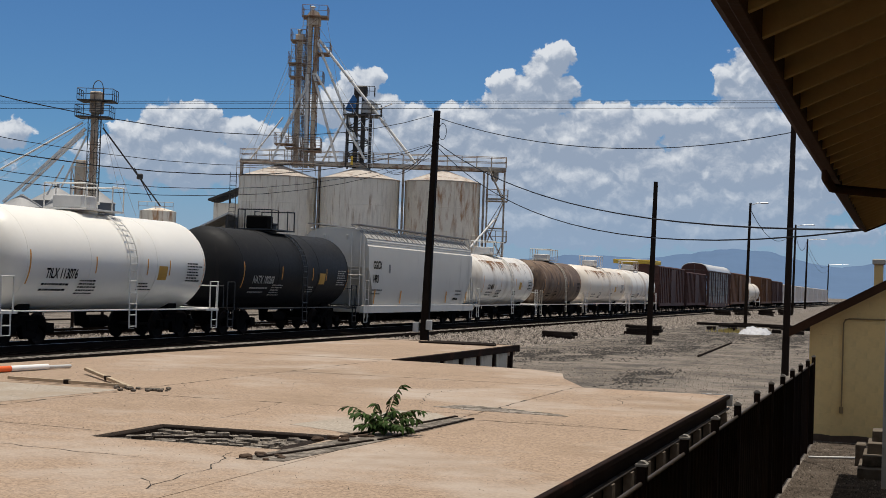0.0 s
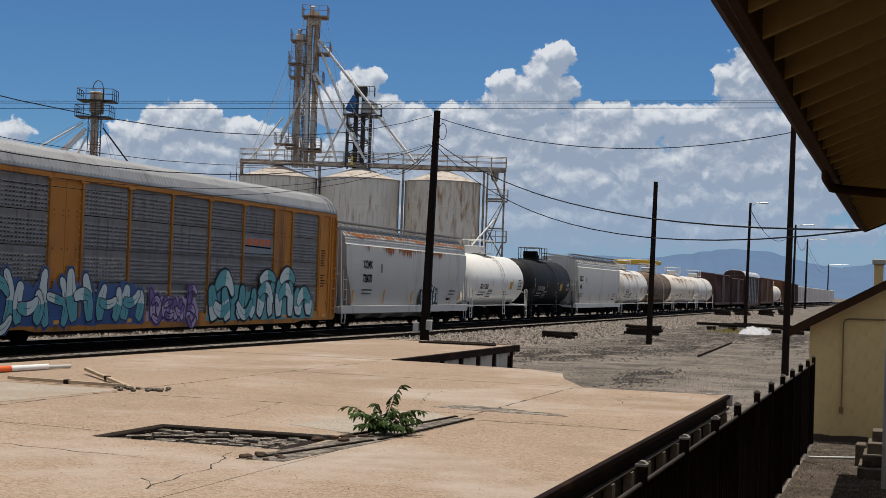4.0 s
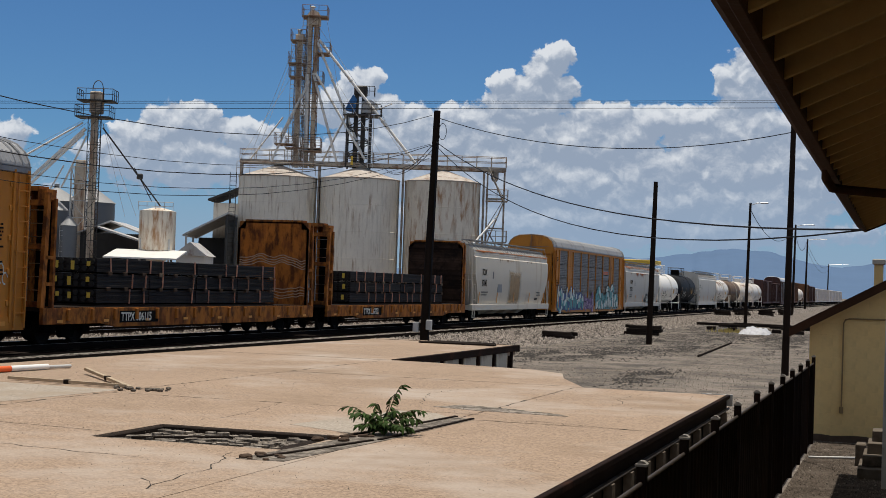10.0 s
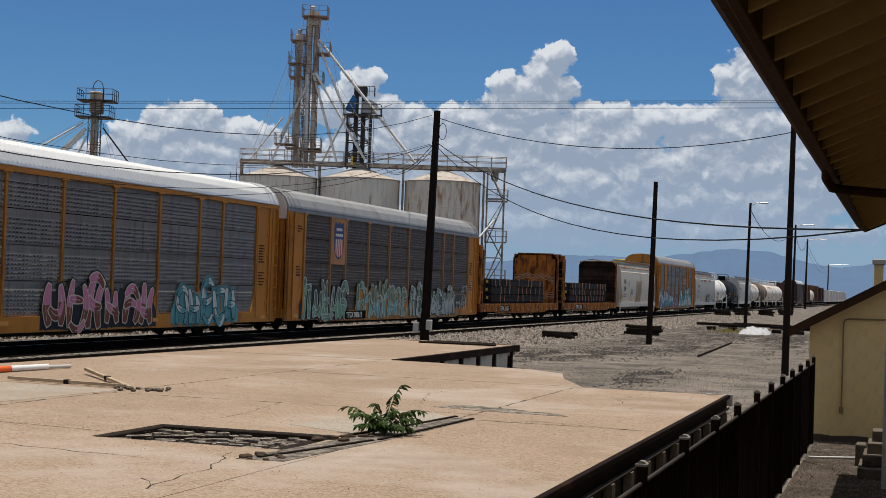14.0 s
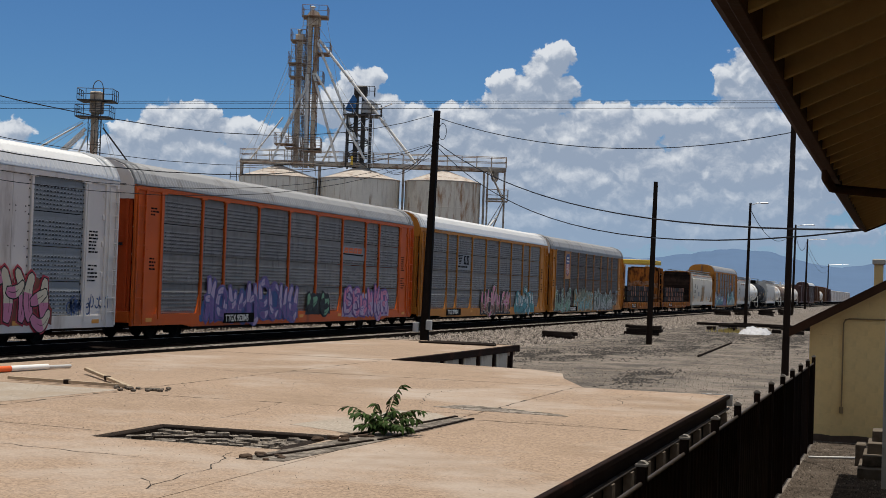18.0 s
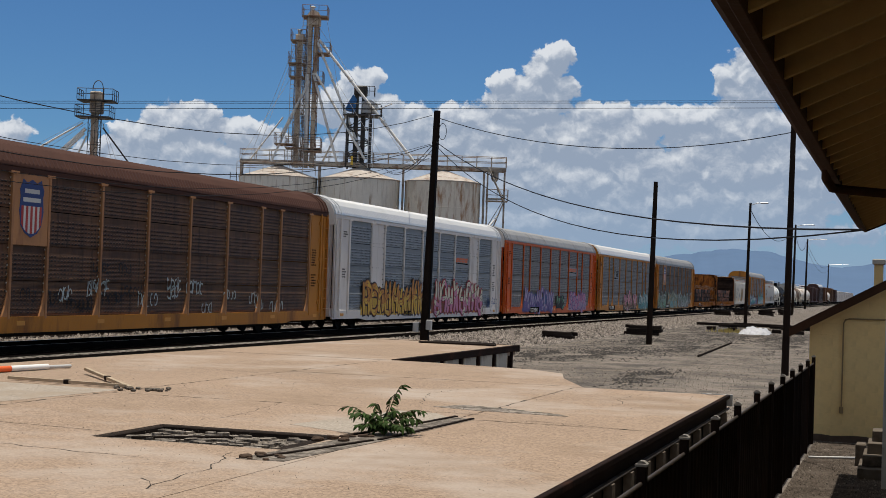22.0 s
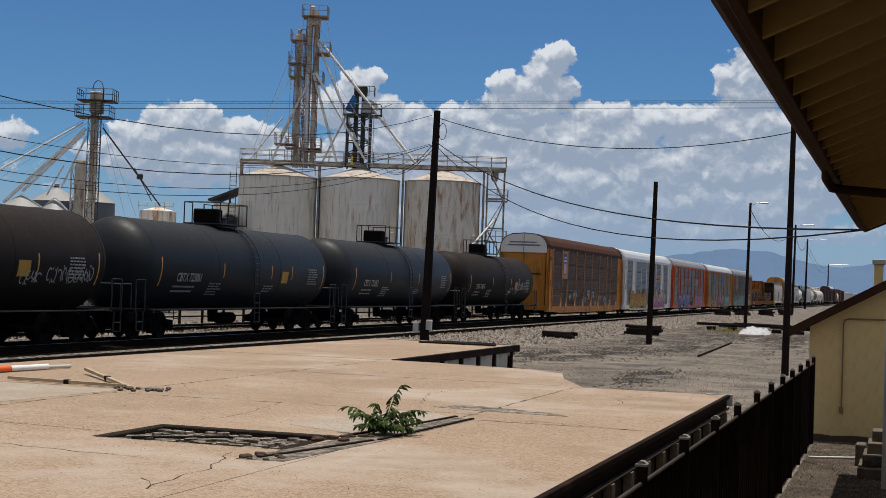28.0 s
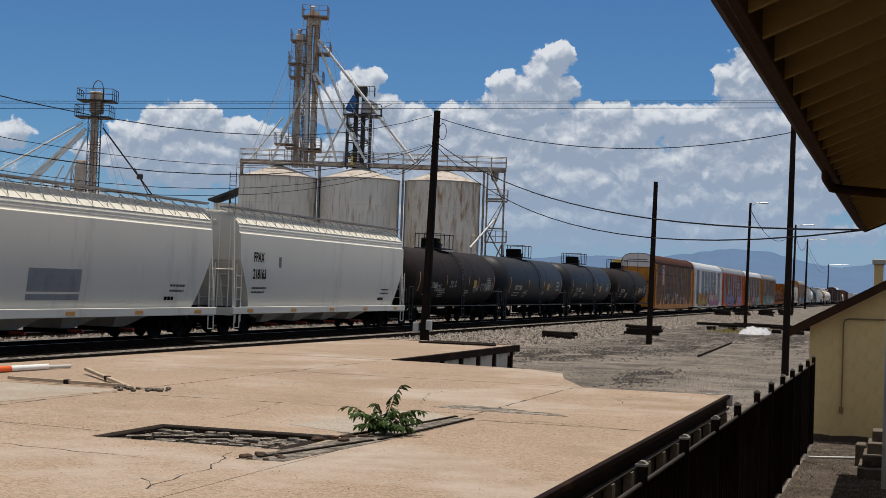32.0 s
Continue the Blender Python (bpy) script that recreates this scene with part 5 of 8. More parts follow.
def silo(u, rad, z1, apex, m, label, w=0.0):
    ob = elevator_root("grain_silo", label, "silo", "row of grain silos")
    n = 40
    part("shell", Geo().lathe([(0, rad), (z1, rad)], n, cx=u, cy=w), m, ob, smooth=40)
    for k in range(1, 5):
        z = z1 * k / 5
        part("ring_seam", Geo().lathe([(z, rad + 0.005), (z + 0.015, rad + 0.02), (z + 0.05, rad + 0.02), (z + 0.065, rad + 0.005)], n, cx=u, cy=w), m, ob)
    for i in range(20):
        a = 2 * math.pi * i / 20
        x, y = u + (rad + 0.015) * math.cos(a), w + (rad + 0.015) * math.sin(a)
        part("stave", Geo().box(x - 0.018, x + 0.018, y - 0.018, y + 0.018, 0, z1), m, ob)
    part("eave_ring", Geo().lathe([(z1 - 0.06, rad + 0.06), (z1 + 0.02, rad + 0.10), (z1 + 0.06, rad + 0.04)], n, cx=u, cy=w), M["silo_roof"], ob)
    part("cone_roof", Geo().lathe([(z1 + 0.02, rad + 0.05), (apex, 0.55), (apex + 0.02, 0.5)], n, cx=u, cy=w), M["silo_roof"], ob, "rust-stained conical roof", 30)
    part("hatch", Geo().lathe([(apex - 0.05, 0.42), (apex + 0.35, 0.38), (apex + 0.42, 0.2)], 14, cx=u, cy=w), M["galv"], ob)


def spout(a, b, r, label="pale round grain spout"):
    ob = elevator_root("grain_spout", label, "pipe", "grain spouts")
    part("tube", Geo().tube(a, b, r, 10), M["spout"], ob, smooth=60)
    d = Vector(b) - Vector(a)
    for k in (0.33, 0.66):
        p = Vector(a) + d * k
        part("flange", Geo().tube(p, p + d.normalized() * 0.12, r * 1.35, 10), M["galv"], ob)


def elevator():
    silo(-13.85, 3.2, 10.9, 11.85, M["silo"], "tall pale weathered grain silo with a conical roof")
    silo(-7.05, 3.25, 10.95, 11.9, M["silo"], "tall grain silo streaked brown with a conical roof")
    silo(-0.2, 3.1, 10.95, 11.9, M["silo_rust"], "tall rust-stained grain silo with a conical roof")
    # walkway along the roofs
    ob = elevator_root("catwalk", "steel catwalk with railings across the silo tops", "catwalk")
    part("deck", Geo().box(-17.0, 5.0, -0.6, 0.6, 12.22, 12.34), M["walk_steel"], ob)
    for y in (-0.6, 0.6):
        part("girder", Geo().box(-17.0, 5.0, y - 0.05, y + 0.05, 12.0, 12.22), M["walk_steel"], ob)
        railing(ob, [(-17.0, y, 12.34), (5.0, y, 12.34)], M["walk_steel"], 0.85, 0.03, 1.2)
    for x in (-16.9, -10.45, -3.5, 3.2):
        part("support", Geo().box(x - 0.08, x + 0.08, -0.5, 0.5, 0, 12.0), M["walk_steel"], ob)
    railing(ob, [(-17.0, -2.2, 11.0), (-10.6, -2.2, 11.0)], M["walk_steel"], 1.0, 0.028)
    # stair tower at the end
    st = elevator_root("stair_tower", "galvanised stair tower with landings beside the silo", "stair tower")
    part("frame", lattice(Geo(), 3.5, 4.9, -0.7, 0.7, 0, 12.2, 5, 0.05), M["walk_steel"], st)
    for z in (9.6, 6.2, 3.0):
        part("landing", Geo().box(3.4, 5.2, -0.8, 0.8, z - 0.06, z), M["walk_steel"], st)
        railing(st, [(3.4, -0.8, z), (5.2, -0.8, z), (5.2, 0.8, z)], M["walk_steel"], 0.9, 0.03)
    for a, b in (((4.9, -0.6, 9.6), (3.6, -0.6, 6.2)), ((3.6, -0.6, 12.2), (4.8, -0.6, 9.6)), ((3.6, -0.6, 3.0), (4.9, -0.6, 6.2))):
        part("flight", ladder(Geo(), a, b, 0.7, (0, 1, 0), 0.05, 0.3), M["walk_steel"], st)
    part("motor", Geo().lathe([(0, 0.15), (0.2, 0.3), (0.8, 0.3), (1.0, 0.12)], 10, cx=4.1, cz=11.2), M["walk_steel"], st)
    spout((4.4, -0.8, 8.3), (2.2, -2.8, 5.6), 0.09, "thin dark pipe brace beside the silo")
    # twin bucket elevator legs
    leg = elevator_root("bucket_elevator", "tall rusty twin bucket elevator leg with ladders and platforms", "grain elevator")
    part("casing", Geo().box(-11.78, -11.46, -0.35, 0.35, 11.8, 24.3, 0.02), M["leg_steel"], leg)
    part("casing", Geo().box(-11.30, -10.98, -0.35, 0.35, 11.8, 24.3, 0.02), M["leg_steel"], leg)
    part("casing", Geo().box(-12.62, -12.22, -0.45, 0.25, 11.8, 22.3, 0.02), M["leg_steel"], leg)
    part("lattice", lattice(Geo(), -11.88, -10.90, -0.60, 0.60, 11.8, 24.2, 16, 0.030), M["rail_rusty"], leg)
    part("lattice", lattice(Geo(), -12.75, -12.05, -0.60, 0.45, 11.8, 22.2, 14, 0.026), M["rail_rusty"], leg)
    part("head_housing", Geo().box(-11.9, -10.8, -0.5, 0.5, 23.6, 24.4, 0.08), M["leg_steel"], leg)
    part("head_hood", Geo().lathe([(-0.45, 0.55), (0.45, 0.55)], 14, axis="y", cx=-11.35, cz=24.3), M["leg_steel"], leg)
    part("head_housing", Geo().box(-12.8, -12.05, -0.5, 0.5, 22.2, 22.8, 0.06), M["leg_steel"], leg)
    part("vent", Geo().lathe([(0, 0.16), (0.35, 0.16), (0.38, 0.3), (0.5, 0.05)], 10, cx=-11.5, cz=24.8), M["galv"], leg)
    part("vent", Geo().lathe([(0, 0.14), (0.3, 0.14), (0.33, 0.26), (0.42, 0.05)], 10, cx=-12.5, cz=22.9), M["galv"], leg)
    for x0, x1, z in ((-12.3, -10.2, 24.35), (-13.15, -11.9, 22.3), (-11.0, -9.9, 21.3), (-13.3, -11.9, 20.4), (-13.2, -12.0, 19.3), (-11.3, -10.4, 18.9), (-14.2, -12.4, 13.7), (-11.8, -10.4, 13.2), (-13.3, -10.4, 13.4)):
        part("platform", Geo().box(x0, x1, -0.95, 0.95, z - 0.08, z), M["rail_rusty"], leg)
        railing(leg, [(x0, 0.95, z), (x0, -0.95, z), (x1, -0.95, z), (x1, 0.95, z)], M["rail_rusty"], 0.85, 0.022, 0.7)
    part("ladder", ladder(Geo(), (-11.95, -0.85, 11.8), (-11.95, -0.85, 24.2), 0.45, (1, 0, 0), 0.025), M["galv"], leg)
    part("ladder", ladder(Geo(), (-12.85, -0.6, 11.8), (-12.85, -0.6, 22.2), 0.45, (1, 0, 0), 0.025), M["galv"], leg)
    part("chute", Geo().tube((-11.6, -0.6, 13.2), (-11.7, -0.6, 19.5), 0.16, 8), M["spout"], leg)
    # second, shorter leg with blue hood
    sl = elevator_root("bucket_elevator", "shorter dark bucket elevator leg with a blue drive hood", "grain elevator")
    part("casing", Geo().box(-7.75, -7.4, -0.3, 0.3, 11.9, 18.4, 0.02), M["leg_dark"], sl)
    part("casing", Geo().box(-7.15, -6.8, -0.3, 0.3, 11.9, 18.4, 0.02), M["leg_dark"], sl)
    part("lattice", lattice(Geo(), -8.25, -6.35, -0.9, 0.9, 11.9, 16.3, 4, 0.07), M["leg_dark"], sl)
    part("head", Geo().box(-7.8, -6.7, -0.45, 0.45, 17.9, 18.75, 0.1), M["leg_dark"], sl)
    part("blue_hood", Geo().prism([(-8.5, 16.7), (-7.65, 16.5), (-7.55, 17.6), (-7.85, 18.0), (-8.2, 17.4)], "y", -0.4, 0.3), M["blue_hood"], sl, "bright blue drive cover")
    part("grey_hopper", Geo().prism([(-7.2, 16.5), (-5.9, 16.5), (-5.8, 17.2), (-6.4, 17.6), (-7.1, 17.4)], "y", -0.5, 0.5), M["galv"], sl)
    part("platform", Geo().box(-8.6, -5.5, -1.0, 1.0, 16.2, 16.3), M["leg_dark"], sl)
    railing(sl, [(-8.6, 1, 16.3), (-8.6, -1, 16.3), (-5.5, -1, 16.3), (-5.5, 1, 16.3)], M["leg_dark"], 0.85, 0.03, 0.8)
    railing(sl, [(-7.0, -0.5, 17.9), (-6.1, -0.5, 17.9), (-6.1, 0.5, 17.9)], M["leg_dark"], 0.8, 0.028, 0.5)
    part("yellow_casing", Geo().box(-7.85, -7.65, -0.95, -0.80, 12.1, 12.85, 0.03), M["yellow_paint"], sl)
    part("ladder", ladder(Geo(), (-6.25, -1.0, 11.9), (-6.25, -1.0, 16.3), 0.4, (1, 0, 0), 0.03), M["galv"], sl)
    for a, b, r in (((-10.85, -0.6, 22.4), (-2.55, -0.6, 12.5), 0.12), ((-10.95, -0.7, 22.2), (-6.9, -0.7, 12.9), 0.10), ((-11.2, -0.7, 19.6), (-9.0, -0.7, 12.3), 0.11), ((-13.75, -0.7, 14.2), (-11.5, -0.7, 18.9), 0.10),
                    ((-14.4, -0.6, 12.2), (-12.3, -0.6, 17.2), 0.09), ((-11.0, -0.9, 19.6), (-6.7, -0.9, 12.6), 0.10), ((-10.3, 0.3, 12.3), (-8.4, -0.3, 16.2), 0.08), ((-16.2, -0.3, 12.3), (-13.6, -0.3, 15.9), 0.07), ((-6.2, -0.6, 16.6), (-4.6, -0.6, 17.3), 0.05)):
        spout(a, b, r)
    gw = elevator_root("guy_wires", "thin steel guy wires of the elevator leg", "guy wires")
    for a, b in (((-11.4, 0, 24.2), (-2.9, 2, 12.3)), ((-12.2, 0, 23.8), (-16.7, 2, 12.2)), ((-12.6, 0, 22.2), (-15.6, -2, 12.2)), ((-11.4, 0, 22.2), (-4.8, -3, 12.2)), ((-12.9, 0, 19.6), (-16.9, -2, 12.0)), ((-10.3, 0, 24.2), (-8.0, 3, 12.0)), ((-6.2, 0, 17.8), (-3.0, 1, 12.2))):
        part("wire", Geo().tube(a, b, 0.018, 4), M["galv"], gw)
    # sheds at the foot
    sh = elevator_root("drive_shed", "dark open drive-through shed with a sloping tin roof", "shed")
    part("roof", Geo().prism([(-20.9, 5.7), (-17.3, 7.6), (-17.3, 7.75), (-20.9, 5.85)], "y", -4.0, 3.0), M["tin"], sh)
    part("wall", Geo().box(-17.5, -17.35, -4, 3, 0, 7.5), M["shed_dark"], sh)
    part("back_wall", Geo().box(-20.7, -17.5, 2.8, 3.0, 0, 5.8), M["shed_dark"], sh)
    for y in (-3.9, -0.5):
        part("post", Geo().box(-20.7, -20.55, y, y + 0.15, 0, 5.8), M["galv"], sh)
    hs = elevator_root("scale_house", "pale grain scale house under a tilted tin roof", "shed")
    part("wall_shell", Geo().box(-19.6, -17.2, 3.2, 7.5, 0, 8.8, 0.02), M["silo"], hs)
    # Whole roof is dark, painting in the black of its shaded underside.
    part("roof", Geo().prism([(-20.0, 8.95), (-16.8, 10.25), (-16.8, 10.40), (-20.0, 9.10)], "y", 2.6, 8.0), M["shed_dark"], hs)
    for x, h in ((-19.5, 9.1), (-18.2, 9.6), (-17.3, 9.95)):
        part("roof_post", Geo().box(x - 0.06, x + 0.06, 3.2, 3.32, 8.8, h), M["leg_dark"], hs)
    part("ladder", ladder(Geo(), (-17.1, -3.3, 0), (-17.1, -3.3, 11), 0.5, (1, 0, 0), 0.03), M["leg_dark"], hs)


def left_cluster():
    tw = left_root("tower_elevator", "slim rusty elevator leg tower with railed head platforms", "grain elevator")
    part("casing", Geo().box(-24.75, -24.35, -0.3, 0.3, 0, 14.6, 0.02), M["leg_steel"], tw)
    part("lattice", lattice(Geo(), -24.9, -24.2, -0.45, 0.45, 0, 13.3, 14, 0.022), M["leg_dark"], tw)
    part("head", Geo().box(-24.85, -24.05, -0.5, 0.5, 13.6, 15.1, 0.06), M["leg_steel"], tw)
    for x0, x1, z in ((-25.64, -23.17, 14.5), (-25.75, -23.37, 13.35)):
        part("platform", Geo().box(x0, x1, -0.9, 0.9, z - 0.08, z), M["leg_dark"], tw)
        railing(tw, [(x0, 0.9, z), (x0, -0.9, z), (x1, -0.9, z), (x1, 0.9, z)], M["leg_dark"], 0.75, 0.025, 0.6)
    part("hoop", Geo().pipe([(-24.4 + 0.36 * math.cos(a), 0, 15.3 + 0.62 * math.sin(a)) for a in np.linspace(0, math.pi, 12)], 0.03, 5), M["leg_dark"], tw)
    part("hoop_leg", Geo().tube((-24.76, 0, 14.5), (-24.76, 0, 15.3), 0.03, 5).tube((-24.04, 0, 14.5), (-24.04, 0, 15.3), 0.03, 5), M["leg_dark"], tw)
    part("ladder", ladder(Geo(), (-24.2, -0.55, 3), (-24.2, -0.55, 14.4), 0.4, (1, 0, 0), 0.022), M["leg_dark"], tw)
    for a, b, r in (((-25.1, -0.3, 12.5), (-30.6, -0.3, 7.2), 0.12), ((-25.2, -0.3, 12.2), (-29.3, -0.3, 8.0), 0.11), ((-25.3, -0.3, 12.9), (-31.5, -0.3, 9.1), 0.07), ((-25.0, -0.3, 12.0), (-26.6, -0.3, 8.4), 0.07), ((-26.5, -0.3, 9.9), (-27.6, -0.3, 7.8), 0.06)):
        ob = left_root("grain_spout", "pale round grain spout", "pipe", "grain spouts")
        part("tube", Geo().tube(a, b, r, 8), M["spout"], ob, smooth=60)
    cv = left_root("boom_conveyor", "dark truss boom sloping down from the tower", "conveyor")
    part("boom", Geo().bar((-23.9, -0.3, 12.6), (-19.7, -0.3, 7.3), 0.07, 0.10), M["leg_dark"], cv)
    part("truss", Geo().bar((-21.6, -0.3, 9.9), (-20.3, -0.3, 7.6), 0.05, 0.05), M["leg_dark"], cv)
    part("motor", Geo().box(-21.4, -21.0, -0.5, -0.1, 9.1, 9.5, 0.06), M["leg_dark"], cv)
    g = left_root("guy_wires", "thin guy wires of the tower", "guy wires")
    for a, b in (((-24.0, 0, 13), (-22.2, 0, 6.5)), ((-24.0, 0, 13), (-21.4, 0, 6.5)), ((-25.0, 0, 13), (-31.5, 0, 8.5)), ((-25, 0, 13.3), (-33, 0, 8.8))):
        part("wire", Geo().tube(a, b, 0.015, 4), M["galv"], g)
    ht = left_root("hopper_tank", "rust-streaked steel hopper tank on legs", "tank")
    part("shell", Geo().lathe([(3.0, 0.3), (4.3, 1.26), (6.95, 1.26), (7.2, 0.3)], 24, cx=-19.9), M["silo_rust"], ht, smooth=40)
    for x in (-20.9, -18.9):
        part("leg", Geo().box(x - 0.06, x + 0.06, -0.9, -0.78, 0, 5.0), M["galv"], ht)
    railing(ht, [(-21.1, -0.9, 6.95), (-18.7, -0.9, 6.95)], M["galv"], 0.6, 0.022, 0.6)
    for u, r, z1, ap, w in ((-29.4, 1.5, 6.9, 7.75, 0), (-27.1, 0.95, 6.75, 7.6, 0), (-25.8, 0.55, 5.7, 6.3, -1)):
        ob = left_root("steel_bin", "grey corrugated steel grain bin with a conical roof", "grain bin", "steel grain bins")
        prof = []
        for i in range(int(z1 / 0.18)):
            prof += [(i * 0.18, r), (i * 0.18 + 0.09, r + 0.02)]
        part("shell", Geo().lathe(prof + [(z1, r)], 28, cx=u, cy=w), M["bin_steel"], ob, smooth=60)
        part("cone_roof", Geo().lathe([(z1, r + 0.06), (ap, 0.15), (ap + 0.05, 0.1)], 28, cx=u, cy=w), M["bin_roof"], ob)
        part("ladder", ladder(Geo(), (u - r * 0.6, w - r * 0.85, 1), (u - r * 0.6, w - r * 0.85, z1), 0.35, (1, 0, 0), 0.02), M["galv"], ob)
    for u, r, z1, ap in ((-30.6, 2.0, 8.0, 9.1), (-27.9, 1.9, 8.0, 9.3)):
        ob = left_root("steel_bin", "far dull grain bin with a pale ribbed conical roof", "grain bin", "steel grain bins")
        part("shell", Geo().lathe([(0, r), (z1, r)], 28, cx=u, cy=14), M["bin_steel"], ob, smooth=40)
        part("cone_roof", Geo().lathe([(z1, r + 0.1), (ap, 0.2), (ap + 0.3, 0.2)], 28, cx=u, cy=14), M["bin_roof"], ob)
    l2 = left_root("bucket_elevator", "short grey elevator leg behind the bins", "grain elevator")
    part("casing", Geo().box(-27.0, -26.3, 5, 5.6, 0, 10.7, 0.03), M["leg_steel"], l2)
    part("lattice", lattice(Geo(), -27.2, -26.1, 4.7, 5.9, 4, 10.2, 5, 0.05), M["galv"], l2)
    sh = left_root("mill_shed", "long low mill building with a tin roof", "shed")
    part("wall_shell", Geo().box(-26.2, -21.6, 4, 9, 0, 5.4), M["shed_dark"], sh)
    part("roof", Geo().prism([(-26.4, 5.3), (-24.0, 6.2), (-21.4, 5.3), (-21.4, 5.4), (-24.0, 6.32), (-26.4, 5.4)], "y", 3.6, 9.3), M["tin"], sh)
    part("lean_to", Geo().prism([(-24.4, 5.7), (-20.6, 4.6), (-20.6, 4.72), (-24.4, 5.82)], "y", 0.8, 3.6), M["tin"], sh)
    wh = left_root("white_building", "low white building with a pale roof", "building")
    part("wall_shell", Geo().box(-19.4, -17.3, 5, 9, 0, 4.1), M["white_wall"], wh)
    part("roof", Geo().prism([(-19.6, 4.0), (-18.4, 5.0), (-17.1, 4.0)], "y", 4.7, 9.2), M["tin"], wh)
    tr = left_root("white_shelter", "flat pale shelter roof on posts", "shelter")
    part("roof", Geo().prism([(-4.5, 3.55), (-0.5, 4.15), (-0.5, 4.25), (-4.5, 3.65)], "x", -22.6, -17.7), M["white_wall"], tr)
    for x in (-21.4, -18.1):
        part("post", Geo().box(x - 0.06, x + 0.06, -4.3, -4.18, 0, 3.58), M["leg_dark"], tr)
    rb = left_root("red_shed", "red metal shed with a white roof", "shed")
    part("wall_shell", Geo().box(-33.0, -28.8, -3, 1, 0, 4.0), M["red_paint"], rb)
    part("roof", Geo().prism([(-33.2, 5.6), (-29.6, 4.9), (-28.6, 4.0), (-33.2, 4.0)], "y", -3.2, 1.2), M["white_wall"], rb)


ground()
cinders()
slab()
fence()
shed()
eave()
poles()
clutter()
plant()
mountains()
elevator()
left_cluster()


# ---- the train ----
M["wheel"] = mat("wheel_steel", (0.020, 0.015, 0.013), 0.7, 0.0, var=0.3, scale=4, grain=30, spec=0.06)
# Grime set near black, shade under and behind parts included in it.
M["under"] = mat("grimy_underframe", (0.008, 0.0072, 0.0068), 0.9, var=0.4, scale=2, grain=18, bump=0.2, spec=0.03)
M["black_metal"] = mat("black_painted_metal", (0.025, 0.025, 0.026), 0.5, var=0.25, scale=2, grain=20)
M["mark_black"] = mat("black_stencil", (0.010, 0.010, 0.010), 0.8, var=0.1, bump=0, spec=0.03)
M["mark_white"] = mat("white_stencil", (0.62, 0.61, 0.57), 0.6, var=0.2, bump=0)
M["mark_grey"] = mat("faded_stencil", (0.16, 0.155, 0.15), 0.7, var=0.1, bump=0)
M["reflector"] = mat("yellow_reflector", (0.66, 0.30, 0.05), 0.5, var=0.1, bump=0)
M["placard"] = mat("yellow_placard", (0.56, 0.31, 0.05), 0.6, var=0.2)
M["logo_blue"] = mat("blue_emblem", (0.03, 0.06, 0.20), 0.6, var=0.1)
M["logo_red"] = mat("red_emblem", (0.42, 0.05, 0.04), 0.6, var=0.1)
M["logo_orange"] = mat("orange_emblem", (0.72, 0.14, 0.03), 0.6, var=0.1)
M["tank_white"] = mat("white_tank_paint", (0.82, 0.79, 0.73), 0.4, var=0.05, scale=0.8, grain=8, bump=0.02, stain=(0.62, 0.57, 0.48), amount=0.22, streak=4)
M["tank_stained"] = mat("stained_white_tank_paint", (0.74, 0.70, 0.64), 0.45, var=0.08, scale=0.8, grain=8, bump=0.03, stain=(0.34, 0.19, 0.10), amount=0.36, streak=5, stain_scale=0.9, dirt=(0.5, 0.44, 0.37), dirt_amount=0.4)
M["tank_cream"] = mat("cream_tank_paint", (0.74, 0.66, 0.56), 0.45, var=0.08, scale=0.8, grain=8, bump=0.03, stain=(0.42, 0.28, 0.18), amount=0.3, streak=5)
M["tank_black"] = mat("black_tank_paint", (0.014, 0.014, 0.015), 0.6, var=0.2, scale=0.8, grain=8, bump=0.02, stain=(0.034, 0.030, 0.028), amount=0.32, streak=4, spec=0.15)
M["tank_slate"] = mat("slate_tank_paint", (0.013, 0.015, 0.019), 0.52, var=0.15, scale=0.8, grain=8, bump=0.02, stain=(0.022, 0.021, 0.022), amount=0.3, streak=3, spec=0.26)
M["tank_brown"] = mat("dusty_black_tank_paint", (0.019, 0.0135, 0.0115), 0.65, var=0.2, scale=0.8, grain=8, bump=0.02, stain=(0.034, 0.025, 0.021), amount=0.36, streak=4, spec=0.14)
M["tank_filthy"] = mat("dirt_caked_tank", (0.15, 0.095, 0.06), 0.7, var=0.3, scale=0.8, grain=8, bump=0.1, stain=(0.04, 0.024, 0.018), amount=0.5, streak=5, stain_scale=1.6, dirt=(0.42, 0.33, 0.25), dirt_amount=0.33)
M["hop_grey"] = mat("grey_hopper_paint", (0.60, 0.57, 0.515), 0.5, var=0.06, scale=0.7, grain=10, bump=0.03, stain=(0.40, 0.37, 0.33), amount=0.3, streak=4)
M["hop_rusty"] = mat("rust_streaked_hopper_paint", (0.50, 0.48, 0.44), 0.5, var=0.07, scale=0.7, grain=10, bump=0.03, stain=(0.33, 0.28, 0.23), amount=0.28, streak=5)
M["hop_beige"] = mat("stained_beige_hopper_paint", (0.65, 0.595, 0.50), 0.5, var=0.07, scale=0.7, grain=10, bump=0.03, stain=(0.46, 0.35, 0.23), amount=0.34, streak=5, stain_scale=0.9, spec=0.25)
M["hop_pale"] = mat("pale_grey_hopper_paint", (0.73, 0.69, 0.60), 0.5, var=0.05, scale=0.7, grain=10, bump=0.03, stain=(0.58, 0.54, 0.47), amount=0.3, streak=4, spec=0.25)
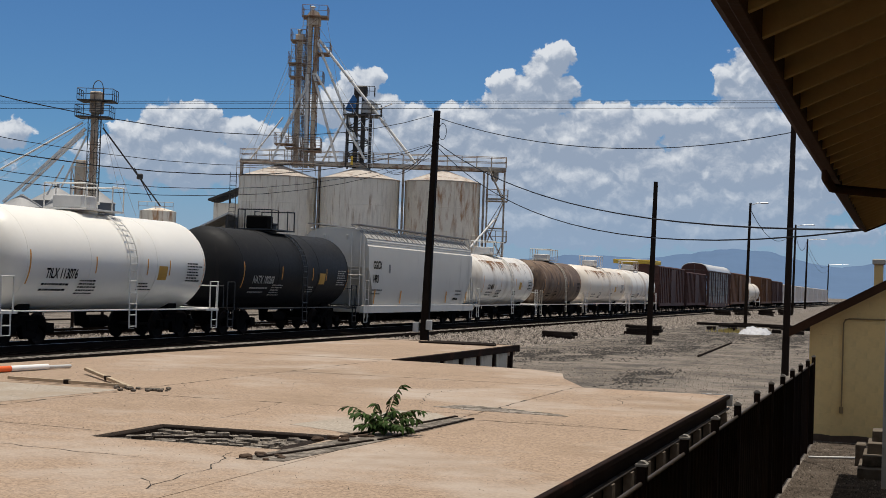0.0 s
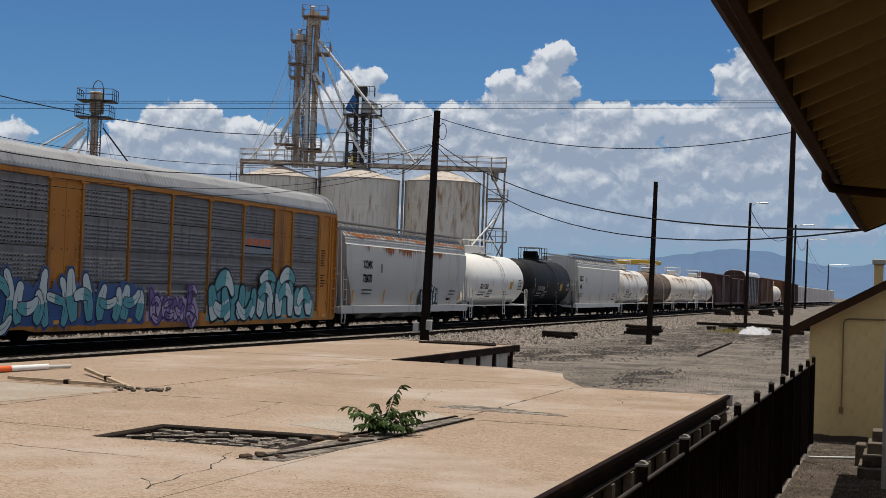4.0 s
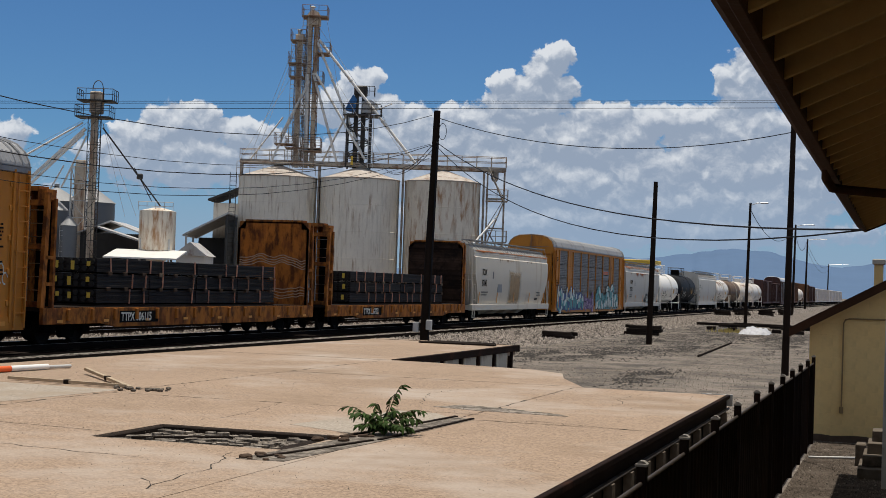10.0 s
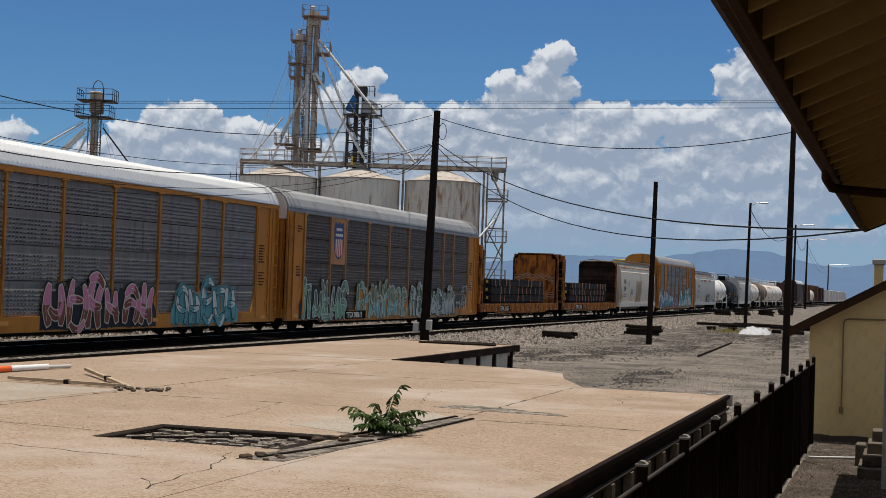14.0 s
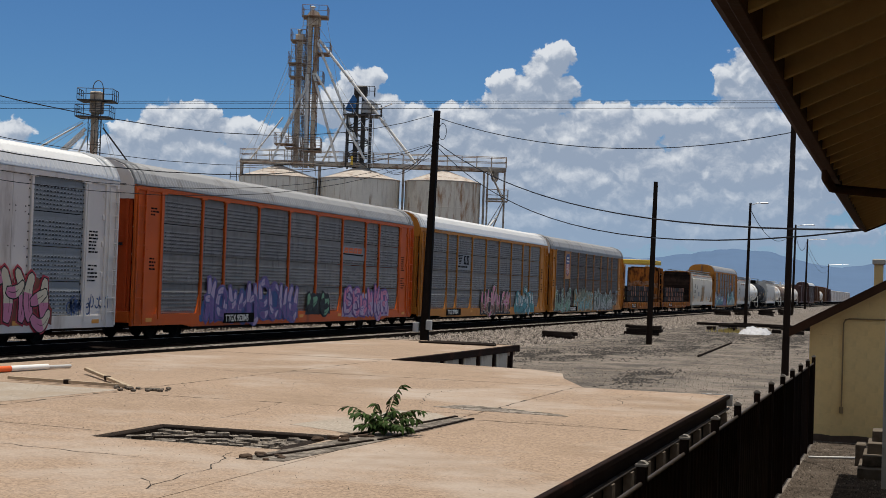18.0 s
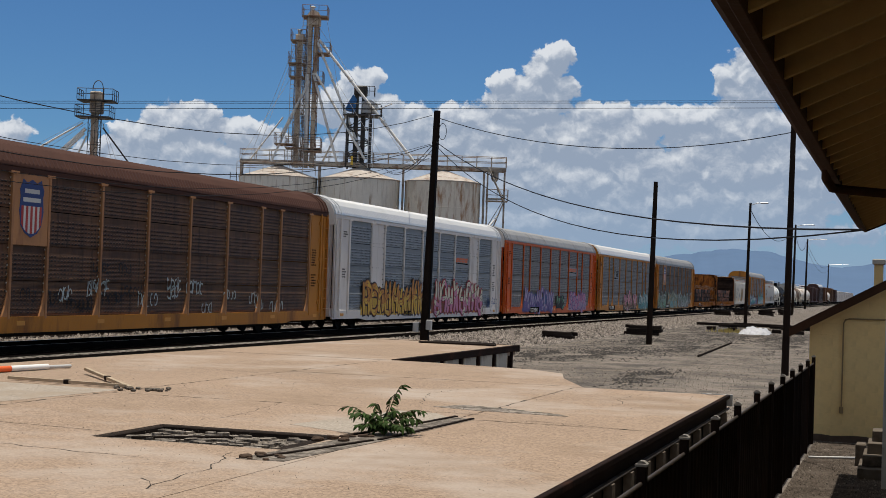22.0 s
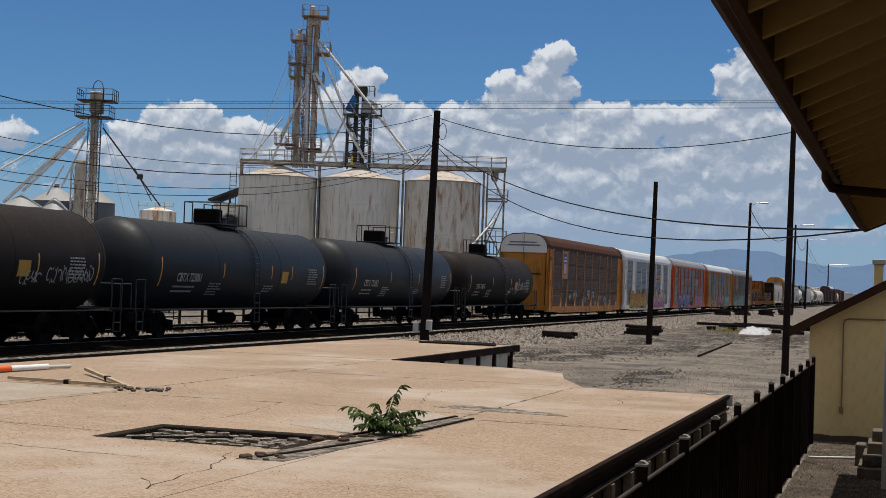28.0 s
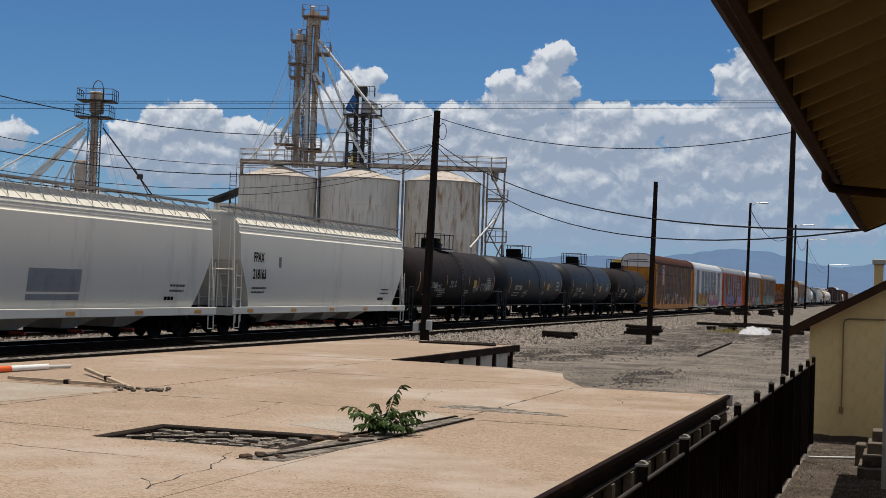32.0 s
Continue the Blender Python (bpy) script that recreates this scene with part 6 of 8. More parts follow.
M["rust"] = mat("running_rust", (0.30, 0.105, 0.032), 0.8, var=0.5, scale=3, grain=18, bump=0.1, stain=(0.14, 0.05, 0.02), amount=0.4, streak=4)
M["stain_tan"] = mat("tan_stain", (0.43, 0.31, 0.18), 0.7, var=0.3, scale=3, grain=15, bump=0.03, streak=3)
M["hop_roof"] = mat("hopper_roof", (0.34, 0.33, 0.315), 0.6, 0.0, var=0.2, scale=1, grain=10, stain=RUST, amount=0.3, spec=0.15)
M["rack_yellow"] = mat("yellow_rack_paint", (0.50, 0.200, 0.030), 0.55, var=0.15, scale=0.8, grain=10, bump=0.05, stain=(0.19, 0.075, 0.025), amount=0.38, streak=4, spec=0.2)
M["rack_tan"] = mat("faded_tan_rack_post", (0.46, 0.225, 0.10), 0.6, var=0.18, scale=0.9, grain=10, bump=0.05, stain=(0.20, 0.09, 0.045), amount=0.36, streak=4, spec=0.2)
M["rack_orange"] = mat("orange_rack_paint", (0.58, 0.105, 0.014), 0.5, var=0.12, scale=0.8, grain=10, bump=0.05, stain=(0.26, 0.06, 0.02), amount=0.3, streak=4, spec=0.2)
M["bolt_pale"] = mat("zinc_bolt", (0.50, 0.44, 0.35), 0.6, var=0.2)
M["rack_red"] = mat("oxide_red_door", (0.50, 0.075, 0.014), 0.6, var=0.15, spec=0.2)
M["rack_white"] = mat("white_rack_paint", (0.74, 0.68, 0.63), 0.5, var=0.08, scale=0.8, grain=10, bump=0.04, stain=(0.46, 0.38, 0.32), amount=0.33, streak=4)
M["roof_galv"] = mat("galvanised_rack_roof", (0.255, 0.26, 0.27), 0.5, 0.15, var=0.2, scale=1.2, grain=10, stain=(0.16, 0.15, 0.145), amount=0.35, streak=2)
M["roof_bright"] = mat("bright_rack_roof", (0.60, 0.61, 0.62), 0.4, 0.35, var=0.1, scale=1, grain=10)
M["roof_brown"] = mat("rust_brown_rack_roof", (0.075, 0.036, 0.027), 0.75, 0.0, var=0.25, scale=1, grain=10, spec=0.12)
M["screen_grey"] = panel_mat("galvanised_screen", (0.215, 0.203, 0.190), (0.12, 0.10, 0.085), 0.38, (0.31, 0.305, 0.30), 0.5, 0.5, 0.85)
M["screen_brown"] = panel_mat("rusted_screen", (0.105, 0.081, 0.062), (0.07, 0.042, 0.028), 0.45, (0.21, 0.185, 0.155), 0.6, 0.5, 0.8)
M["screen_pale"] = panel_mat("pale_screen", (0.25, 0.275, 0.295), (0.19, 0.20, 0.205), 0.3, (0.42, 0.44, 0.455), 0.3, 0.4, 0.88)
M["screen_rust"] = panel_mat("deep_rusted_screen", (0.130, 0.062, 0.030), (0.05, 0.024, 0.013), 0.5, (0.23, 0.125, 0.060), 0.6, 0.6, 0.85)
M["flat_rust"] = mat("rusty_yellow_flatcar", (0.42, 0.155, 0.032), 0.75, var=0.35, scale=1.2, grain=10, bump=0.15, stain=(0.06, 0.024, 0.013), amount=0.55, streak=1.6, stain_scale=3.2, dirt=(0.22, 0.07, 0.022), dirt_amount=0.42, spec=0.12)
M["bulk_rust"] = mat("deep_rust_bulkhead", (0.42, 0.135, 0.024), 0.8, var=0.4, scale=1.4, grain=12, bump=0.2, stain=(0.05, 0.018, 0.010), amount=0.55, streak=3.0, stain_scale=4.0, dirt=(0.20, 0.06, 0.02), dirt_amount=0.42, spec=0.1)
M["bulk_dark"] = mat("tarred_bulkhead_planks", (0.040, 0.024, 0.017), 0.9, var=0.6, scale=2, grain=14, bump=0.3, rand=0.55, stain=(0.012, 0.009, 0.008), amount=0.45, stain_scale=2.0, spec=0.06)
M["wrap"] = mat("black_wrapped_bundle", (0.024, 0.0225, 0.023), 0.7, var=0.25, scale=1.5, grain=14, bump=0.15, rand=0.25, spec=0.12)
M["strap"] = mat("steel_strap", (0.60, 0.30, 0.21), 0.5, 0.0, var=0.2)
M["bundle_end"] = mat("pipe_end_cap", (0.015, 0.015, 0.015), 0.7, var=0.1)
M["tag"] = mat("yellow_bundle_tag", (0.70, 0.52, 0.08), 0.6, var=0.1)
M["box_brown"] = mat("boxcar_brown", (0.075, 0.030, 0.022), 0.7, var=0.25, scale=0.8, grain=8, bump=0.1, stain=(0.05, 0.025, 0.02), amount=0.4, streak=4)
M["box_orange"] = mat("boxcar_orange_brown", (0.14, 0.058, 0.022), 0.7, var=0.25, scale=0.8, grain=8, bump=0.1, stain=(0.1, 0.05, 0.02), amount=0.4, streak=4)
M["rust_drip"] = decal_mat("rust_drips", (0.29, 0.085, 0.022), True, 0.55, 0.385, 0.12)
M["rust_thin"] = decal_mat("thin_rust_drips", (0.25, 0.10, 0.035), True, 0.45, 0.47, 0.14)
M["rust_band"] = decal_mat("rust_band", (0.25, 0.078, 0.022), True, 0.34, 0.20, 0.5)
M["blot_tan"] = decal_mat("tan_blot", (0.46, 0.32, 0.18), False, level=0.42)
M["drip_brown"] = decal_mat("brown_drips", (0.20, 0.10, 0.05), True, 0.40, 0.40)
PAINT = {k: mat("spray_" + k, c, 0.6, var=0.12, scale=3, grain=20, bump=0) for k, c in dict(teal=(0.10, 0.33, 0.36), pale=(0.55, 0.62, 0.60), black=(0.012, 0.012, 0.014), violet=(0.17, 0.10, 0.28), pink=(0.56, 0.20, 0.32), green=(0.14, 0.30, 0.18),
         blue=(0.05, 0.10, 0.26), yellow=(0.62, 0.38, 0.05), brown=(0.19, 0.055, 0.03), red=(0.45, 0.04, 0.06), lilac=(0.42, 0.32, 0.46), cream=(0.62, 0.55, 0.42), silver=(0.38, 0.38, 0.36), moss=(0.10, 0.15, 0.10), ochre=(0.50, 0.22, 0.03), dust=(0.40, 0.27, 0.18)).items()}

S = 1.60            # half width of a car over its side
cars = []           # every car with its place at the clip's start


def car_root(name, label, y_mid, group=""):
    ob = root(name, label, "freight car", group, (TRACK, y_mid, RAIL))
    cars.append((ob, y_mid))
    return ob


TRUCK = {}


def truck(parent, y):
    """A two-axle freight truck."""
    if not TRUCK:
        w = Geo()
        for s in (-1, 1):
            w.lathe([(s * 0.66, 0.12), (s * 0.68, 0.46), (s * 0.70, 0.485), (s * 0.72, 0.455), (s * 0.80, 0.45), (s * 0.805, 0.39), (s * 0.76, 0.36), (s * 0.76, 0.16), (s * 0.82, 0.13), (s * 0.82, 0.06)], 20, axis="x")
        w.tube((-0.7, 0, 0), (0.7, 0, 0), 0.08, 10)
        TRUCK["wheelset"] = solid("wheelset", w, M["wheel"], 35)
        f = Geo()
        f.prism([(-1.25, 0.36), (-1.25, 0.62), (-0.75, 0.66), (-0.4, 0.86), (0.4, 0.86), (0.75, 0.66), (1.25, 0.62), (1.25, 0.36), (1.0, 0.34), (0.68, 0.52), (0.42, 0.60), (0.36, 0.30), (0.28, 0.20), (-0.28, 0.20), (-0.36, 0.30), (-0.42, 0.60), (-0.68, 0.52), (-1.0, 0.34)], "x", 0.92, 1.08)
        f.box(1.06, 1.14, -1.04, -0.74, 0.34, 0.6, 0.03).box(1.06, 1.14, 0.74, 1.04, 0.34, 0.6, 0.03)
        for k in (-0.18, 0.0, 0.18):
            f.lathe([(0.26, 0.07), (0.58, 0.07)], 8, cx=1.0, cy=k)
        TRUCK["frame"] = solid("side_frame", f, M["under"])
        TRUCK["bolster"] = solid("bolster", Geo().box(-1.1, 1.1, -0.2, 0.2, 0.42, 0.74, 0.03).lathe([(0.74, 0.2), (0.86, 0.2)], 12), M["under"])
    tr = new("truck", TRUCK["bolster"])
    tr.parent, tr.location = parent, (0, y, 0)
    for s in (0, 180):
        o = new("side_frame", TRUCK["frame"])
        o.parent = tr
        o.rotation_euler.z = radians(s)
    for a in (-0.89, 0.89):
        o = new("wheelset", TRUCK["wheelset"])
        o.parent, o.location = tr, (0, a, 0.455)
    return tr


def couplers(ob, half):
    for s in (-1, 1):
        g = Geo().box(-0.14, 0.14, min(s * (half - 0.5), s * (half + 0.42)), max(s * (half - 0.5), s * (half + 0.42)), 0.68, 0.98, 0.03)
        g.box(-0.22, 0.22, min(s * (half + 0.3), s * (half + 0.5)), max(s * (half + 0.3), s * (half + 0.5)), 0.65, 1.02, 0.06)
        c = part("coupler", g, M["under"], ob)
        part("air_hose", Geo().pipe([(0.35 * s, s * (half + 0.05), 0.75), (0.38 * s, s * (half + 0.3), 0.45), (0.3 * s, s * (half + 0.5), 0.42)], 0.03, 6), M["black_metal"], c)


def graffiti(ob, y0, y1, z0, z1, fill, fill2, outline, seed, n=6, x=S + 0.040, cloud_col=None, rim="pale"):
    """Sprayed swelling letter forms that cannot be read: rim, outline, fading fill, thin inner lines."""
    rnd = random.Random(seed)
    n = max(2, int(n * 1.35))
    pitch = (y1 - y0) / n
    halo, back, front, second, lines = Geo(), Geo(), Geo(), Geo(), Geo()

    def ribbon(geo, pts, ws, xx, grow=0.0, t0=0.0, t1=1.0):
        m = len(pts)
        lo, hi = int(t0 * (m - 1)), max(int(t0 * (m - 1)) + 1, int(round(t1 * (m - 1))))
        verts = []
        for k in range(lo, hi + 1):
            d = (pts[min(k + 1, m - 1)] - pts[max(k - 1, 0)]).normalized()
            s = Vector((-d.y, d.x)) * (ws[k] + grow)
            q = pts[k] + (d * grow if k == m - 1 else -d * grow if k == 0 else Vector((0, 0)))
            a, b = q + s, q - s
            verts += [(xx, a.x, max(a.y, 0.36)), (xx, b.x, max(b.y, 0.36))]
        geo.add(verts, [(2 * k, 2 * k + 1, 2 * k + 3, 2 * k + 2) for k in range(hi - lo)])

    def stroke(a, b, w, bend, layer):
        a, b = Vector(a), Vector(b)
        d = b - a
        s = Vector((-d.y, d.x)) * bend
        m = 12
        pts = [a.lerp(b, k / m) + s * (4 * (k / m) * (1 - k / m)) for k in range(m + 1)]
        bulge = rnd.uniform(0.15, 0.5)
        ws = [w * (0.72 + bulge * math.sin(math.pi * min(1.0, k / m * 1.15)) + 0.10 * noise.noise(Vector((k * 0.8, seed, layer)))) * (0.45 if k == m else 0.75 if k == 0 else 1.0) for k in range(m + 1)]
        e = 0.0015 * layer
        ribbon(halo, pts, ws, x - 0.001 + e * 0.1, 0.085)
        ribbon(back, pts, ws, x + 0.004 + e, 0.034)
        ribbon(front, pts, ws, x + 0.005 + e, 0.0)
        up = a.y < b.y
        cut = rnd.uniform(0.35, 0.6)
        ribbon(second, pts, ws, x + 0.0056 + e, -0.004, 0.0 if up else 1 - cut, cut if up else 1.0)
        for f in (rnd.uniform(-0.4, 0.4),):
            side = [p + Vector((w * f, 0)) for p in pts]
            ribbon(lines, side, [0.009] * (m + 1), x + 0.0062 + e, 0.0, rnd.uniform(0.1, 0.4), rnd.uniform(0.55, 0.9))

    m = 8 * n
    up = [(y0 - 0.2 + (y1 - y0 + 0.4) * k / m, z1 - (z1 - z0) * (0.22 + 0.5 * abs(noise.noise(Vector((k * 0.55, seed, 0)))) + 3.0 * max(0.0, abs(2 * k / m - 1) - 0.85))) for k in range(m + 1)]
    cloud = Geo()
    cloud.add([q for a, b in up for q in ((x - 0.006, a, z0 + 0.06 * rnd.random()), (x - 0.006, a, max(b, z0 + 0.1)))], [(2 * k, 2 * k + 2, 2 * k + 3, 2 * k + 1) for k in range(m)])
    layer = 0
    for i in range(n):
        c = y0 + pitch * (i + 0.5)
        h0, h1 = z0 + rnd.uniform(0.02, 0.2), z1 - rnd.uniform(0, 0.35) * (z1 - z0)
        w = pitch * rnd.uniform(0.13, 0.19)
        lean = rnd.uniform(-0.2, 0.3) * pitch
        layer = (layer + 4) % 12
        stroke((c - pitch * 0.28, h0), (c - pitch * 0.28 + lean, h1), w, rnd.uniform(-0.16, 0.16), layer)
        kind = rnd.randrange(5)
        zc = h0 + (h1 - h0) * rnd.uniform(0.35, 0.6)
        if kind != 2:
            stroke((c + pitch * 0.30, h0), (c + pitch * 0.26 + lean, h1 - rnd.uniform(0, 0.25)), w * 0.9, rnd.uniform(-0.2, 0.2), layer + 1)
        stroke((c - pitch * 0.3, zc), (c + pitch * 0.38, zc + rnd.uniform(-0.35, 0.35)), w * 0.7, rnd.uniform(-0.4, 0.4), layer + 2)
        if kind in (1, 2):
            stroke((c - pitch * 0.25, h1 - 0.1), (c + pitch * 0.5, h1 - rnd.uniform(0.0, 0.45)), w * 0.7, rnd.uniform(0.1, 0.45), layer + 3)
        if kind in (2, 3):
            stroke((c - pitch * 0.25, h0 + 0.1), (c + pitch * 0.5, h0 + rnd.uniform(0.05, 0.35)), w * 0.7, rnd.uniform(-0.45, -0.1), layer + 3)
    g = tagged(part("graffiti", back, PAINT[outline], ob, "sprayed graffiti in swelling overlapping strokes"), kind="stuff")
    tagged(part("paint_cloud", cloud, PAINT[cloud_col or fill2], g), kind="stuff")
    tagged(part("paint_rim", halo, PAINT[rim], g), kind="stuff")
    tagged(part("paint_fill", front, PAINT[fill], g), kind="stuff")
    tagged(part("paint_shade", second, PAINT[fill2], g), kind="stuff")
    tagged(part("paint_lines", lines, PAINT[outline], g), kind="stuff")


def tags(ob, y0, y1, z0, z1, seed, material, count=4, x=S + 0.006, lift=None):
    """Thin sprayed scrawl."""
    rnd = random.Random(seed)
    for k in range(count):
        g = Geo()
        c, z = rnd.uniform(y0, y1), rnd.uniform(z0, z1)
        f = (lambda zz: lift(zz)) if lift else (lambda zz: x)
        tall = rnd.uniform(0.24, 0.38)
        for i in range(rnd.randint(3, 5)):
            mid, r = Vector((c + 0.26 * i, z + rnd.uniform(-0.04, 0.04))), rnd.uniform(0.08, 0.13)
            a0, sweep = rnd.uniform(0, 6.28), rnd.choice((-1, 1)) * rnd.uniform(2.6, 5.4)
            line = [mid + Vector((r * math.cos(a0 + sweep * k / 8), tall * 0.5 * math.sin(a0 + sweep * k / 8))) for k in range(9)]
            runs = [line]
            if rnd.random() < 0.7:
                q = rnd.choice((-1, 1)) * r
                runs.append([mid + Vector((q, -tall * 0.6)), mid + Vector((q + rnd.uniform(-0.04, 0.06), tall * 0.65))])
            for run in runs:
                for a, b in zip(run, run[1:]):
                    d = (b - a).normalized() * 0.021
                    s = Vector((-d.y, d.x))
                    g.add([(f(p.y), p.x, p.y) for p in (a + s - d * 0.4, a - s - d * 0.4, b - s + d * 0.4, b + s + d * 0.4)], [(0, 1, 2, 3)])
        part("scrawl", g, material, ob)


def shield(bd, y, w, z0, z1, x):
    """A railway shield as plain shapes: dark plate, pale lines, upright stripes."""
    h = z1 - z0
    rim = [(-0.75, 1), (-0.4, 0.94), (0, 1), (0.4, 0.94), (0.75, 1), (1, 0.82), (0.92, 0.7), (1, 0.45), (0.85, 0.2), (0.5, 0.07), (0, 0), (-0.5, 0.07), (-0.85, 0.2), (-1, 0.45), (-0.92, 0.7), (-1, 0.82)]
    part("shield_plate", Geo().prism([(y + u * w / 2, z0 + v * h) for u, v in rim], "x", x, x + 0.008), M["logo_blue"], bd)
    for i in range(9):
        u0 = -0.84 + 1.68 * i / 9
        u1 = u0 + 1.68 / 9 - 0.012
        low0, low1 = 0.06 + 0.24 * u0 * u0, 0.06 + 0.24 * u1 * u1
        part("stripe", Geo().prism([(y + u0 * w / 2, z0 + low0 * h), (y + u1 * w / 2, z0 + low1 * h), (y + u1 * w / 2, z0 + 0.54 * h), (y + u0 * w / 2, z0 + 0.54 * h)], "x", x + 0.008, x + 0.012), M["mark_white"] if i % 2 else M["logo_red"], bd)
    for v, q in ((0.76, 0.60), (0.61, 0.72)):
        part("pale_line", Geo().box(x + 0.008, x + 0.012, y - q * w / 2, y + q * w / 2, z0 + v * h, z0 + (v + 0.075) * h), M["mark_white"], bd)


def autorack(y_rear, y_front, paint, roof, screen, label, door=None, emblem="", wide_post=False, text="", post=None, cap=None, text_bay=2, plate=True):
    L = y_front - y_rear
    half = L / 2
    ob = car_root("autorack_car", label, (y_rear + y_front) / 2, "autorack cars")
    door, post, cap = door or paint, post or paint, cap or paint
    z1, zt = 4.88, 5.72
    # roof with rounded shoulders, corrugated along its length
    prof = [(S, z1), (S - 0.02, z1 + 0.14), (S - 0.16, z1 + 0.42), (S - 0.42, z1 + 0.64), (S - 0.8, z1 + 0.78), (0, zt)]
    prof = prof + [(-p[0], p[1]) for p in prof[-2::-1]]
    n = int(L / 0.21)
    g = Geo()
    k = len(prof)
    for i in range(2 * n + 1):
        y = -half + 0.05 + (L - 0.1) * i / (2 * n)
        e = 0.024 if i % 2 else -0.024
        taper = 0.985 if i in (0, 2 * n) else 1.0
        g.v += [(p[0] * taper + math.copysign(e, p[0]) * (abs(p[0]) > 0.1), y, (p[1] - z1) * taper + z1 + e) for p in prof]
    g.f += [(i * k + j, (i + 1) * k + j, (i + 1) * k + j + 1, i * k + j + 1) for i in range(2 * n) for j in range(k - 1)]
    g.f += [tuple(range(k))[::-1], tuple(range(2 * n * k, (2 * n + 1) * k))]
    rf = part("roof", g, roof, ob)
    for e in (-1, 1):
        for q in (0.10, 0.42, 0.78):
            y = e * (half - q)
            part("roof_hoop", Geo().pipe([(p[0] * 1.012, y, z1 + (p[1] - z1) * 1.02 + 0.02) for p in prof], 0.035, 5), roof, rf)
    for s in (1, -1):
        part("eave_strip", Geo().box(*sorted((s * (S - 0.03), s * (S + 0.045))), -half + 0.05, half - 0.05, z1 - 0.13, z1 + 0.02, 0.01), paint if post is paint else roof, ob)
    part("drip_rail", Geo().box(S - 0.01, S + 0.06, -half + 0.05, half - 0.05, z1 + 0.03, z1 + 0.06), roof, ob)
    sill = part("side_sill", Geo().prism([(-half + 0.1, 0.50), (-half + 3.6, 0.50), (-half + 4.2, 0.42), (half - 4.2, 0.42), (half - 3.6, 0.50), (half - 0.1, 0.50), (half - 0.1, 0.86), (-half + 0.1, 0.86)], "x", S - 0.06, S + 0.03), paint, ob)
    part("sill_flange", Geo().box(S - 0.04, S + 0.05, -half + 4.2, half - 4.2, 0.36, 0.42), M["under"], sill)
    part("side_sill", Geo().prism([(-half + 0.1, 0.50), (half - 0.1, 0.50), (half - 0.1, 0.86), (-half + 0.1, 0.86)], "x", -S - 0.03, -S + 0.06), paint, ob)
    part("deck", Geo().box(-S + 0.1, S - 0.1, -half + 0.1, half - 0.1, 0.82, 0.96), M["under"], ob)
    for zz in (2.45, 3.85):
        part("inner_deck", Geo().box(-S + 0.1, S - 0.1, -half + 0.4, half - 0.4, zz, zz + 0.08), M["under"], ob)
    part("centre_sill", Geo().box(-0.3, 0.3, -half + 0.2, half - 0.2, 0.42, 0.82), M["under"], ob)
    # screens in four tiers between posts: seven wide bays and two narrow ones
    end = 1.95
    w = (L - 2 * end) / 8.24
    widths = [w, 0.62 * w, w, w, w, w, w, 0.62 * w, w]
    starts = [-half + end + sum(widths[:i]) for i in range(10)]
    tier = 0.975

    def sheet(s, width):
        pts = [(s * (S - 0.05), 0.012), (s * (S - 0.05), 0.07)]
        for i in range(6):
            z = 0.07 + 0.119 * i
            pts += [(s * (S - 0.030), z + 0.012), (s * (S - 0.048), z + 0.119)]
        pts += [(s * (S - 0.048), tier - 0.012), (s * (S - 0.09), tier - 0.012), (s * (S - 0.09), 0.012)]
        return Geo().prism(pts, "y", 0.02, width - 0.02)

    shared = {}
    far = Geo()
    for i, width in enumerate(widths):
        for j in range(4):
            z = 0.86 + tier * j
            q = sheet(-1, width)
            far.add([(p[0], p[1] + starts[i], p[2] + z) for p in q.v], q.f)
        if wide_post and i in (1, 7):
            y = starts[i]
            pl = part("plate", Geo().box(S - 0.08, S - 0.03, y + 0.06, y + width / 2 - 0.008, 0.86, z1 - 0.12).box(S - 0.08, S - 0.03, y + width / 2 + 0.008, y + width - 0.06, 0.86, z1 - 0.12), post, ob, "plain painted side plate")
            dots = Geo()
            for yy in (y + 0.25, y + width / 2 - 0.15, y + width / 2 + 0.15, y + width - 0.25):
                for zz in (1.8, 2.75, 3.7, 3.85):
                    dots.box(S - 0.031, S - 0.02, yy - 0.016, yy + 0.016, zz, zz + 0.032)
            tagged(part("bolts", dots, M["under"], pl), kind="stuff")
            continue
        for j in range(4):
            z = 0.86 + tier * j
            if width not in shared:
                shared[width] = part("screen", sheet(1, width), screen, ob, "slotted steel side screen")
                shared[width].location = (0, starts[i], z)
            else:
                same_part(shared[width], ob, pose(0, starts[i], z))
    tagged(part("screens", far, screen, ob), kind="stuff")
    for s in (1, -1):
        lo, hi = sorted((s * (S - 0.06), s * (S + 0.035)))
        pg = Geo().box(lo, hi, -0.055, 0.055, 0.8, z1 - 0.1, 0.008).box(*sorted((s * (S - 0.02), s * (S + 0.06))), -0.20, 0.20, z1 - 0.17, z1 - 0.10)
        if not wide_post:
            pg.prism([(-0.30, 0.862), (-0.056, 0.862), (-0.056, 1.9), (-0.09, 1.5), (-0.17, 1.15)], "x", *sorted((s * (S - 0.045), s * (S + 0.02))))
        first = part("post", pg, post, ob)
        first.location.y = starts[0]
        for y in starts[1:]:
            same_part(first, ob, pose(0, y, 0))
        if s > 0:
            dots = Geo()
            for i in range(16):
                for q in (-0.10, 0.10):
                    dots.box(S - 0.03, S - 0.012, q - 0.02, q + 0.02, 1.05 + 0.235 * i, 1.09 + 0.235 * i)
            rv = part("bolt_row", dots, M["bolt_pale"] if paint is M["rack_yellow"] else M["under"], ob)
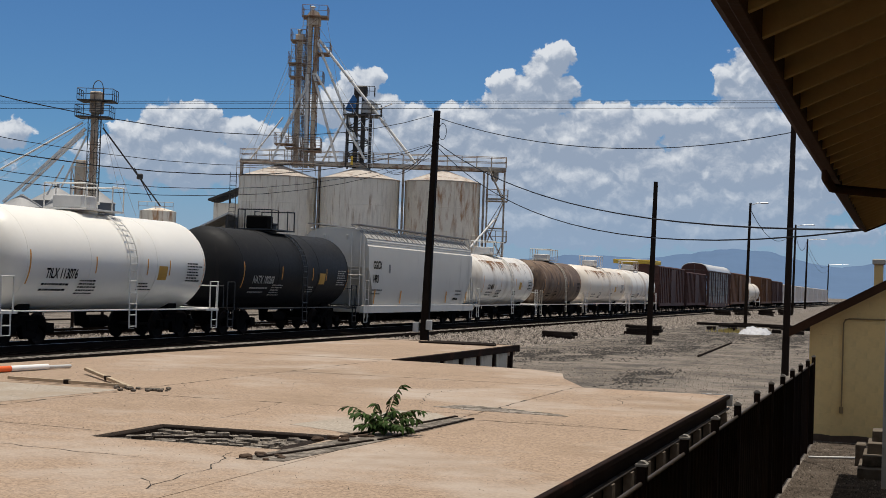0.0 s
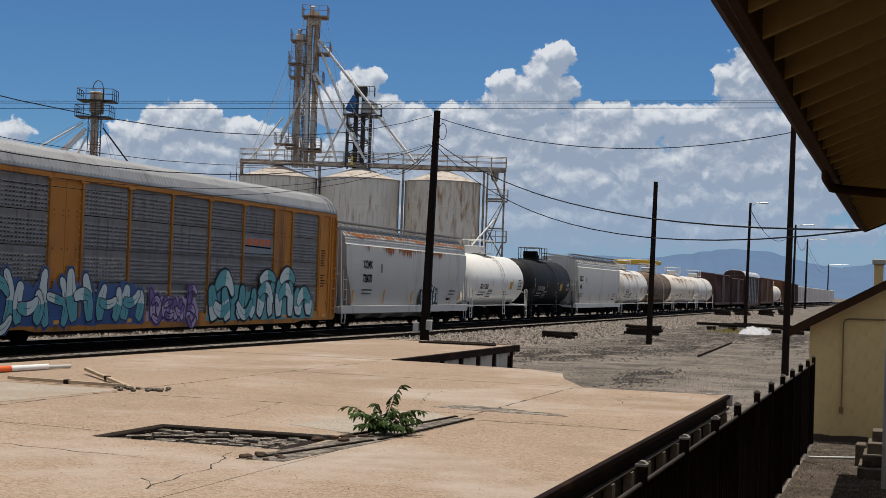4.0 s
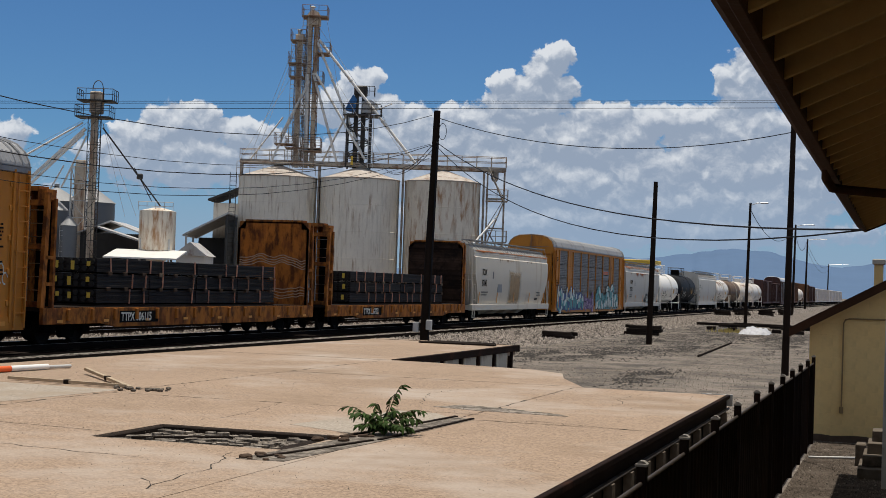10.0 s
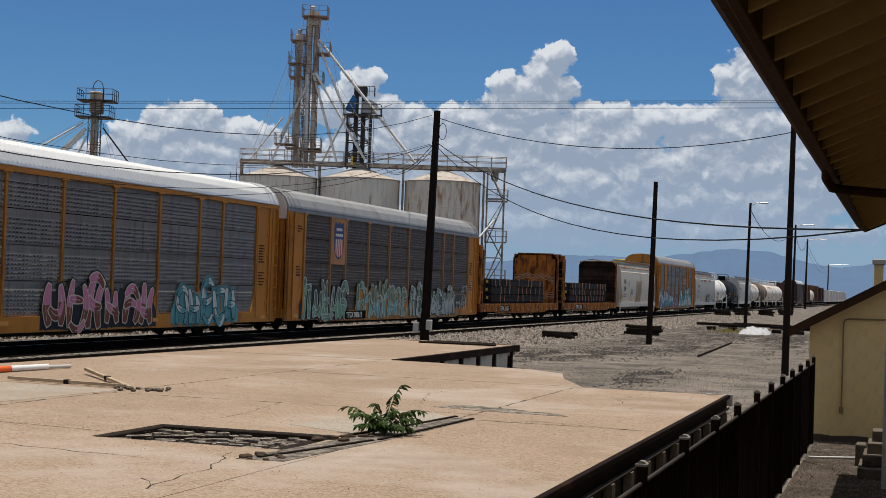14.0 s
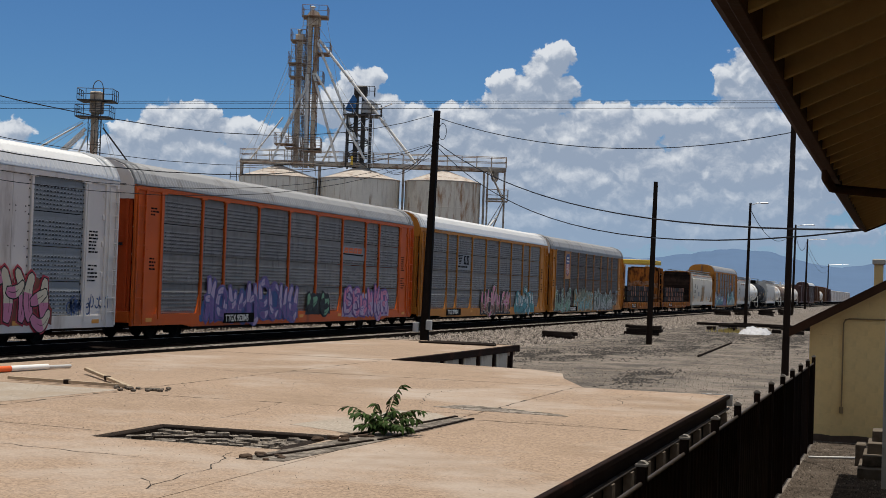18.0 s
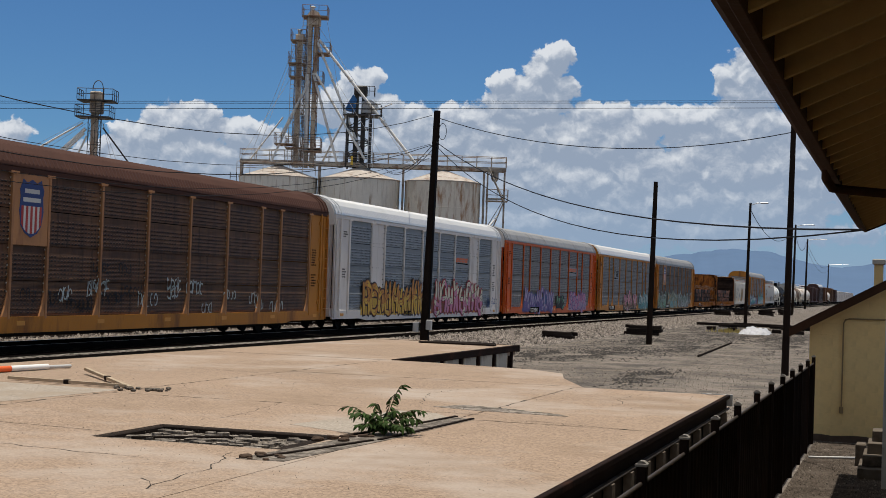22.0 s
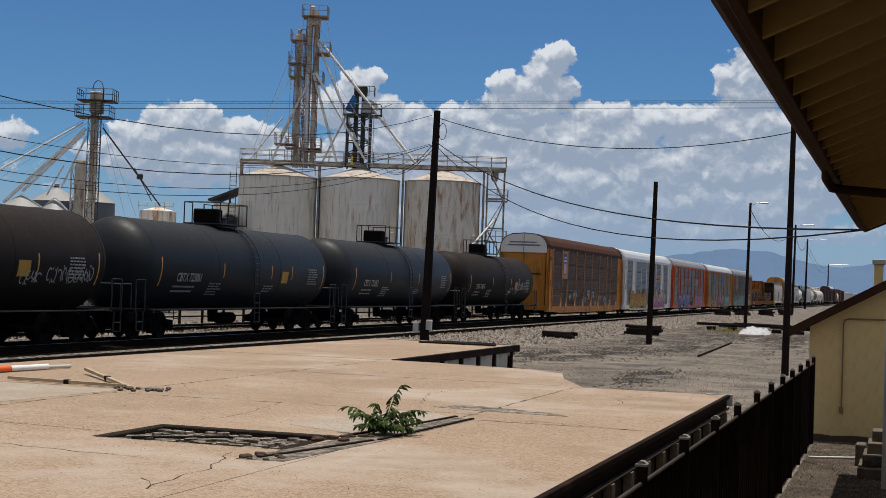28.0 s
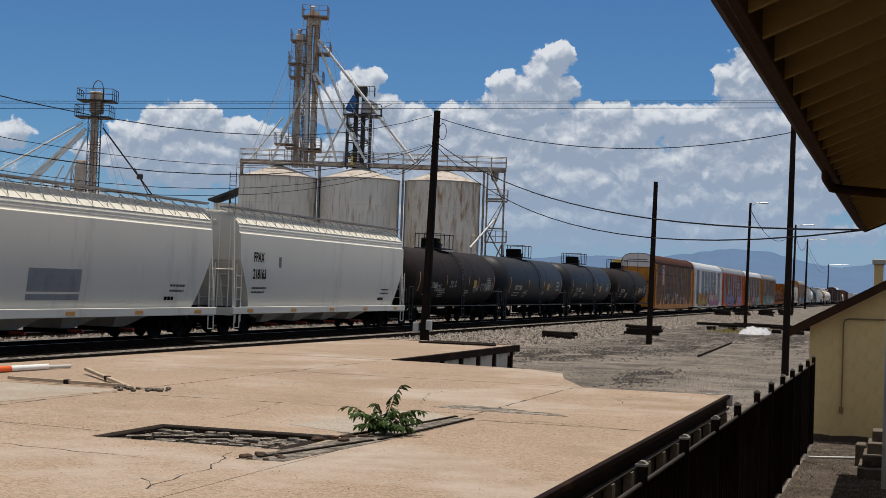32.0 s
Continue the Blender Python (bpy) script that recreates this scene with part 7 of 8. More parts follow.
            tagged(rv, kind="stuff")
            rv.location.y = starts[0]
            for y in starts[1:]:
                tagged(same_part(rv, ob, pose(0, y, 0)), kind="stuff")
        for e in (-1, 1):
            a, b = sorted((e * (half - 0.12), e * (half - end + 0.02)))
            pnl = part("corner_panel", Geo().box(*sorted((s * (S - 0.05), s * S)), a, b, 0.84, z1 - 0.1, 0.01), paint, ob)
            part("ladder", ladder(Geo(), (s * (S + 0.08), e * (half - 0.42), 0.55), (s * (S + 0.08), e * (half - 0.42), z1 - 0.2), 0.50, (0, 1, 0), 0.026, 0.38), paint, pnl)
            for q, r in ((0.13, 0.07), (0.80, 0.05), (end - 0.10, 0.06)):
                part("edge_post", Geo().box(*sorted((s * (S - 0.02), s * (S + 0.055))), e * (half - q) - r, e * (half - q) + r, 0.7, z1 - 0.06, 0.01), paint, pnl)
            for z in (1.15, 2.0, 2.9, 3.7, 4.35):
                part("hinge", Geo().box(*sorted((s * (S + 0.0), s * (S + 0.03))), *sorted((e * (half - 0.86), e * (half - 0.98))), z, z + 0.14, 0.006), paint, pnl)
    # ends: two door leaves under an arched cap
    for e in (-1, 1):
        arch = [(p[0] * 0.985, p[1]) for p in prof]
        arch = [(S * 0.985, z1 - 0.42)] + arch + [(-S * 0.985, z1 - 0.42)]
        a, b = sorted((e * (half - 0.10), e * (half - 0.03)))
        part("end_cap", Geo().prism(arch, "y", a, b), cap, ob, "arched end plate")
        part("end_seam", Geo().box(-0.02, 0.02, *sorted((e * (half - 0.03), e * (half - 0.012))), z1 - 0.4, zt - 0.05).box(-1.3, 1.3, *sorted((e * (half - 0.03), e * (half - 0.018))), z1 + 0.02, z1 + 0.05), M["mark_grey"], ob)
        for s in (-1, 1):
            x0, x1 = sorted((s * 0.02, s * (S - 0.1)))
            a, b = sorted((e * (half - 0.20), e * (half - 0.13)))
            d = part("end_door", Geo().box(x0, x1, a, b, 0.95, z1 - 0.2, 0.01), door, ob)
            part("rib", Geo().box(*sorted((s * 1.32, s * 1.40)), *sorted((e * (half - 0.13), e * (half - 0.06))), 0.98, z1 - 0.25, 0.01), door, d)
            for z in (1.6, 3.3):
                part("door_fold", Geo().box(x0 + 0.05, x1 - 0.05, *sorted((e * (half - 0.13), e * (half - 0.115))), z, z + 0.05), door, d)
            a, b = sorted((e * (half - 0.14), e * (half - 0.06)))
            part("latch", Geo().box(*sorted((s * 0.5, s * 1.2)), a, b, 3.0, 3.09), M["black_metal"], d)
        a, b = sorted((e * (half - 0.3), e * (half + 0.02)))
        part("end_sill", Geo().box(-S + 0.05, S - 0.05, a, b, 0.6, 0.96, 0.02), paint, ob)
    if emblem == "shield":
        y, q = starts[1], widths[1]
        bd = part("emblem_board", Geo().box(S - 0.028, S + 0.015, y + 0.05, y + q - 0.05, 2.80, z1 - 0.13, 0.006), post, ob, "painted board with a shield emblem")
        shield(bd, y + q / 2, q * 0.66, 3.02, 4.60, S + 0.015)
    if emblem == "orange":
        y, q = starts[6], widths[6]
        bd = part("emblem_board", Geo().box(S - 0.032, S - 0.012, y + 0.06, y + q - 0.06, 3.03, 3.62), M["roof_galv"], ob, "plain grey sign board with a railway emblem")
        for i in range(4):
            u = y + 0.28 + 0.56 * i
            part("emblem", Geo().prism([(u, 3.33), (u + 0.44, 3.33), (u + 0.52, 3.56), (u + 0.08, 3.56)], "x", S - 0.012, S - 0.006), M["logo_orange"], bd)
            part("emblem_slit", Geo().prism([(u + 0.12, 3.42), (u + 0.34, 3.42), (u + 0.36, 3.46), (u + 0.14, 3.46)], "x", S - 0.006, S - 0.003), M["roof_galv"], bd)
        part("emblem_line", Geo().prism([(y + 0.15, 3.26), (y + q - 0.35, 3.22), (y + q - 0.2, 3.28), (y + 0.2, 3.31)], "x", S - 0.012, S - 0.006), M["mark_black"], bd)
    if emblem == "black":
        y, q = starts[2], widths[2]
        bd = part("emblem_board", Geo().box(S - 0.032, S - 0.012, y + 0.06, y + q - 0.3, 2.95, 3.78), M["roof_galv"], ob, "plain grey sign board with a railway emblem")
        for i in range(6):
            part("emblem_bar", Geo().prism([(y + 0.18 + 0.05 * (5 - i), 3.26 + 0.085 * i), (y + 0.72 + 0.07 * i, 3.26 + 0.085 * i), (y + 0.76 + 0.07 * i, 3.31 + 0.085 * i), (y + 0.2 + 0.05 * (5 - i), 3.31 + 0.085 * i)], "x", S - 0.012, S - 0.006), M["mark_black"], bd)
        for u in (1.30, 1.86):
            part("emblem", Geo().prism([(y + u, 3.24), (y + u + 0.42, 3.24), (y + u + 0.50, 3.72), (y + u + 0.08, 3.72)], "x", S - 0.012, S - 0.006), M["mark_black"], bd)
            part("emblem_slit", Geo().prism([(y + u + 0.16, 3.36), (y + u + 0.30, 3.30), (y + u + 0.36, 3.60), (y + u + 0.22, 3.66)], "x", S - 0.006, S - 0.003), M["roof_galv"], bd)
        tagged(part("emblem_line", bars(Geo(), y + 0.2, 3.06, S - 0.012, 2.2, 1, 0.10, 0.1, 8), M["mark_black"], bd), kind="stuff")
    for e in (-1, 1):
        truck(ob, e * (half - 3.9))
    couplers(ob, half)
    for i in range(7):
        y = -half + 1.2 + (L - 2.4) * i / 6
        part("reflector", Geo().box(S + 0.03, S + 0.036, y - 0.2, y + 0.2, 0.62, 0.74), M["reflector"], ob)
    ink = M["mark_black"]
    tagged(part("stencil", bars(bars(Geo(), half - 1.7, 3.3, S + 0.004, 0.45, 7, 0.05, 0.05, 1), half - 1.7, 2.3, S + 0.004, 0.45, 5, 0.05, 0.06, 2), ink, ob), kind="stuff")
    tagged(part("stencil", bars(bars(Geo(), -half + 1.15, 4.2, S + 0.004, 0.4, 3, 0.05, 0.05, 5), -half + 1.15, 2.6, S + 0.004, 0.4, 4, 0.05, 0.06, 6), ink, ob), kind="stuff")
    if text:
        y = starts[text_bay] + 0.15
        if plate:
            part("mark_panel", Geo().box(S + 0.031, S + 0.070, y - 0.12, y + 2.45, 0.50, 0.85), M["mark_black"], ob)
        lettering("reporting_mark", text, 0.33, M["mark_white"] if plate else M["mark_black"], ob, y, 0.56, S + 0.073, 1.0)
    return ob, half, starts


def tank_car(y_rear, y_front, shell, trim, label, mark="", mark_mat=None, r=1.53, cz=2.44, dark=False, placard=True, seed=1):
    L = y_front - y_rear
    half = L / 2
    ob = car_root("tank_car", label, (y_rear + y_front) / 2, "tank cars")
    h = half - 0.55
    prof = [(-h, 0.05), (-h + 0.03, 0.45), (-h + 0.14, 0.9), (-h + 0.32, 1.25), (-h + 0.55, 1.45), (-h + 0.8, r)]
    prof = prof + [(-a, b) for a, b in prof[::-1]]
    part("tank", Geo().lathe(prof, 48, axis="y", cz=cz), shell, ob, smooth=35)
    for y in (-h + 0.82, -h * 0.33, h * 0.33, h - 0.82):
        part("weld_band", Geo().lathe([(y - 0.02, r + 0.001), (y - 0.015, r + 0.008), (y + 0.015, r + 0.008), (y + 0.02, r + 0.001)], 48, axis="y", cz=cz), shell, ob)
    # manway with platform and rails on top
    top = cz + r
    pf = part("top_platform", Geo().box(-0.75, 0.75, -1.15, 1.15, top + 0.05, top + 0.10), trim, ob)
    part("manway", Geo().lathe([(top - 0.1, 0.42), (top + 0.26, 0.42), (top + 0.28, 0.47), (top + 0.34, 0.47), (top + 0.40, 0.2)], 18), shell if not dark else M["black_metal"], ob, smooth=40)
    part("valve_box", Geo().box(-0.45, 0.45, -1.0, -0.35, top + 0.1, top + 0.62, 0.05) if dark else Geo().box(-0.5, 0.5, -1.05, -0.1, top + 0.1, top + 0.5, 0.03), M["under"] if dark else M["galv"], ob)
    for x in (-0.72, 0.72):
        for y0, y1 in ((-1.15, -0.5), (0.45, 1.15)):
            part("hand_rail", Geo().pipe([(x, y0, top + 0.08), (x, y0, top + 0.85), (x, y1, top + 0.85), (x, y1, top + 0.08)], 0.025, 6), trim, pf)
    for y in (-1.15, 1.15):
        part("hand_rail", Geo().pipe([(-0.72, y, top + 0.85), (0.72, y, top + 0.85)], 0.025, 6), trim, pf)
    # ladder that follows the shell on both sides
    for s in (1, -1):
        ang = [radians(a) for a in np.linspace(62, -8, 10)]
        curve = [(s * (r + 0.09) * math.cos(a), cz + (r + 0.09) * math.sin(a)) for a in ang] + [(s * (r + 0.12), 0.45)]
        g = Geo()
        for y in (0.12, 0.56):
            g.pipe([(x, y, z) for x, z in curve], 0.022, 5)
        for a, b in zip(curve, curve[1:]):
            g.tube((a[0], 0.12, a[1]), (a[0], 0.56, a[1]), 0.018, 5)
        for z in (0.5, 0.85, 1.2, 1.55, 1.9):
            g.tube((s * (r + 0.12), 0.12, z), (s * (r + 0.12), 0.56, z), 0.018, 5)
        part("side_ladder", g, trim, ob)
        part("walkway", Geo().box(min(s * 1.22, s * 1.62), max(s * 1.22, s * 1.62), -half + 1.0, half - 1.0, 0.985, 1.015), trim, ob)
        for e in (-1, 1):
            ep = part("end_rail", Geo().pipe([(s * 1.5, e * (half - 0.15), 0.95), (s * 1.5, e * (half - 0.15), 1.95), (s * 1.5, e * (half - 0.75), 1.95), (s * 1.5, e * (half - 0.75), 0.95)], 0.025, 6), trim, ob)
            part("stirrup", Geo().pipe([(s * 1.52, e * (half - 0.2), 0.95), (s * 1.52, e * (half - 0.2), 0.35), (s * 1.52, e * (half - 0.62), 0.35), (s * 1.52, e * (half - 0.62), 0.95)], 0.025, 6).tube((s * 1.52, e * (half - 0.2), 0.62), (s * 1.52, e * (half - 0.62), 0.62), 0.02, 5), trim, ep)
    for e in (-1, 1):
        a, b = sorted((e * (half - 1.0), e * (half - 0.02)))
        part("end_platform", Geo().box(-1.5, 1.5, a, b, 0.93, 1.03, 0.01), trim if not dark else M["under"], ob)
        a, b = sorted((e * (half - 3.0), e * (half - 0.6)))
        part("stub_sill", Geo().box(-0.32, 0.32, a, b, 0.55, 1.0), M["under"], ob)
        y = e * (half - 2.3)
        part("saddle", Geo().box(-0.85, 0.85, y - 0.3, y + 0.3, 0.85, 1.25), M["under"], ob)
        a, b = sorted((e * (half - 0.06), e * (half - 0.02)))
        part("end_grab", Geo().pipe([(-1.4, e * (half - 0.04), 1.03), (-1.4, e * (half - 0.04), 1.8), (1.4, e * (half - 0.04), 1.8), (1.4, e * (half - 0.04), 1.03)], 0.022, 6), trim, ob)
        truck(ob, e * (half - 2.3))
    part("brake_reservoir", Geo().lathe([(-0.6, 0.2), (0.6, 0.2)], 12, axis="y", cx=0.5, cz=0.62), M["under"], ob)
    part("bottom_outlet", Geo().lathe([(0.45, 0.16), (0.9, 0.2), (1.0, 0.3)], 12), M["under"], ob)
    couplers(ob, half)

    def on_shell(z, lift=0.006):
        return math.sqrt(max(0.0, (r + lift) ** 2 - (z - cz) ** 2))
    for y in (-h * 0.85, -h * 0.28, h * 0.23, h * 0.47, h * 0.87):
        g = Geo()
        z0, z1 = (1.75, 2.7) if abs(y) > h * 0.75 else (2.1, 2.6)
        zs = np.linspace(z0, z1, 6)
        g.add([(on_shell(z), y + dy, z) for z in zs for dy in (-0.035, 0.035)], [(2 * i, 2 * i + 1, 2 * i + 3, 2 * i + 2) for i in range(5)])
        part("reflector", g, M["reflector"], ob)
    if placard:
        g = Geo()
        zs = np.linspace(1.95, 2.4, 5)
        g.add([(on_shell(z), h * 0.35 + dy, z) for z in zs for dy in (0.0, 0.6)], [(2 * i, 2 * i + 1, 2 * i + 3, 2 * i + 2) for i in range(4)])
        part("placard", g, M["placard"], ob)
    ink = mark_mat or M["mark_black"]
    if mark:
        lettering("reporting_mark", mark, 0.40, ink, ob, -h * 0.71, 1.93, r, 0.80, shape=on_shell)
    tagged(part("stencil", wrapped(bars(Geo(), -h * 0.72, 1.72, r - 0.14, 1.5, 2, 0.06, 0.10, seed), on_shell), ink, ob), kind="stuff")
    tagged(part("stencil", wrapped(bars(Geo(), h * 0.67, 2.5, r + 0.004, 1.0, 7, 0.045, 0.05, seed + 1), on_shell), ink, ob), kind="stuff")
    tagged(part("stencil", wrapped(bars(Geo(), h * 0.17, 1.8, r - 0.12, 0.8, 3, 0.045, 0.05, seed + 2), on_shell), ink, ob), kind="stuff")
    tagged(part("stencil", wrapped(bars(Geo(), -h * 0.40, 1.85, r - 0.10, 1.0, 5, 0.045, 0.05, seed + 3), on_shell), ink, ob), kind="stuff")
    return ob, h, on_shell


def hop_x(z):
    """Half width of a hopper's side at a height."""
    return float(np.interp(z, [1.02, 1.5, 2.1, 2.75, 3.35, 3.72, 3.76, 4.06, 4.44], [1.44, 1.53, 1.585, 1.60, 1.60, 1.585, 1.52, 1.49, 1.05])) + 0.010


def hopper(y_rear, y_front, paint, label, mark=(), seed=1, text_y=0.12, bays=4, roof_mat=None):
    L = y_front - y_rear
    half = L / 2
    ob = car_root("covered_hopper", label, (y_rear + y_front) / 2, "covered hoppers")
    prof = [(1.44, 1.02, 1.55), (1.53, 1.5, 1.25), (1.585, 2.1, 0.85), (1.60, 2.75, 0.42), (1.60, 3.35, 0.36), (1.585, 3.72, 0.36), (1.52, 3.76, 0.36), (1.50, 3.84, 0.36), (1.515, 3.86, 0.36), (1.50, 3.94, 0.36), (1.515, 3.96, 0.36), (1.48, 4.06, 0.36), (1.05, 4.44, 0.36), (0.0, 4.52, 0.36)]
    n = len(prof)
    g = Geo()
    for s in (1, -1):
        for e in (-1, 1):
            g.v += [(s * p[0], e * (half - p[2] - 0.25), p[1]) for p in prof]
    g.f += [(j, n + j, n + j + 1, j + 1) for j in range(n - 1)] + [(2 * n + j, 2 * n + j + 1, 3 * n + j + 1, 3 * n + j) for j in range(n - 1)]
    g.f += [(j, j + 1, 2 * n + j + 1, 2 * n + j) for j in range(n - 1)] + [(n + j, 3 * n + j, 3 * n + j + 1, n + j + 1) for j in range(n - 1)]
    g.f.append((0, 2 * n, 3 * n, n))
    part("body", g, paint, ob, smooth=25)
    # hopper bays below
    span = L - 7.2
    for i in range(bays):
        y = -span / 2 + span * (i + 0.5) / bays
        w = span / bays * 0.48
        g = Geo().add([(x * a, y + b * q, z) for z, a, q in ((1.03, 1.4, w), (0.42, 0.6, 0.35)) for x, b in ((-1, -1), (1, -1), (1, 1), (-1, 1))],
                      [(0, 1, 5, 4), (1, 2, 6, 5), (2, 3, 7, 6), (3, 0, 4, 7), (4, 5, 6, 7)])
        b = part("discharge_bay", g, paint if bays == 4 else M["under"], ob)
        part("gate", Geo().box(-0.65, 0.65, y - 0.4, y + 0.4, 0.30, 0.43, 0.02), M["under"], b)
        part("gate_bar", Geo().tube((0.6, y, 0.36), (1.15, y, 0.36), 0.05, 8), M["logo_red"] if roof_mat else M["under"], b)
    for s in (1, -1):
        a, b = sorted((s * 1.40, s * 1.62))
        part("side_sill", Geo().box(a, b, -half + 0.15, half - 0.15, 0.80 if roof_mat else 0.72, 1.06, 0.012), paint, ob)
        part("top_chord", Geo().box(*sorted((s * 1.02, s * 1.12)), -half + 0.3, half - 0.3, 4.40, 4.48, 0.01), paint, ob)
        for e in (-1, 1):
            post = part("corner_post", Geo().bar((s * 1.55, e * (half - 0.28), 1.0), (s * 1.38, e * (half - 0.42), 4.2), 0.07, 0.09), paint, ob)
            part("ladder", ladder(Geo(), (s * 1.60, e * (half - 0.55), 0.5), (s * 1.60, e * (half - 0.55), 2.6), 0.42, (0, 1, 0), 0.022, 0.38), paint, post)
            part("end_ladder", ladder(Geo(), (s * 1.15, e * (half - 0.16), 1.0), (s * 1.1, e * (half - 0.30), 4.3), 0.42, (1, 0, 0), 0.022, 0.38), paint, post)
            part("stirrup", Geo().pipe([(s * 1.58, e * (half - 0.3), 0.75), (s * 1.58, e * (half - 0.3), 0.32), (s * 1.58, e * (half - 0.72), 0.32), (s * 1.58, e * (half - 0.72), 0.75)], 0.025, 6), paint, post)
            part("hand_grab", Geo().tube((s * 0.4, e * (half - 0.2), 2.4), (s * 1.5, e * (half - 0.2), 2.4), 0.022, 6), paint, post)
    for e in (-1, 1):
        a, b = sorted((e * (half - 0.5), e * (half - 0.12)))
        part("end_sill", Geo().box(-1.5, 1.5, a, b, 0.75, 1.03, 0.01), paint, ob)
        part("end_platform", Geo().box(-1.5, 1.5, *sorted((e * (half - 1.5), e * (half - 0.15))), 1.03, 1.06), M["under"], ob)
        for x in (-0.55, 0.55):
            part("end_column", Geo().bar((x, e * (half - 1.35), 1.05), (x, e * (half - 0.62), 4.2), 0.12, 0.12), paint, ob)
        part("brake_stand", Geo().box(-0.2, 0.2, *sorted((e * (half - 0.6), e * (half - 0.3))), 2.0, 2.5, 0.03), M["under"], ob)
        part("centre_sill", Geo().box(-0.3, 0.3, *sorted((e * (half - 4.0), e * (half - 0.3))), 0.5, 1.0), M["under"], ob)
        truck(ob, e * (half - 2.1))
    # ribbed roof sheets, roof walk, hatches
    rs = part("roof_sheet", Geo().prism([(-1.50, 4.075), (-1.06, 4.47), (0, 4.55), (1.06, 4.47), (1.50, 4.075), (1.47, 4.062), (1.05, 4.43), (0, 4.50), (-1.05, 4.43), (-1.47, 4.062)], "y", -half + 0.64, half - 0.64), roof_mat or M["hop_roof"], ob, "dull ribbed roof sheet")
    bt = part("batten", Geo().pipe([(1.515, 0, 4.075), (1.07, 0, 4.485), (0, 0, 4.565)], 0.022, 4), roof_mat or M["hop_roof"], rs)
    bt.location.y = -half + 0.9
    k = int((L - 1.8) / 0.62)
    for i in range(1, k + 1):
        same_part(bt, rs, pose(0, -half + 0.9 + (L - 1.8) * i / k, 0))
    part("running_board", Geo().box(-1.3, -0.8, -half + 0.4, half - 0.4, 4.64, 4.69), M["hop_roof"], ob)
    rb = part("running_board", Geo().box(0.8, 1.3, -half + 0.4, half - 0.4, 4.64, 4.69), M["hop_roof"], ob)
    k = int(L / 0.9)
    br = None
    for i in range(k + 1):
        y = -half + 0.5 + (L - 1.0) * i / k
        if br is None:
            br = part("board_bracket", Geo().pipe([(1.46, 0, 4.08), (1.30, 0, 4.60), (0.75, 0, 4.66), (1.40, 0.45, 4.12)], 0.014, 4), M["hop_roof"], rb)
            br.location.y = y
        else:
            same_part(br, rb, pose(0, y, 0))
    first = part("roof_hatch", Geo().box(-0.42, 0.42, -0.95, 0.95, 4.43, 4.58, 0.03), M["hop_roof"], ob)
    m = int((L - 2) / 2.1)
    first.location.y = -2.1 * (m - 1) / 2
    for i in range(1, m):
        same_part(first, ob, pose(0, -2.1 * (m - 1) / 2 + 2.1 * i, 0))
    couplers(ob, half)
    for i in range(5):
        y = -half + 1.6 + (L - 3.2) * i / 4
        o = part("reflector", Geo().bar((1.555, y - 0.05, 1.15), (1.575, y + 0.10, 1.75), 0.012, 0.12) if not roof_mat else Geo().box(1.622, 1.628, y - .25, y + .25, 0.86, 0.98), M["reflector"], ob)
    for i, t in enumerate(mark):
        lettering("reporting_mark", t, 0.50, M["mark_black"], ob, -half + L * text_y, 2.72 - 0.62 * i, 1.6, 0.80, shape=hop_x)
    tagged(part("stencil", wrapped(bars(Geo(), -half + L * text_y, 1.72, 1.565, 1.4, 2, 0.07, 0.09, seed), hop_x), M["mark_grey"], ob), kind="stuff")
    tagged(part("stencil", wrapped(bars(Geo(), half - 3.6, 1.75, 1.566, 1.1, 2, 0.07, 0.1, seed + 4), hop_x), M["mark_grey"], ob), kind="stuff")
    tagged(part("stencil", wrapped(bars(Geo(), half - 3.9, 1.3, 1.52, 0.8, 1, 0.12, 0.1, seed + 5), hop_x), M["mark_black"], ob), kind="stuff")
    part("stencil_box", Geo().box(1.598, 1.602, -half + L * (text_y + 0.12), -half + L * (text_y + 0.12) + 0.25, 2.55, 2.95), M["mark_grey"], ob)
    return ob, half


def stain_sheet(ob, name, y0, y1, z0, z1, material, shape=hop_x, lift=0.004, rows=14):
    """A thin film of rust or dirt that follows the side."""
    zs = np.linspace(z0, z1, rows)
    ys = np.linspace(y0, y1, 3)
    g = Geo().add([(shape(z) + lift, y, z) for z in zs for y in ys], [(3 * i + k, 3 * i + k + 1, 3 * i + k + 4, 3 * i + k + 3) for i in range(rows - 1) for k in range(2)])
    return part(name, g, material, ob)


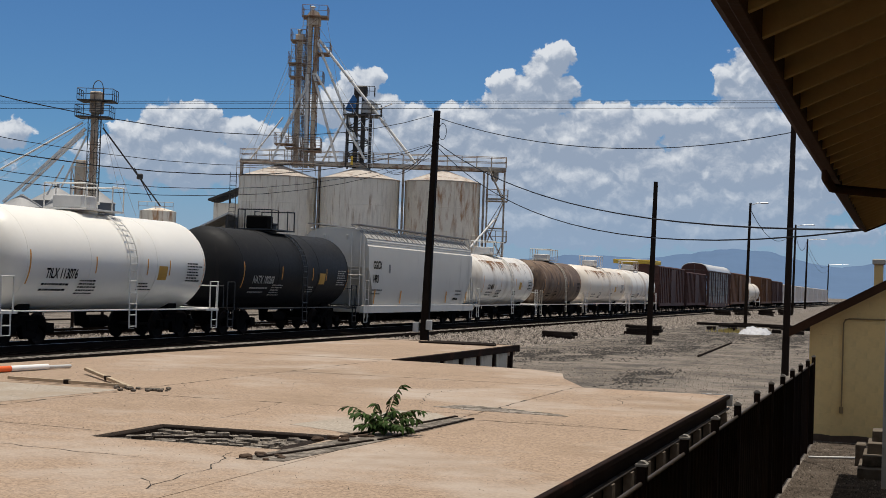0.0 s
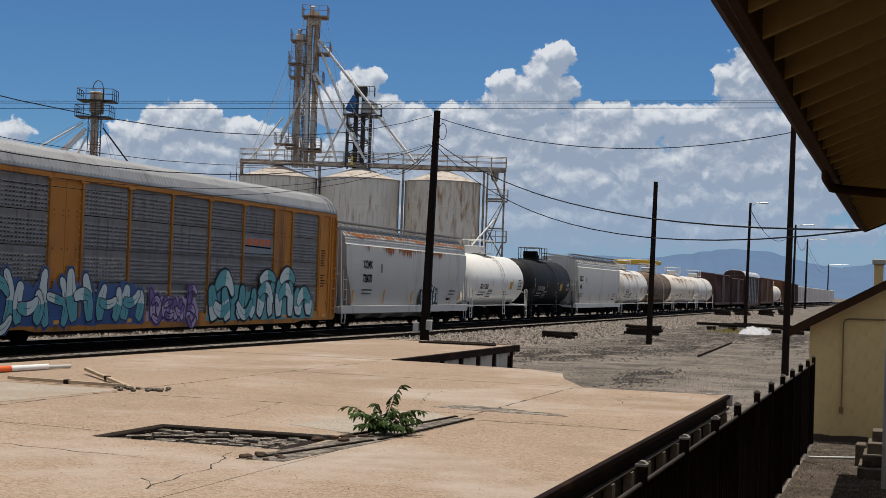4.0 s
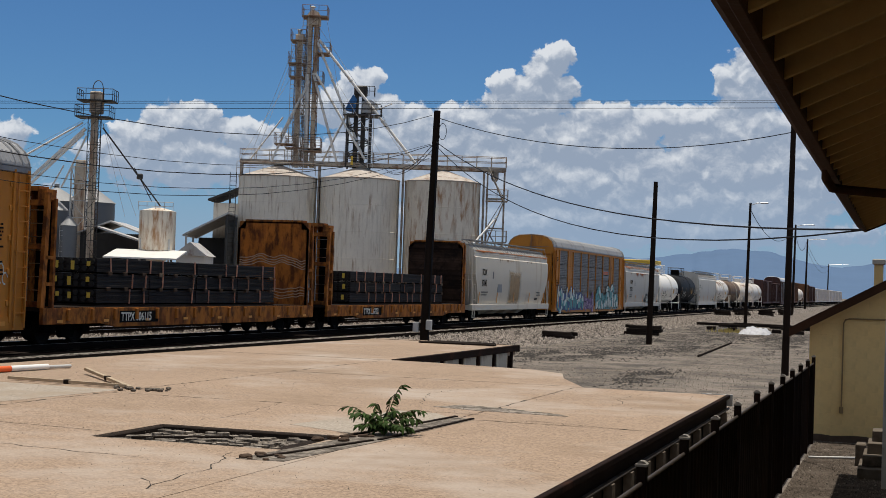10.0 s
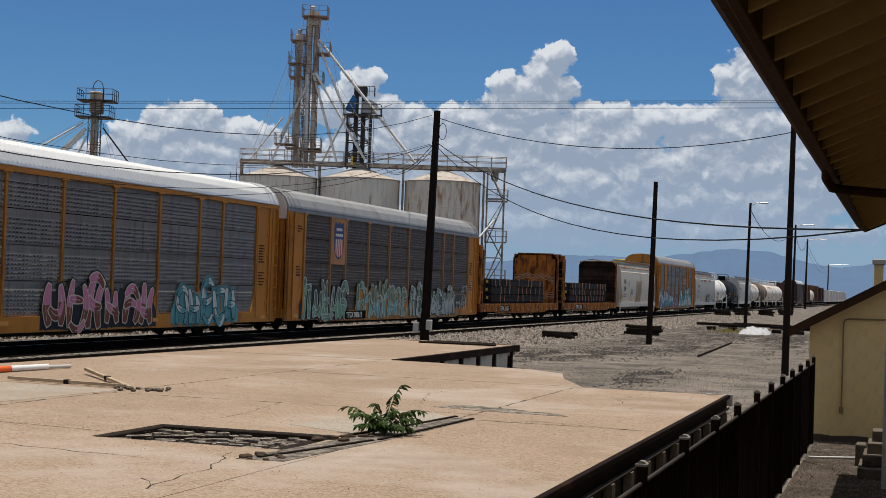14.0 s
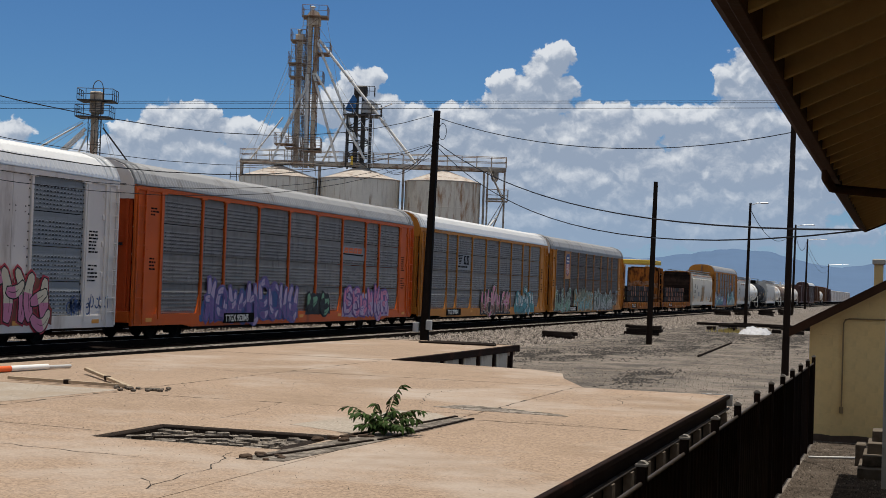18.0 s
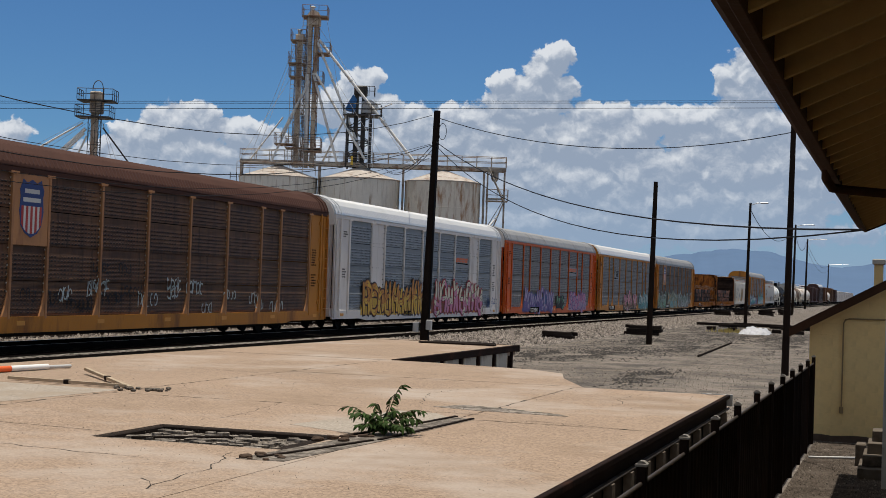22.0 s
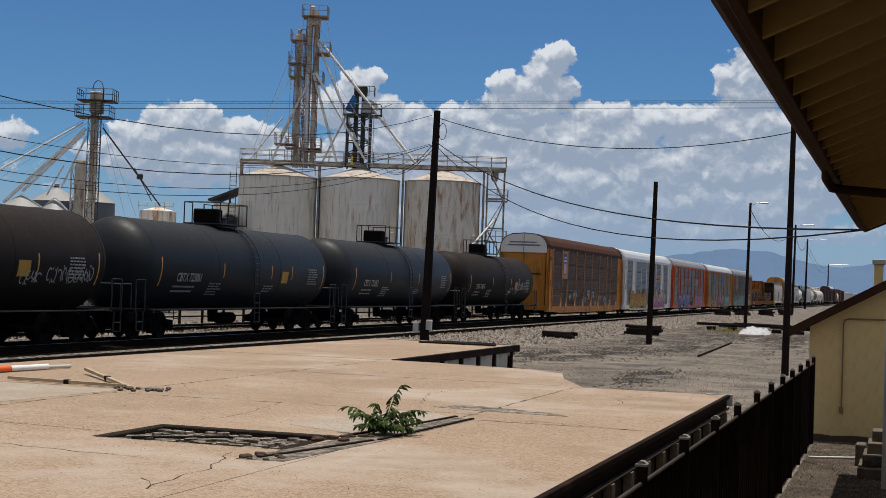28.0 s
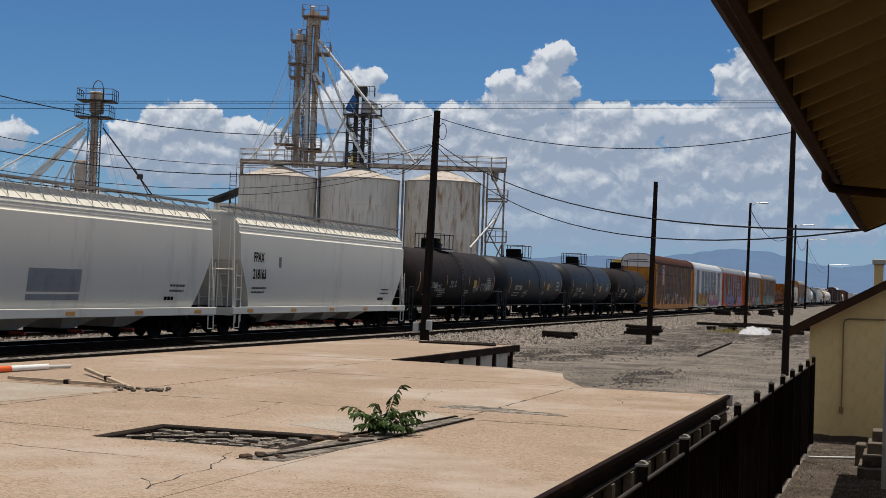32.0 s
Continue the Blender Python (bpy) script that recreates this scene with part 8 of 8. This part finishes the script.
def bulkhead_flat(y_rear, y_front, label, dark_front, mark=""):
    L = y_front - y_rear
    half = L / 2
    ob = car_root("bulkhead_flatcar", label, (y_rear + y_front) / 2, "bulkhead flatcars")
    part("deck", Geo().box(-1.5, 1.5, -half + 0.1, half - 0.1, 0.98, 1.10), M["tie"], ob)
    for s in (1, -1):
        a, b = sorted((s * 1.48, s * 1.60))
        part("side_sill", Geo().prism([(-half + 0.1, 0.62), (-half + 3.4, 0.62), (-half + 4.2, 0.50), (half - 4.2, 0.50), (half - 3.4, 0.62), (half - 0.1, 0.62), (half - 0.1, 1.08), (-half + 0.1, 1.08)], "x", a, b), M["flat_rust"], ob)
        first = part("stake_pocket", Geo().box(*sorted((s * 1.60, s * 1.67)), -0.07, 0.07, 0.72, 1.05, 0.01), M["flat_rust"], ob)
        n = 14
        first.location.y = -half + 1.4
        for i in range(1, n):
            same_part(first, ob, pose(0, -half + 1.4 + (L - 2.8) * i / (n - 1), 0))
    for e in (-1, 1):
        dark = dark_front and e > 0
        m = M["bulk_dark"] if dark else M["bulk_rust"]
        f = M["flat_rust"]
        yf = e * (half - 0.72)      # face towards the load
        top = 4.42
        sign = 1 if e > 0 else -1
        outline = [(-1.55, 1.08), (1.55, 1.08), (1.55, top - 0.3), (1.25, top), (-1.25, top), (-1.55, top - 0.3)]
        bh = part("bulkhead", Geo().prism(outline, "y", *sorted((yf, yf + sign * 0.07))), m, ob, "tar-black planked bulkhead" if dark else "deeply rusted steel bulkhead")
        if dark:
            rp = random.Random(17)
            for i in range(25):
                z = 1.1 + 0.13 * i
                w = 1.53 if z < top - 0.4 else 1.3
                part("plank", Geo().box(-w + rp.uniform(0, 0.05), w - rp.uniform(0, 0.05), *sorted((yf - sign * rp.uniform(0.02, 0.055), yf - sign * 0.002)), z + 0.012, min(z + 0.122, top - 0.02)), m, bh)
        else:
            for x in (-0.75, 0.75):
                part("seam", Geo().box(x - 0.02, x + 0.02, *sorted((yf - sign * 0.012, yf)), 1.1, top - 0.06), m, bh)
        part("top_beam", Geo().prism([(-1.25, top - 0.06), (1.25, top - 0.06), (1.25, top + 0.08), (-1.25, top + 0.08)], "y", *sorted((yf, yf + sign * 0.5))), f, bh)
        for s in (1, -1):
            x0, x1 = sorted((s * 1.44, s * 1.56))
            part("side_post", Geo().box(x0, x1, *sorted((yf, yf + sign * 0.12)), 1.08, top - 0.25, 0.01), f, bh)
            part("rear_post", Geo().prism([(yf + sign * 0.52, top - 0.1), (yf + sign * 0.36, top - 0.1), (yf + sign * 0.48, 1.08), (yf + sign * 0.70, 1.08)], "x", x0, x1), f, bh)
            part("corner", Geo().prism([(yf, top - 0.3), (yf + sign * 0.5, top - 0.3), (yf + sign * 0.5, top), (yf, top)], "x", *sorted((s * 1.22, s * 1.5))), f, bh)
            for z in (1.7, 2.45):
                part("cross_tie", Geo().box(x0, x1, *sorted((yf + sign * 0.1, yf + sign * 0.5)), z, z + 0.1), f, bh)
        # Near-black sheet painted in for shade inside the bulkhead's open back.
        part("back_sheet", Geo().box(-1.42, 1.42, *sorted((yf + sign * 0.074, yf + sign * 0.08)), 1.12, top - 0.34), M["under"], bh, "near-black sheet as shade behind the bulkhead frame")
        for z in (1.1, 2.72, 3.95):
            part("back_beam", Geo().box(-1.44, 1.44, *sorted((yf + sign * 0.3, yf + sign * 0.5)), z, z + 0.16, 0.01), f, bh)
        for x in (-0.9, -0.3, 0.3, 0.9):
            part("stiffener", Geo().box(x - 0.05, x + 0.05, *sorted((yf + sign * 0.07, yf + sign * 0.4)), 1.08, top - 0.05), f, bh)
        part("rungs", ladder(Geo(), (1.2, yf + sign * 0.46, 1.2), (1.2, yf + sign * 0.46, 4.2), 0.5, (1, 0, 0), 0.022, 0.36), M["rail_head"], bh)
        truck(ob, e * (half - 2.3))
    part("centre_sill", Geo().box(-0.35, 0.35, -half + 0.2, half - 0.2, 0.45, 0.98), M["under"], ob)
    couplers(ob, half)
    for i in range(8):
        y = -half + 1.0 + (L - 2) * i / 7
        part("reflector", Geo().box(1.602, 1.607, y - 0.15, y + 0.15, 0.66, 0.74), M["reflector"], ob)
    if mark:
        part("mark_panel", Geo().box(1.601, 1.606, -half + 4.4, -half + 6.9, 0.62, 0.98), M["mark_black"], ob)
        lettering("reporting_mark", mark, 0.36, M["mark_white"], ob, -half + 4.5, 0.68, 1.608, 0.95)
    # load: three tiers of wrapped bundles, each a pack of thin layers
    length = L - 6.9
    load = part("load", Geo().box(-1.30, 1.30, -length / 2, length / 2, 1.10, 1.16), M["tie"], ob, "tiers of black wrapped bundles tied with steel straps")
    m = 4
    bl = length / m
    rl = random.Random(int(L * 100))
    bundle = None
    for tier in range(3):
        z = 1.2 + 0.47 * tier
        for j in range(m):
            for x in (-0.88, 0.0, 0.88):
                y = -length / 2 + bl * (j + 0.5) + rl.uniform(-0.03, 0.03)
                if bundle is None:
                    pack = Geo()
                    for q in range(5):
                        o = rl.uniform(0, 0.02)
                        pack.box(-0.43 + o, 0.43 - o, -bl / 2 + 0.02 + o, bl / 2 - 0.02 - o, 0.084 * q, 0.084 * q + 0.078, 0.006)
                    bundle = part("wrapped_pack", pack, M["wrap"], load)
                    bundle.location = (x, y, z)
                else:
                    same_part(bundle, load, pose(x + rl.uniform(-0.012, 0.012), y, z))
            for q in (0.16, 0.50, 0.84):
                y = -length / 2 + bl * (j + q) + rl.uniform(-0.15, 0.15)
                if tier < 2:
                    part("dunnage", Geo().box(-1.32, 1.40, y - 0.06, y + 0.06, z + 0.422, z + 0.468, 0.006), M["tie"], load)
                    part("dunnage_end", Geo().box(1.38, 1.43, y - 0.11, y + 0.11, z + 0.38, z + 0.49, 0.01), M["soil"], load, "splintered brown timber end")
                y += rl.uniform(0.1, 0.6)
                if rl.random() < 0.75:
                    part("strap", Geo().bar((1.335, y, z - 0.01), (1.335, y + rl.uniform(-0.05, 0.05), z + 0.44), 0.045, 0.014), M["strap"], load)
        # pipe mouths at the rear
        g = Geo()
        for c in range(10):
            for rr in range(2):
                x = -1.2 + 0.26 * c
                g.tube((x, -length / 2 - 0.03, z + 0.11 + 0.2 * rr), (x, -length / 2 + 0.03, z + 0.11 + 0.2 * rr), 0.085, 10)
        tagged(part("pipe_mouths", g, M["bundle_end"], load), kind="stuff")
        for c in range(5):
            x = -1.15 + 0.52 * c + rl.uniform(-0.08, 0.08)
            part("tag", Geo().box(x, x + 0.12, -length / 2 - 0.042, -length / 2 - 0.031, z + rl.uniform(0.04, 0.2), z + 0.32), M["tag"], load)
    return ob, half


def boxcar(y_rear, y_front, paint, label, top=4.55, ribs=16):
    L = y_front - y_rear
    half = L / 2
    ob = car_root("boxcar", label, (y_rear + y_front) / 2, "boxcars")
    part("body", Geo().box(-1.5, 1.5, -half + 0.3, half - 0.3, 0.95, top), paint, ob)
    part("roof", Geo().prism([(-1.56, top), (1.56, top), (1.5, top + 0.1), (0, top + 0.25), (-1.5, top + 0.1)], "y", -half + 0.25, half - 0.25), paint, ob)
    part("side_sill", Geo().box(1.5, 1.58, -half + 0.3, half - 0.3, 0.7, 1.0), paint, ob)
    first = part("side_rib", Geo().box(1.5, 1.575, -0.07, 0.07, 1.0, top - 0.02, 0.01), paint, ob)
    first.location.y = -half + 0.5
    for i in range(1, ribs):
        same_part(first, ob, pose(0, -half + 0.5 + (L - 1) * i / (ribs - 1), 0))
    d = part("sliding_door", Geo().box(1.585, 1.64, -1.6, 1.6, 1.0, top - 0.15, 0.01), paint, ob)
    for z in (1.6, 2.4, 3.2):
        part("door_rib", Geo().box(1.64, 1.67, -1.5, 1.5, z, z + 0.12), paint, d)
    for e in (-1, 1):
        for z in (1.4, 2.0, 2.6, 3.2, 3.8):
            part("end_rib", Geo().box(-1.4, 1.4, *sorted((e * (half - 0.3), e * (half - 0.22))), z, z + 0.2, 0.02), paint, ob)
        part("ladder", ladder(Geo(), (1.62, e * (half - 0.55), 0.6), (1.62, e * (half - 0.55), 2.9), 0.42, (0, 1, 0), 0.022, 0.4), paint, ob)
        truck(ob, e * (half - 2.2))
    couplers(ob, half)
    return ob, half


def consist():
    # rearmost cars first
    hopper(-334.6, -315.0, M["hop_pale"], "pale grey covered hopper with a darker repainted panel", (), 31, roof_mat=M["hop_pale"])
    ob, h = cars[-1][0], 9.8
    part("patch", Geo().add([(hop_x(z), y, z) for z in (1.3, 1.8, 2.2) for y in (h - 12.0, h - 9.2)], [(0, 1, 3, 2), (2, 3, 5, 4)]), M["roof_galv"], ob, "darker grey repainted patch")
    hopper(-313.9, -294.2, M["hop_pale"], "clean pale grey covered hopper with red gate bars", ("FPAX", "218163"), 32, text_y=0.09, roof_mat=M["hop_pale"])
    ob, h, f = tank_car(-293.6, -276.1, M["tank_brown"], M["black_metal"], "dusty black tank car with white scrawled graffiti", "CBTX 715868", M["mark_white"], dark=True, seed=41)
    tags(ob, -4.5, -1.5, 1.9, 2.2, 4, PAINT["silver"], 3, lift=f), tags(ob, 2.0, 6.0, 1.8, 2.1, 5, PAINT["silver"], 5, lift=f)
    tank_car(-275.5, -257.9, M["tank_slate"], M["black_metal"], "glossy slate-black tank car with yellow reflectors", "CBTX 723061", M["mark_white"], dark=True, seed=42)
    tank_car(-257.4, -239.6, M["tank_slate"], M["black_metal"], "glossy black tank car with yellow reflectors", "CBTX 722062", M["mark_white"], dark=True, seed=43)
    ob, h, f = tank_car(-239.0, -221.3, M["tank_brown"], M["black_metal"], "dusty brown-black tank car with scrawled graffiti", "CBTX 715874", M["mark_white"], dark=True, seed=44)
    tags(ob, 1.5, 6.5, 1.8, 2.2, 7, PAINT["silver"], 7, lift=f)
    ob, h, b = autorack(-219.3, -191.3, M["rack_yellow"], M["roof_brown"], M["screen_rust"], "yellow autorack with a brown roof and rust-stained screens", emblem="shield", post=M["rack_tan"], cap=M["rack_white"])
    tags(ob, -9, 9, 1.0, 1.8, 8, PAINT["pale"], 12), tags(ob, -9, 4, 1.0, 2.6, 9, PAINT["black"], 8)
    part("end_stencil", Geo().box(-1.0, 0.9, -h + 0.024, -h + 0.03, 5.1, 5.18).box(-1.1, 1.1, -h + 0.024, -h + 0.03, 4.92, 5.0), M["mark_grey"], ob)
    ob, h, b = autorack(-190.6, -163.3, M["rack_white"], M["roof_bright"], M["screen_pale"], "white autorack with large pink and yellow graffiti", emblem="orange", wide_post=True, text="301862", text_bay=3, plate=False)
    graffiti(ob, h - 13.2, h - 3.8, 0.6, 2.35, "cream", "pink", "black", 11, 6, cloud_col="brown", rim="red")
    graffiti(ob, h - 23.6, h - 14.8, 0.6, 2.3, "ochre", "yellow", "brown", 12, 7, cloud_col="yellow", rim="black")
    tags(ob, h - 3, h - 1, 0.9, 1.3, 13, PAINT["blue"], 5), tags(ob, h - 15, h - 11, 0.9, 1.3, 14, PAINT["blue"], 8)
    ob, h, b = autorack(-162.4, -134.6, M["rack_orange"], M["roof_galv"], M["screen_grey"], "orange autorack with violet and pink graffiti", door=M["rack_red"], emblem="orange", cap=M["rack_white"], text="TTGX 953045", text_bay=2)
    graffiti(ob, h - 22.8, h - 14.5, 0.55, 2.1, "lilac", "violet", "blue", 15, 7, cloud_col="blue", rim="violet")
    graffiti(ob, h - 13.3, h - 11.0, 0.7, 1.9, "green", "black", "black", 16, 2, rim="black")
    graffiti(ob, h - 9.2, h - 3.5, 0.55, 2.0, "pink", "lilac", "violet", 17, 5, rim="violet")
    ob, h, b = autorack(-133.5, -105.7, M["rack_yellow"], M["roof_bright"], M["screen_grey"], "yellow autorack with a bright roof and pink graffiti", emblem="black", text="TTGX 979884", text_bay=1)
    graffiti(ob, h - 16.2, h - 9.8, 0.45, 2.1, "pink", "brown", "cream", 18, 5, cloud_col="black", rim="black")
    graffiti(ob, h - 8.4, h - 3.6, 0.5, 1.9, "pale", "teal", "black", 19, 4, cloud_col="teal", rim="teal")
    ob, h, b = autorack(-104.9, -77.4, M["rack_yellow"], M["roof_galv"], M["screen_brown"], "yellow autorack with brown screens and green graffiti", emblem="shield", text="TTGX 988612", post=M["rack_tan"], cap=M["rack_white"])
    graffiti(ob, h - 25.8, h - 20.6, 0.5, 2.3, "moss", "green", "pale", 20, 4, cloud_col="black", rim="black")
    graffiti(ob, h - 19.4, h - 12.6, 0.5, 2.3, "moss", "teal", "cream", 21, 6, cloud_col="ochre", rim="moss")
    graffiti(ob, h - 12.0, h - 4.3, 0.5, 2.1, "moss", "silver", "pale", 22, 7, cloud_col="moss", rim="black")
    tags(ob, h - 3.8, h - 1.6, 1.0, 2.2, 23, PAINT["pale"], 6)
    ob, h = bulkhead_flat(-76.6, -56.3, "rusty yellow bulkhead flatcar loaded with black wrapped bundles", False, "TTPX 806115")
    # pale wavy lines sprayed on the rusty bulkhead
    g = Geo()
    rnd = random.Random(2)
    yb = h - 0.735
    for k in range(8):
        z = 2.95 - 0.10 * k if k < 4 else 1.75 - 0.11 * (k - 4)
        rise = 1.0 if k < 4 else -0.5
        xs = np.linspace(-1.45, 1.45, 60)
        zs = [z + rise * (0.16 * math.exp(-((x + 0.5) / 0.35) ** 2) + 0.14 * math.exp(-((x - 0.45) / 0.3) ** 2) - 0.12 * math.exp(-((x - 1.3) / 0.2) ** 2)) + 0.05 * noise.noise(Vector((4 * x, 0.4 * k, 1))) for x in xs]
        g.add([(x, yb, zz + q) for x, zz in zip(xs, zs) for q in (-0.018, 0.018)], [(2 * i, 2 * i + 1, 2 * i + 3, 2 * i + 2) for i in range(59)])
    part("wavy_lines", g, PAINT["dust"], ob, "pale wavy sprayed lines")
    bulkhead_flat(-54.9, -34.1, "rusty flatcar with a tarred bulkhead and black bundles", True, "TTPX 806103")
    ob, h = hopper(-33.0, -13.9, M["hop_beige"], "beige covered hopper with a tan stain and rusty eaves", ("ROIX", "57145"), 33, text_y=0.11)
    stain_sheet(ob, "rust_streak", -h + 0.8, h - 0.8, 2.9, 3.71, M["rust_thin"])
    stain_sheet(ob, "rust_band", -h + 0.8, h - 0.8, 3.96, 4.12, M["rust_band"], lift=0.045)
    stain_sheet(ob, "tan_stain", -1.6, 2.0, 1.08, 3.2, M["blot_tan"])
    part("patch", Geo().box(1.57, 1.588, -h + 5.6, -h + 6.6, 1.75, 2.35), M["roof_galv"], ob, "small grey repainted square")
    ob, h, b = autorack(-13.0, 14.0, M["rack_yellow"], M["roof_galv"], M["screen_grey"], "ochre autorack with big teal lettered graffiti", emblem="orange", wide_post=True)
    graffiti(ob, h - 12.0, h - 2.6, 0.55, 2.25, "teal", "pale", "black", 24, 4, cloud_col="teal", rim="black")
    graffiti(ob, h - 16.3, h - 13.0, 0.6, 1.7, "violet", "lilac", "black", 25, 3, rim="violet")
    graffiti(ob, h - 25.5, h - 16.8, 0.55, 2.3, "pale", "teal", "black", 26, 5, cloud_col="blue", rim="blue")
    ob, h = hopper(14.7, 34.4, M["hop_rusty"], "grey covered hopper with orange rust running from the eaves", ("XOMX", "720070"), 34, text_y=0.14)
    stain_sheet(ob, "rust_streak", -h + 0.8, h - 0.7, 2.55, 3.71, M["rust_drip"])
    stain_sheet(ob, "rust_band", -h + 0.8, h - 0.7, 3.96, 4.24, M["rust_band"], lift=0.045)
    graffiti(ob, 1.2, 4.0, 1.05, 2.1, "silver", "pale", "black", 27, 3, 1.605, cloud_col="black", rim="black")
    ob, h, f = tank_car(34.9, 48.5, M["tank_white"], M["white_wall"], "clean white tank car with yellow placard", "TILX 113076", seed=45)
    stain_sheet(ob, "brown_streak", -0.5, 1.0, 2.7, 3.95, M["rust_thin"], f)
    tank_car(49.0, 62.5, M["tank_black"], M["black_metal"], "matt black tank car with yellow reflectors", "NATX 180268", M["mark_white"], dark=True, seed=46)
    hopper(62.9, 81.0, M["hop_grey"], "plain light grey covered hopper", ("GGCX", "1493"), 35, text_y=0.07, bays=3)
    ob, h, f = tank_car(81.7, 96.7, M["tank_stained"], M["white_wall"], "white tank car with rust-brown drip stains", "GLX 4015", seed=47)
    stain_sheet(ob, "brown_streak", -h + 1, h - 1, 1.4, 3.6, M["drip_brown"], f)
    tank_car(97.2, 111.7, M["tank_filthy"], M["hop_beige"], "dirt-caked brown tank car", seed=48, placard=False)
    ob, h, f = tank_car(112.2, 130.3, M["tank_cream"], M["rack_white"], "cream tank car with brown stains", seed=49)
    stain_sheet(ob, "brown_streak", -h + 1, h - 1, 1.4, 3.6, M["drip_brown"], f)
    tank_car(130.8, 146.6, M["tank_stained"], M["rack_white"], "dull white tank car", seed=50)
    boxcar(147.3, 165.8, M["box_brown"], "dark brown ribbed boxcar")
    boxcar(166.5, 184.0, M["box_brown"], "dark brown weathered boxcar", 4.3)
    autorack(184.6, 209.6, M["box_brown"], M["roof_bright"], M["screen_grey"], "far autorack with dull brown screens")
    boxcar(210.3, 236.5, M["box_orange"], "orange-brown high boxcar with ribbed steel sides", 5.0)
    tank_car(237.4, 256.5, M["tank_cream"], M["rack_white"], "long cream tank car with an orange band", seed=51)
    boxcar(257.2, 264.0 + 14, M["box_orange"], "orange-brown boxcar in the distance", 5.0)
    boxcar(279.0, 303.8, M["box_brown"], "brown boxcar in the distance", 4.7)
    y = 305.0
    for i in range(8):
        boxcar(y, y + 22.0, M["rack_white"], "far pale high boxcar with ribbed sides", 4.3)
        y += 22.8


consist()


def motions():
    for ob, y in cars:
        walk(ob, [(t, pose(TRACK, y + SPEED * t, RAIL)) for t in (0.0, 8.0, 16.0, 24.0, 32.0)])
    # wheels roll: one turn in about a quarter of a second
    spin = math.degrees(SPEED / 0.455)
    for ob, y in cars:
        if y > 100:
            continue
        for wheel in [o for o in ob.children_recursive if o.name.startswith("wheelset")]:
            walk(wheel, [(i / FPS, pose(0, wheel.location.y, 0.455, -spin * i / FPS)) for i in range(0, 32 * FPS + 1)])


motions()
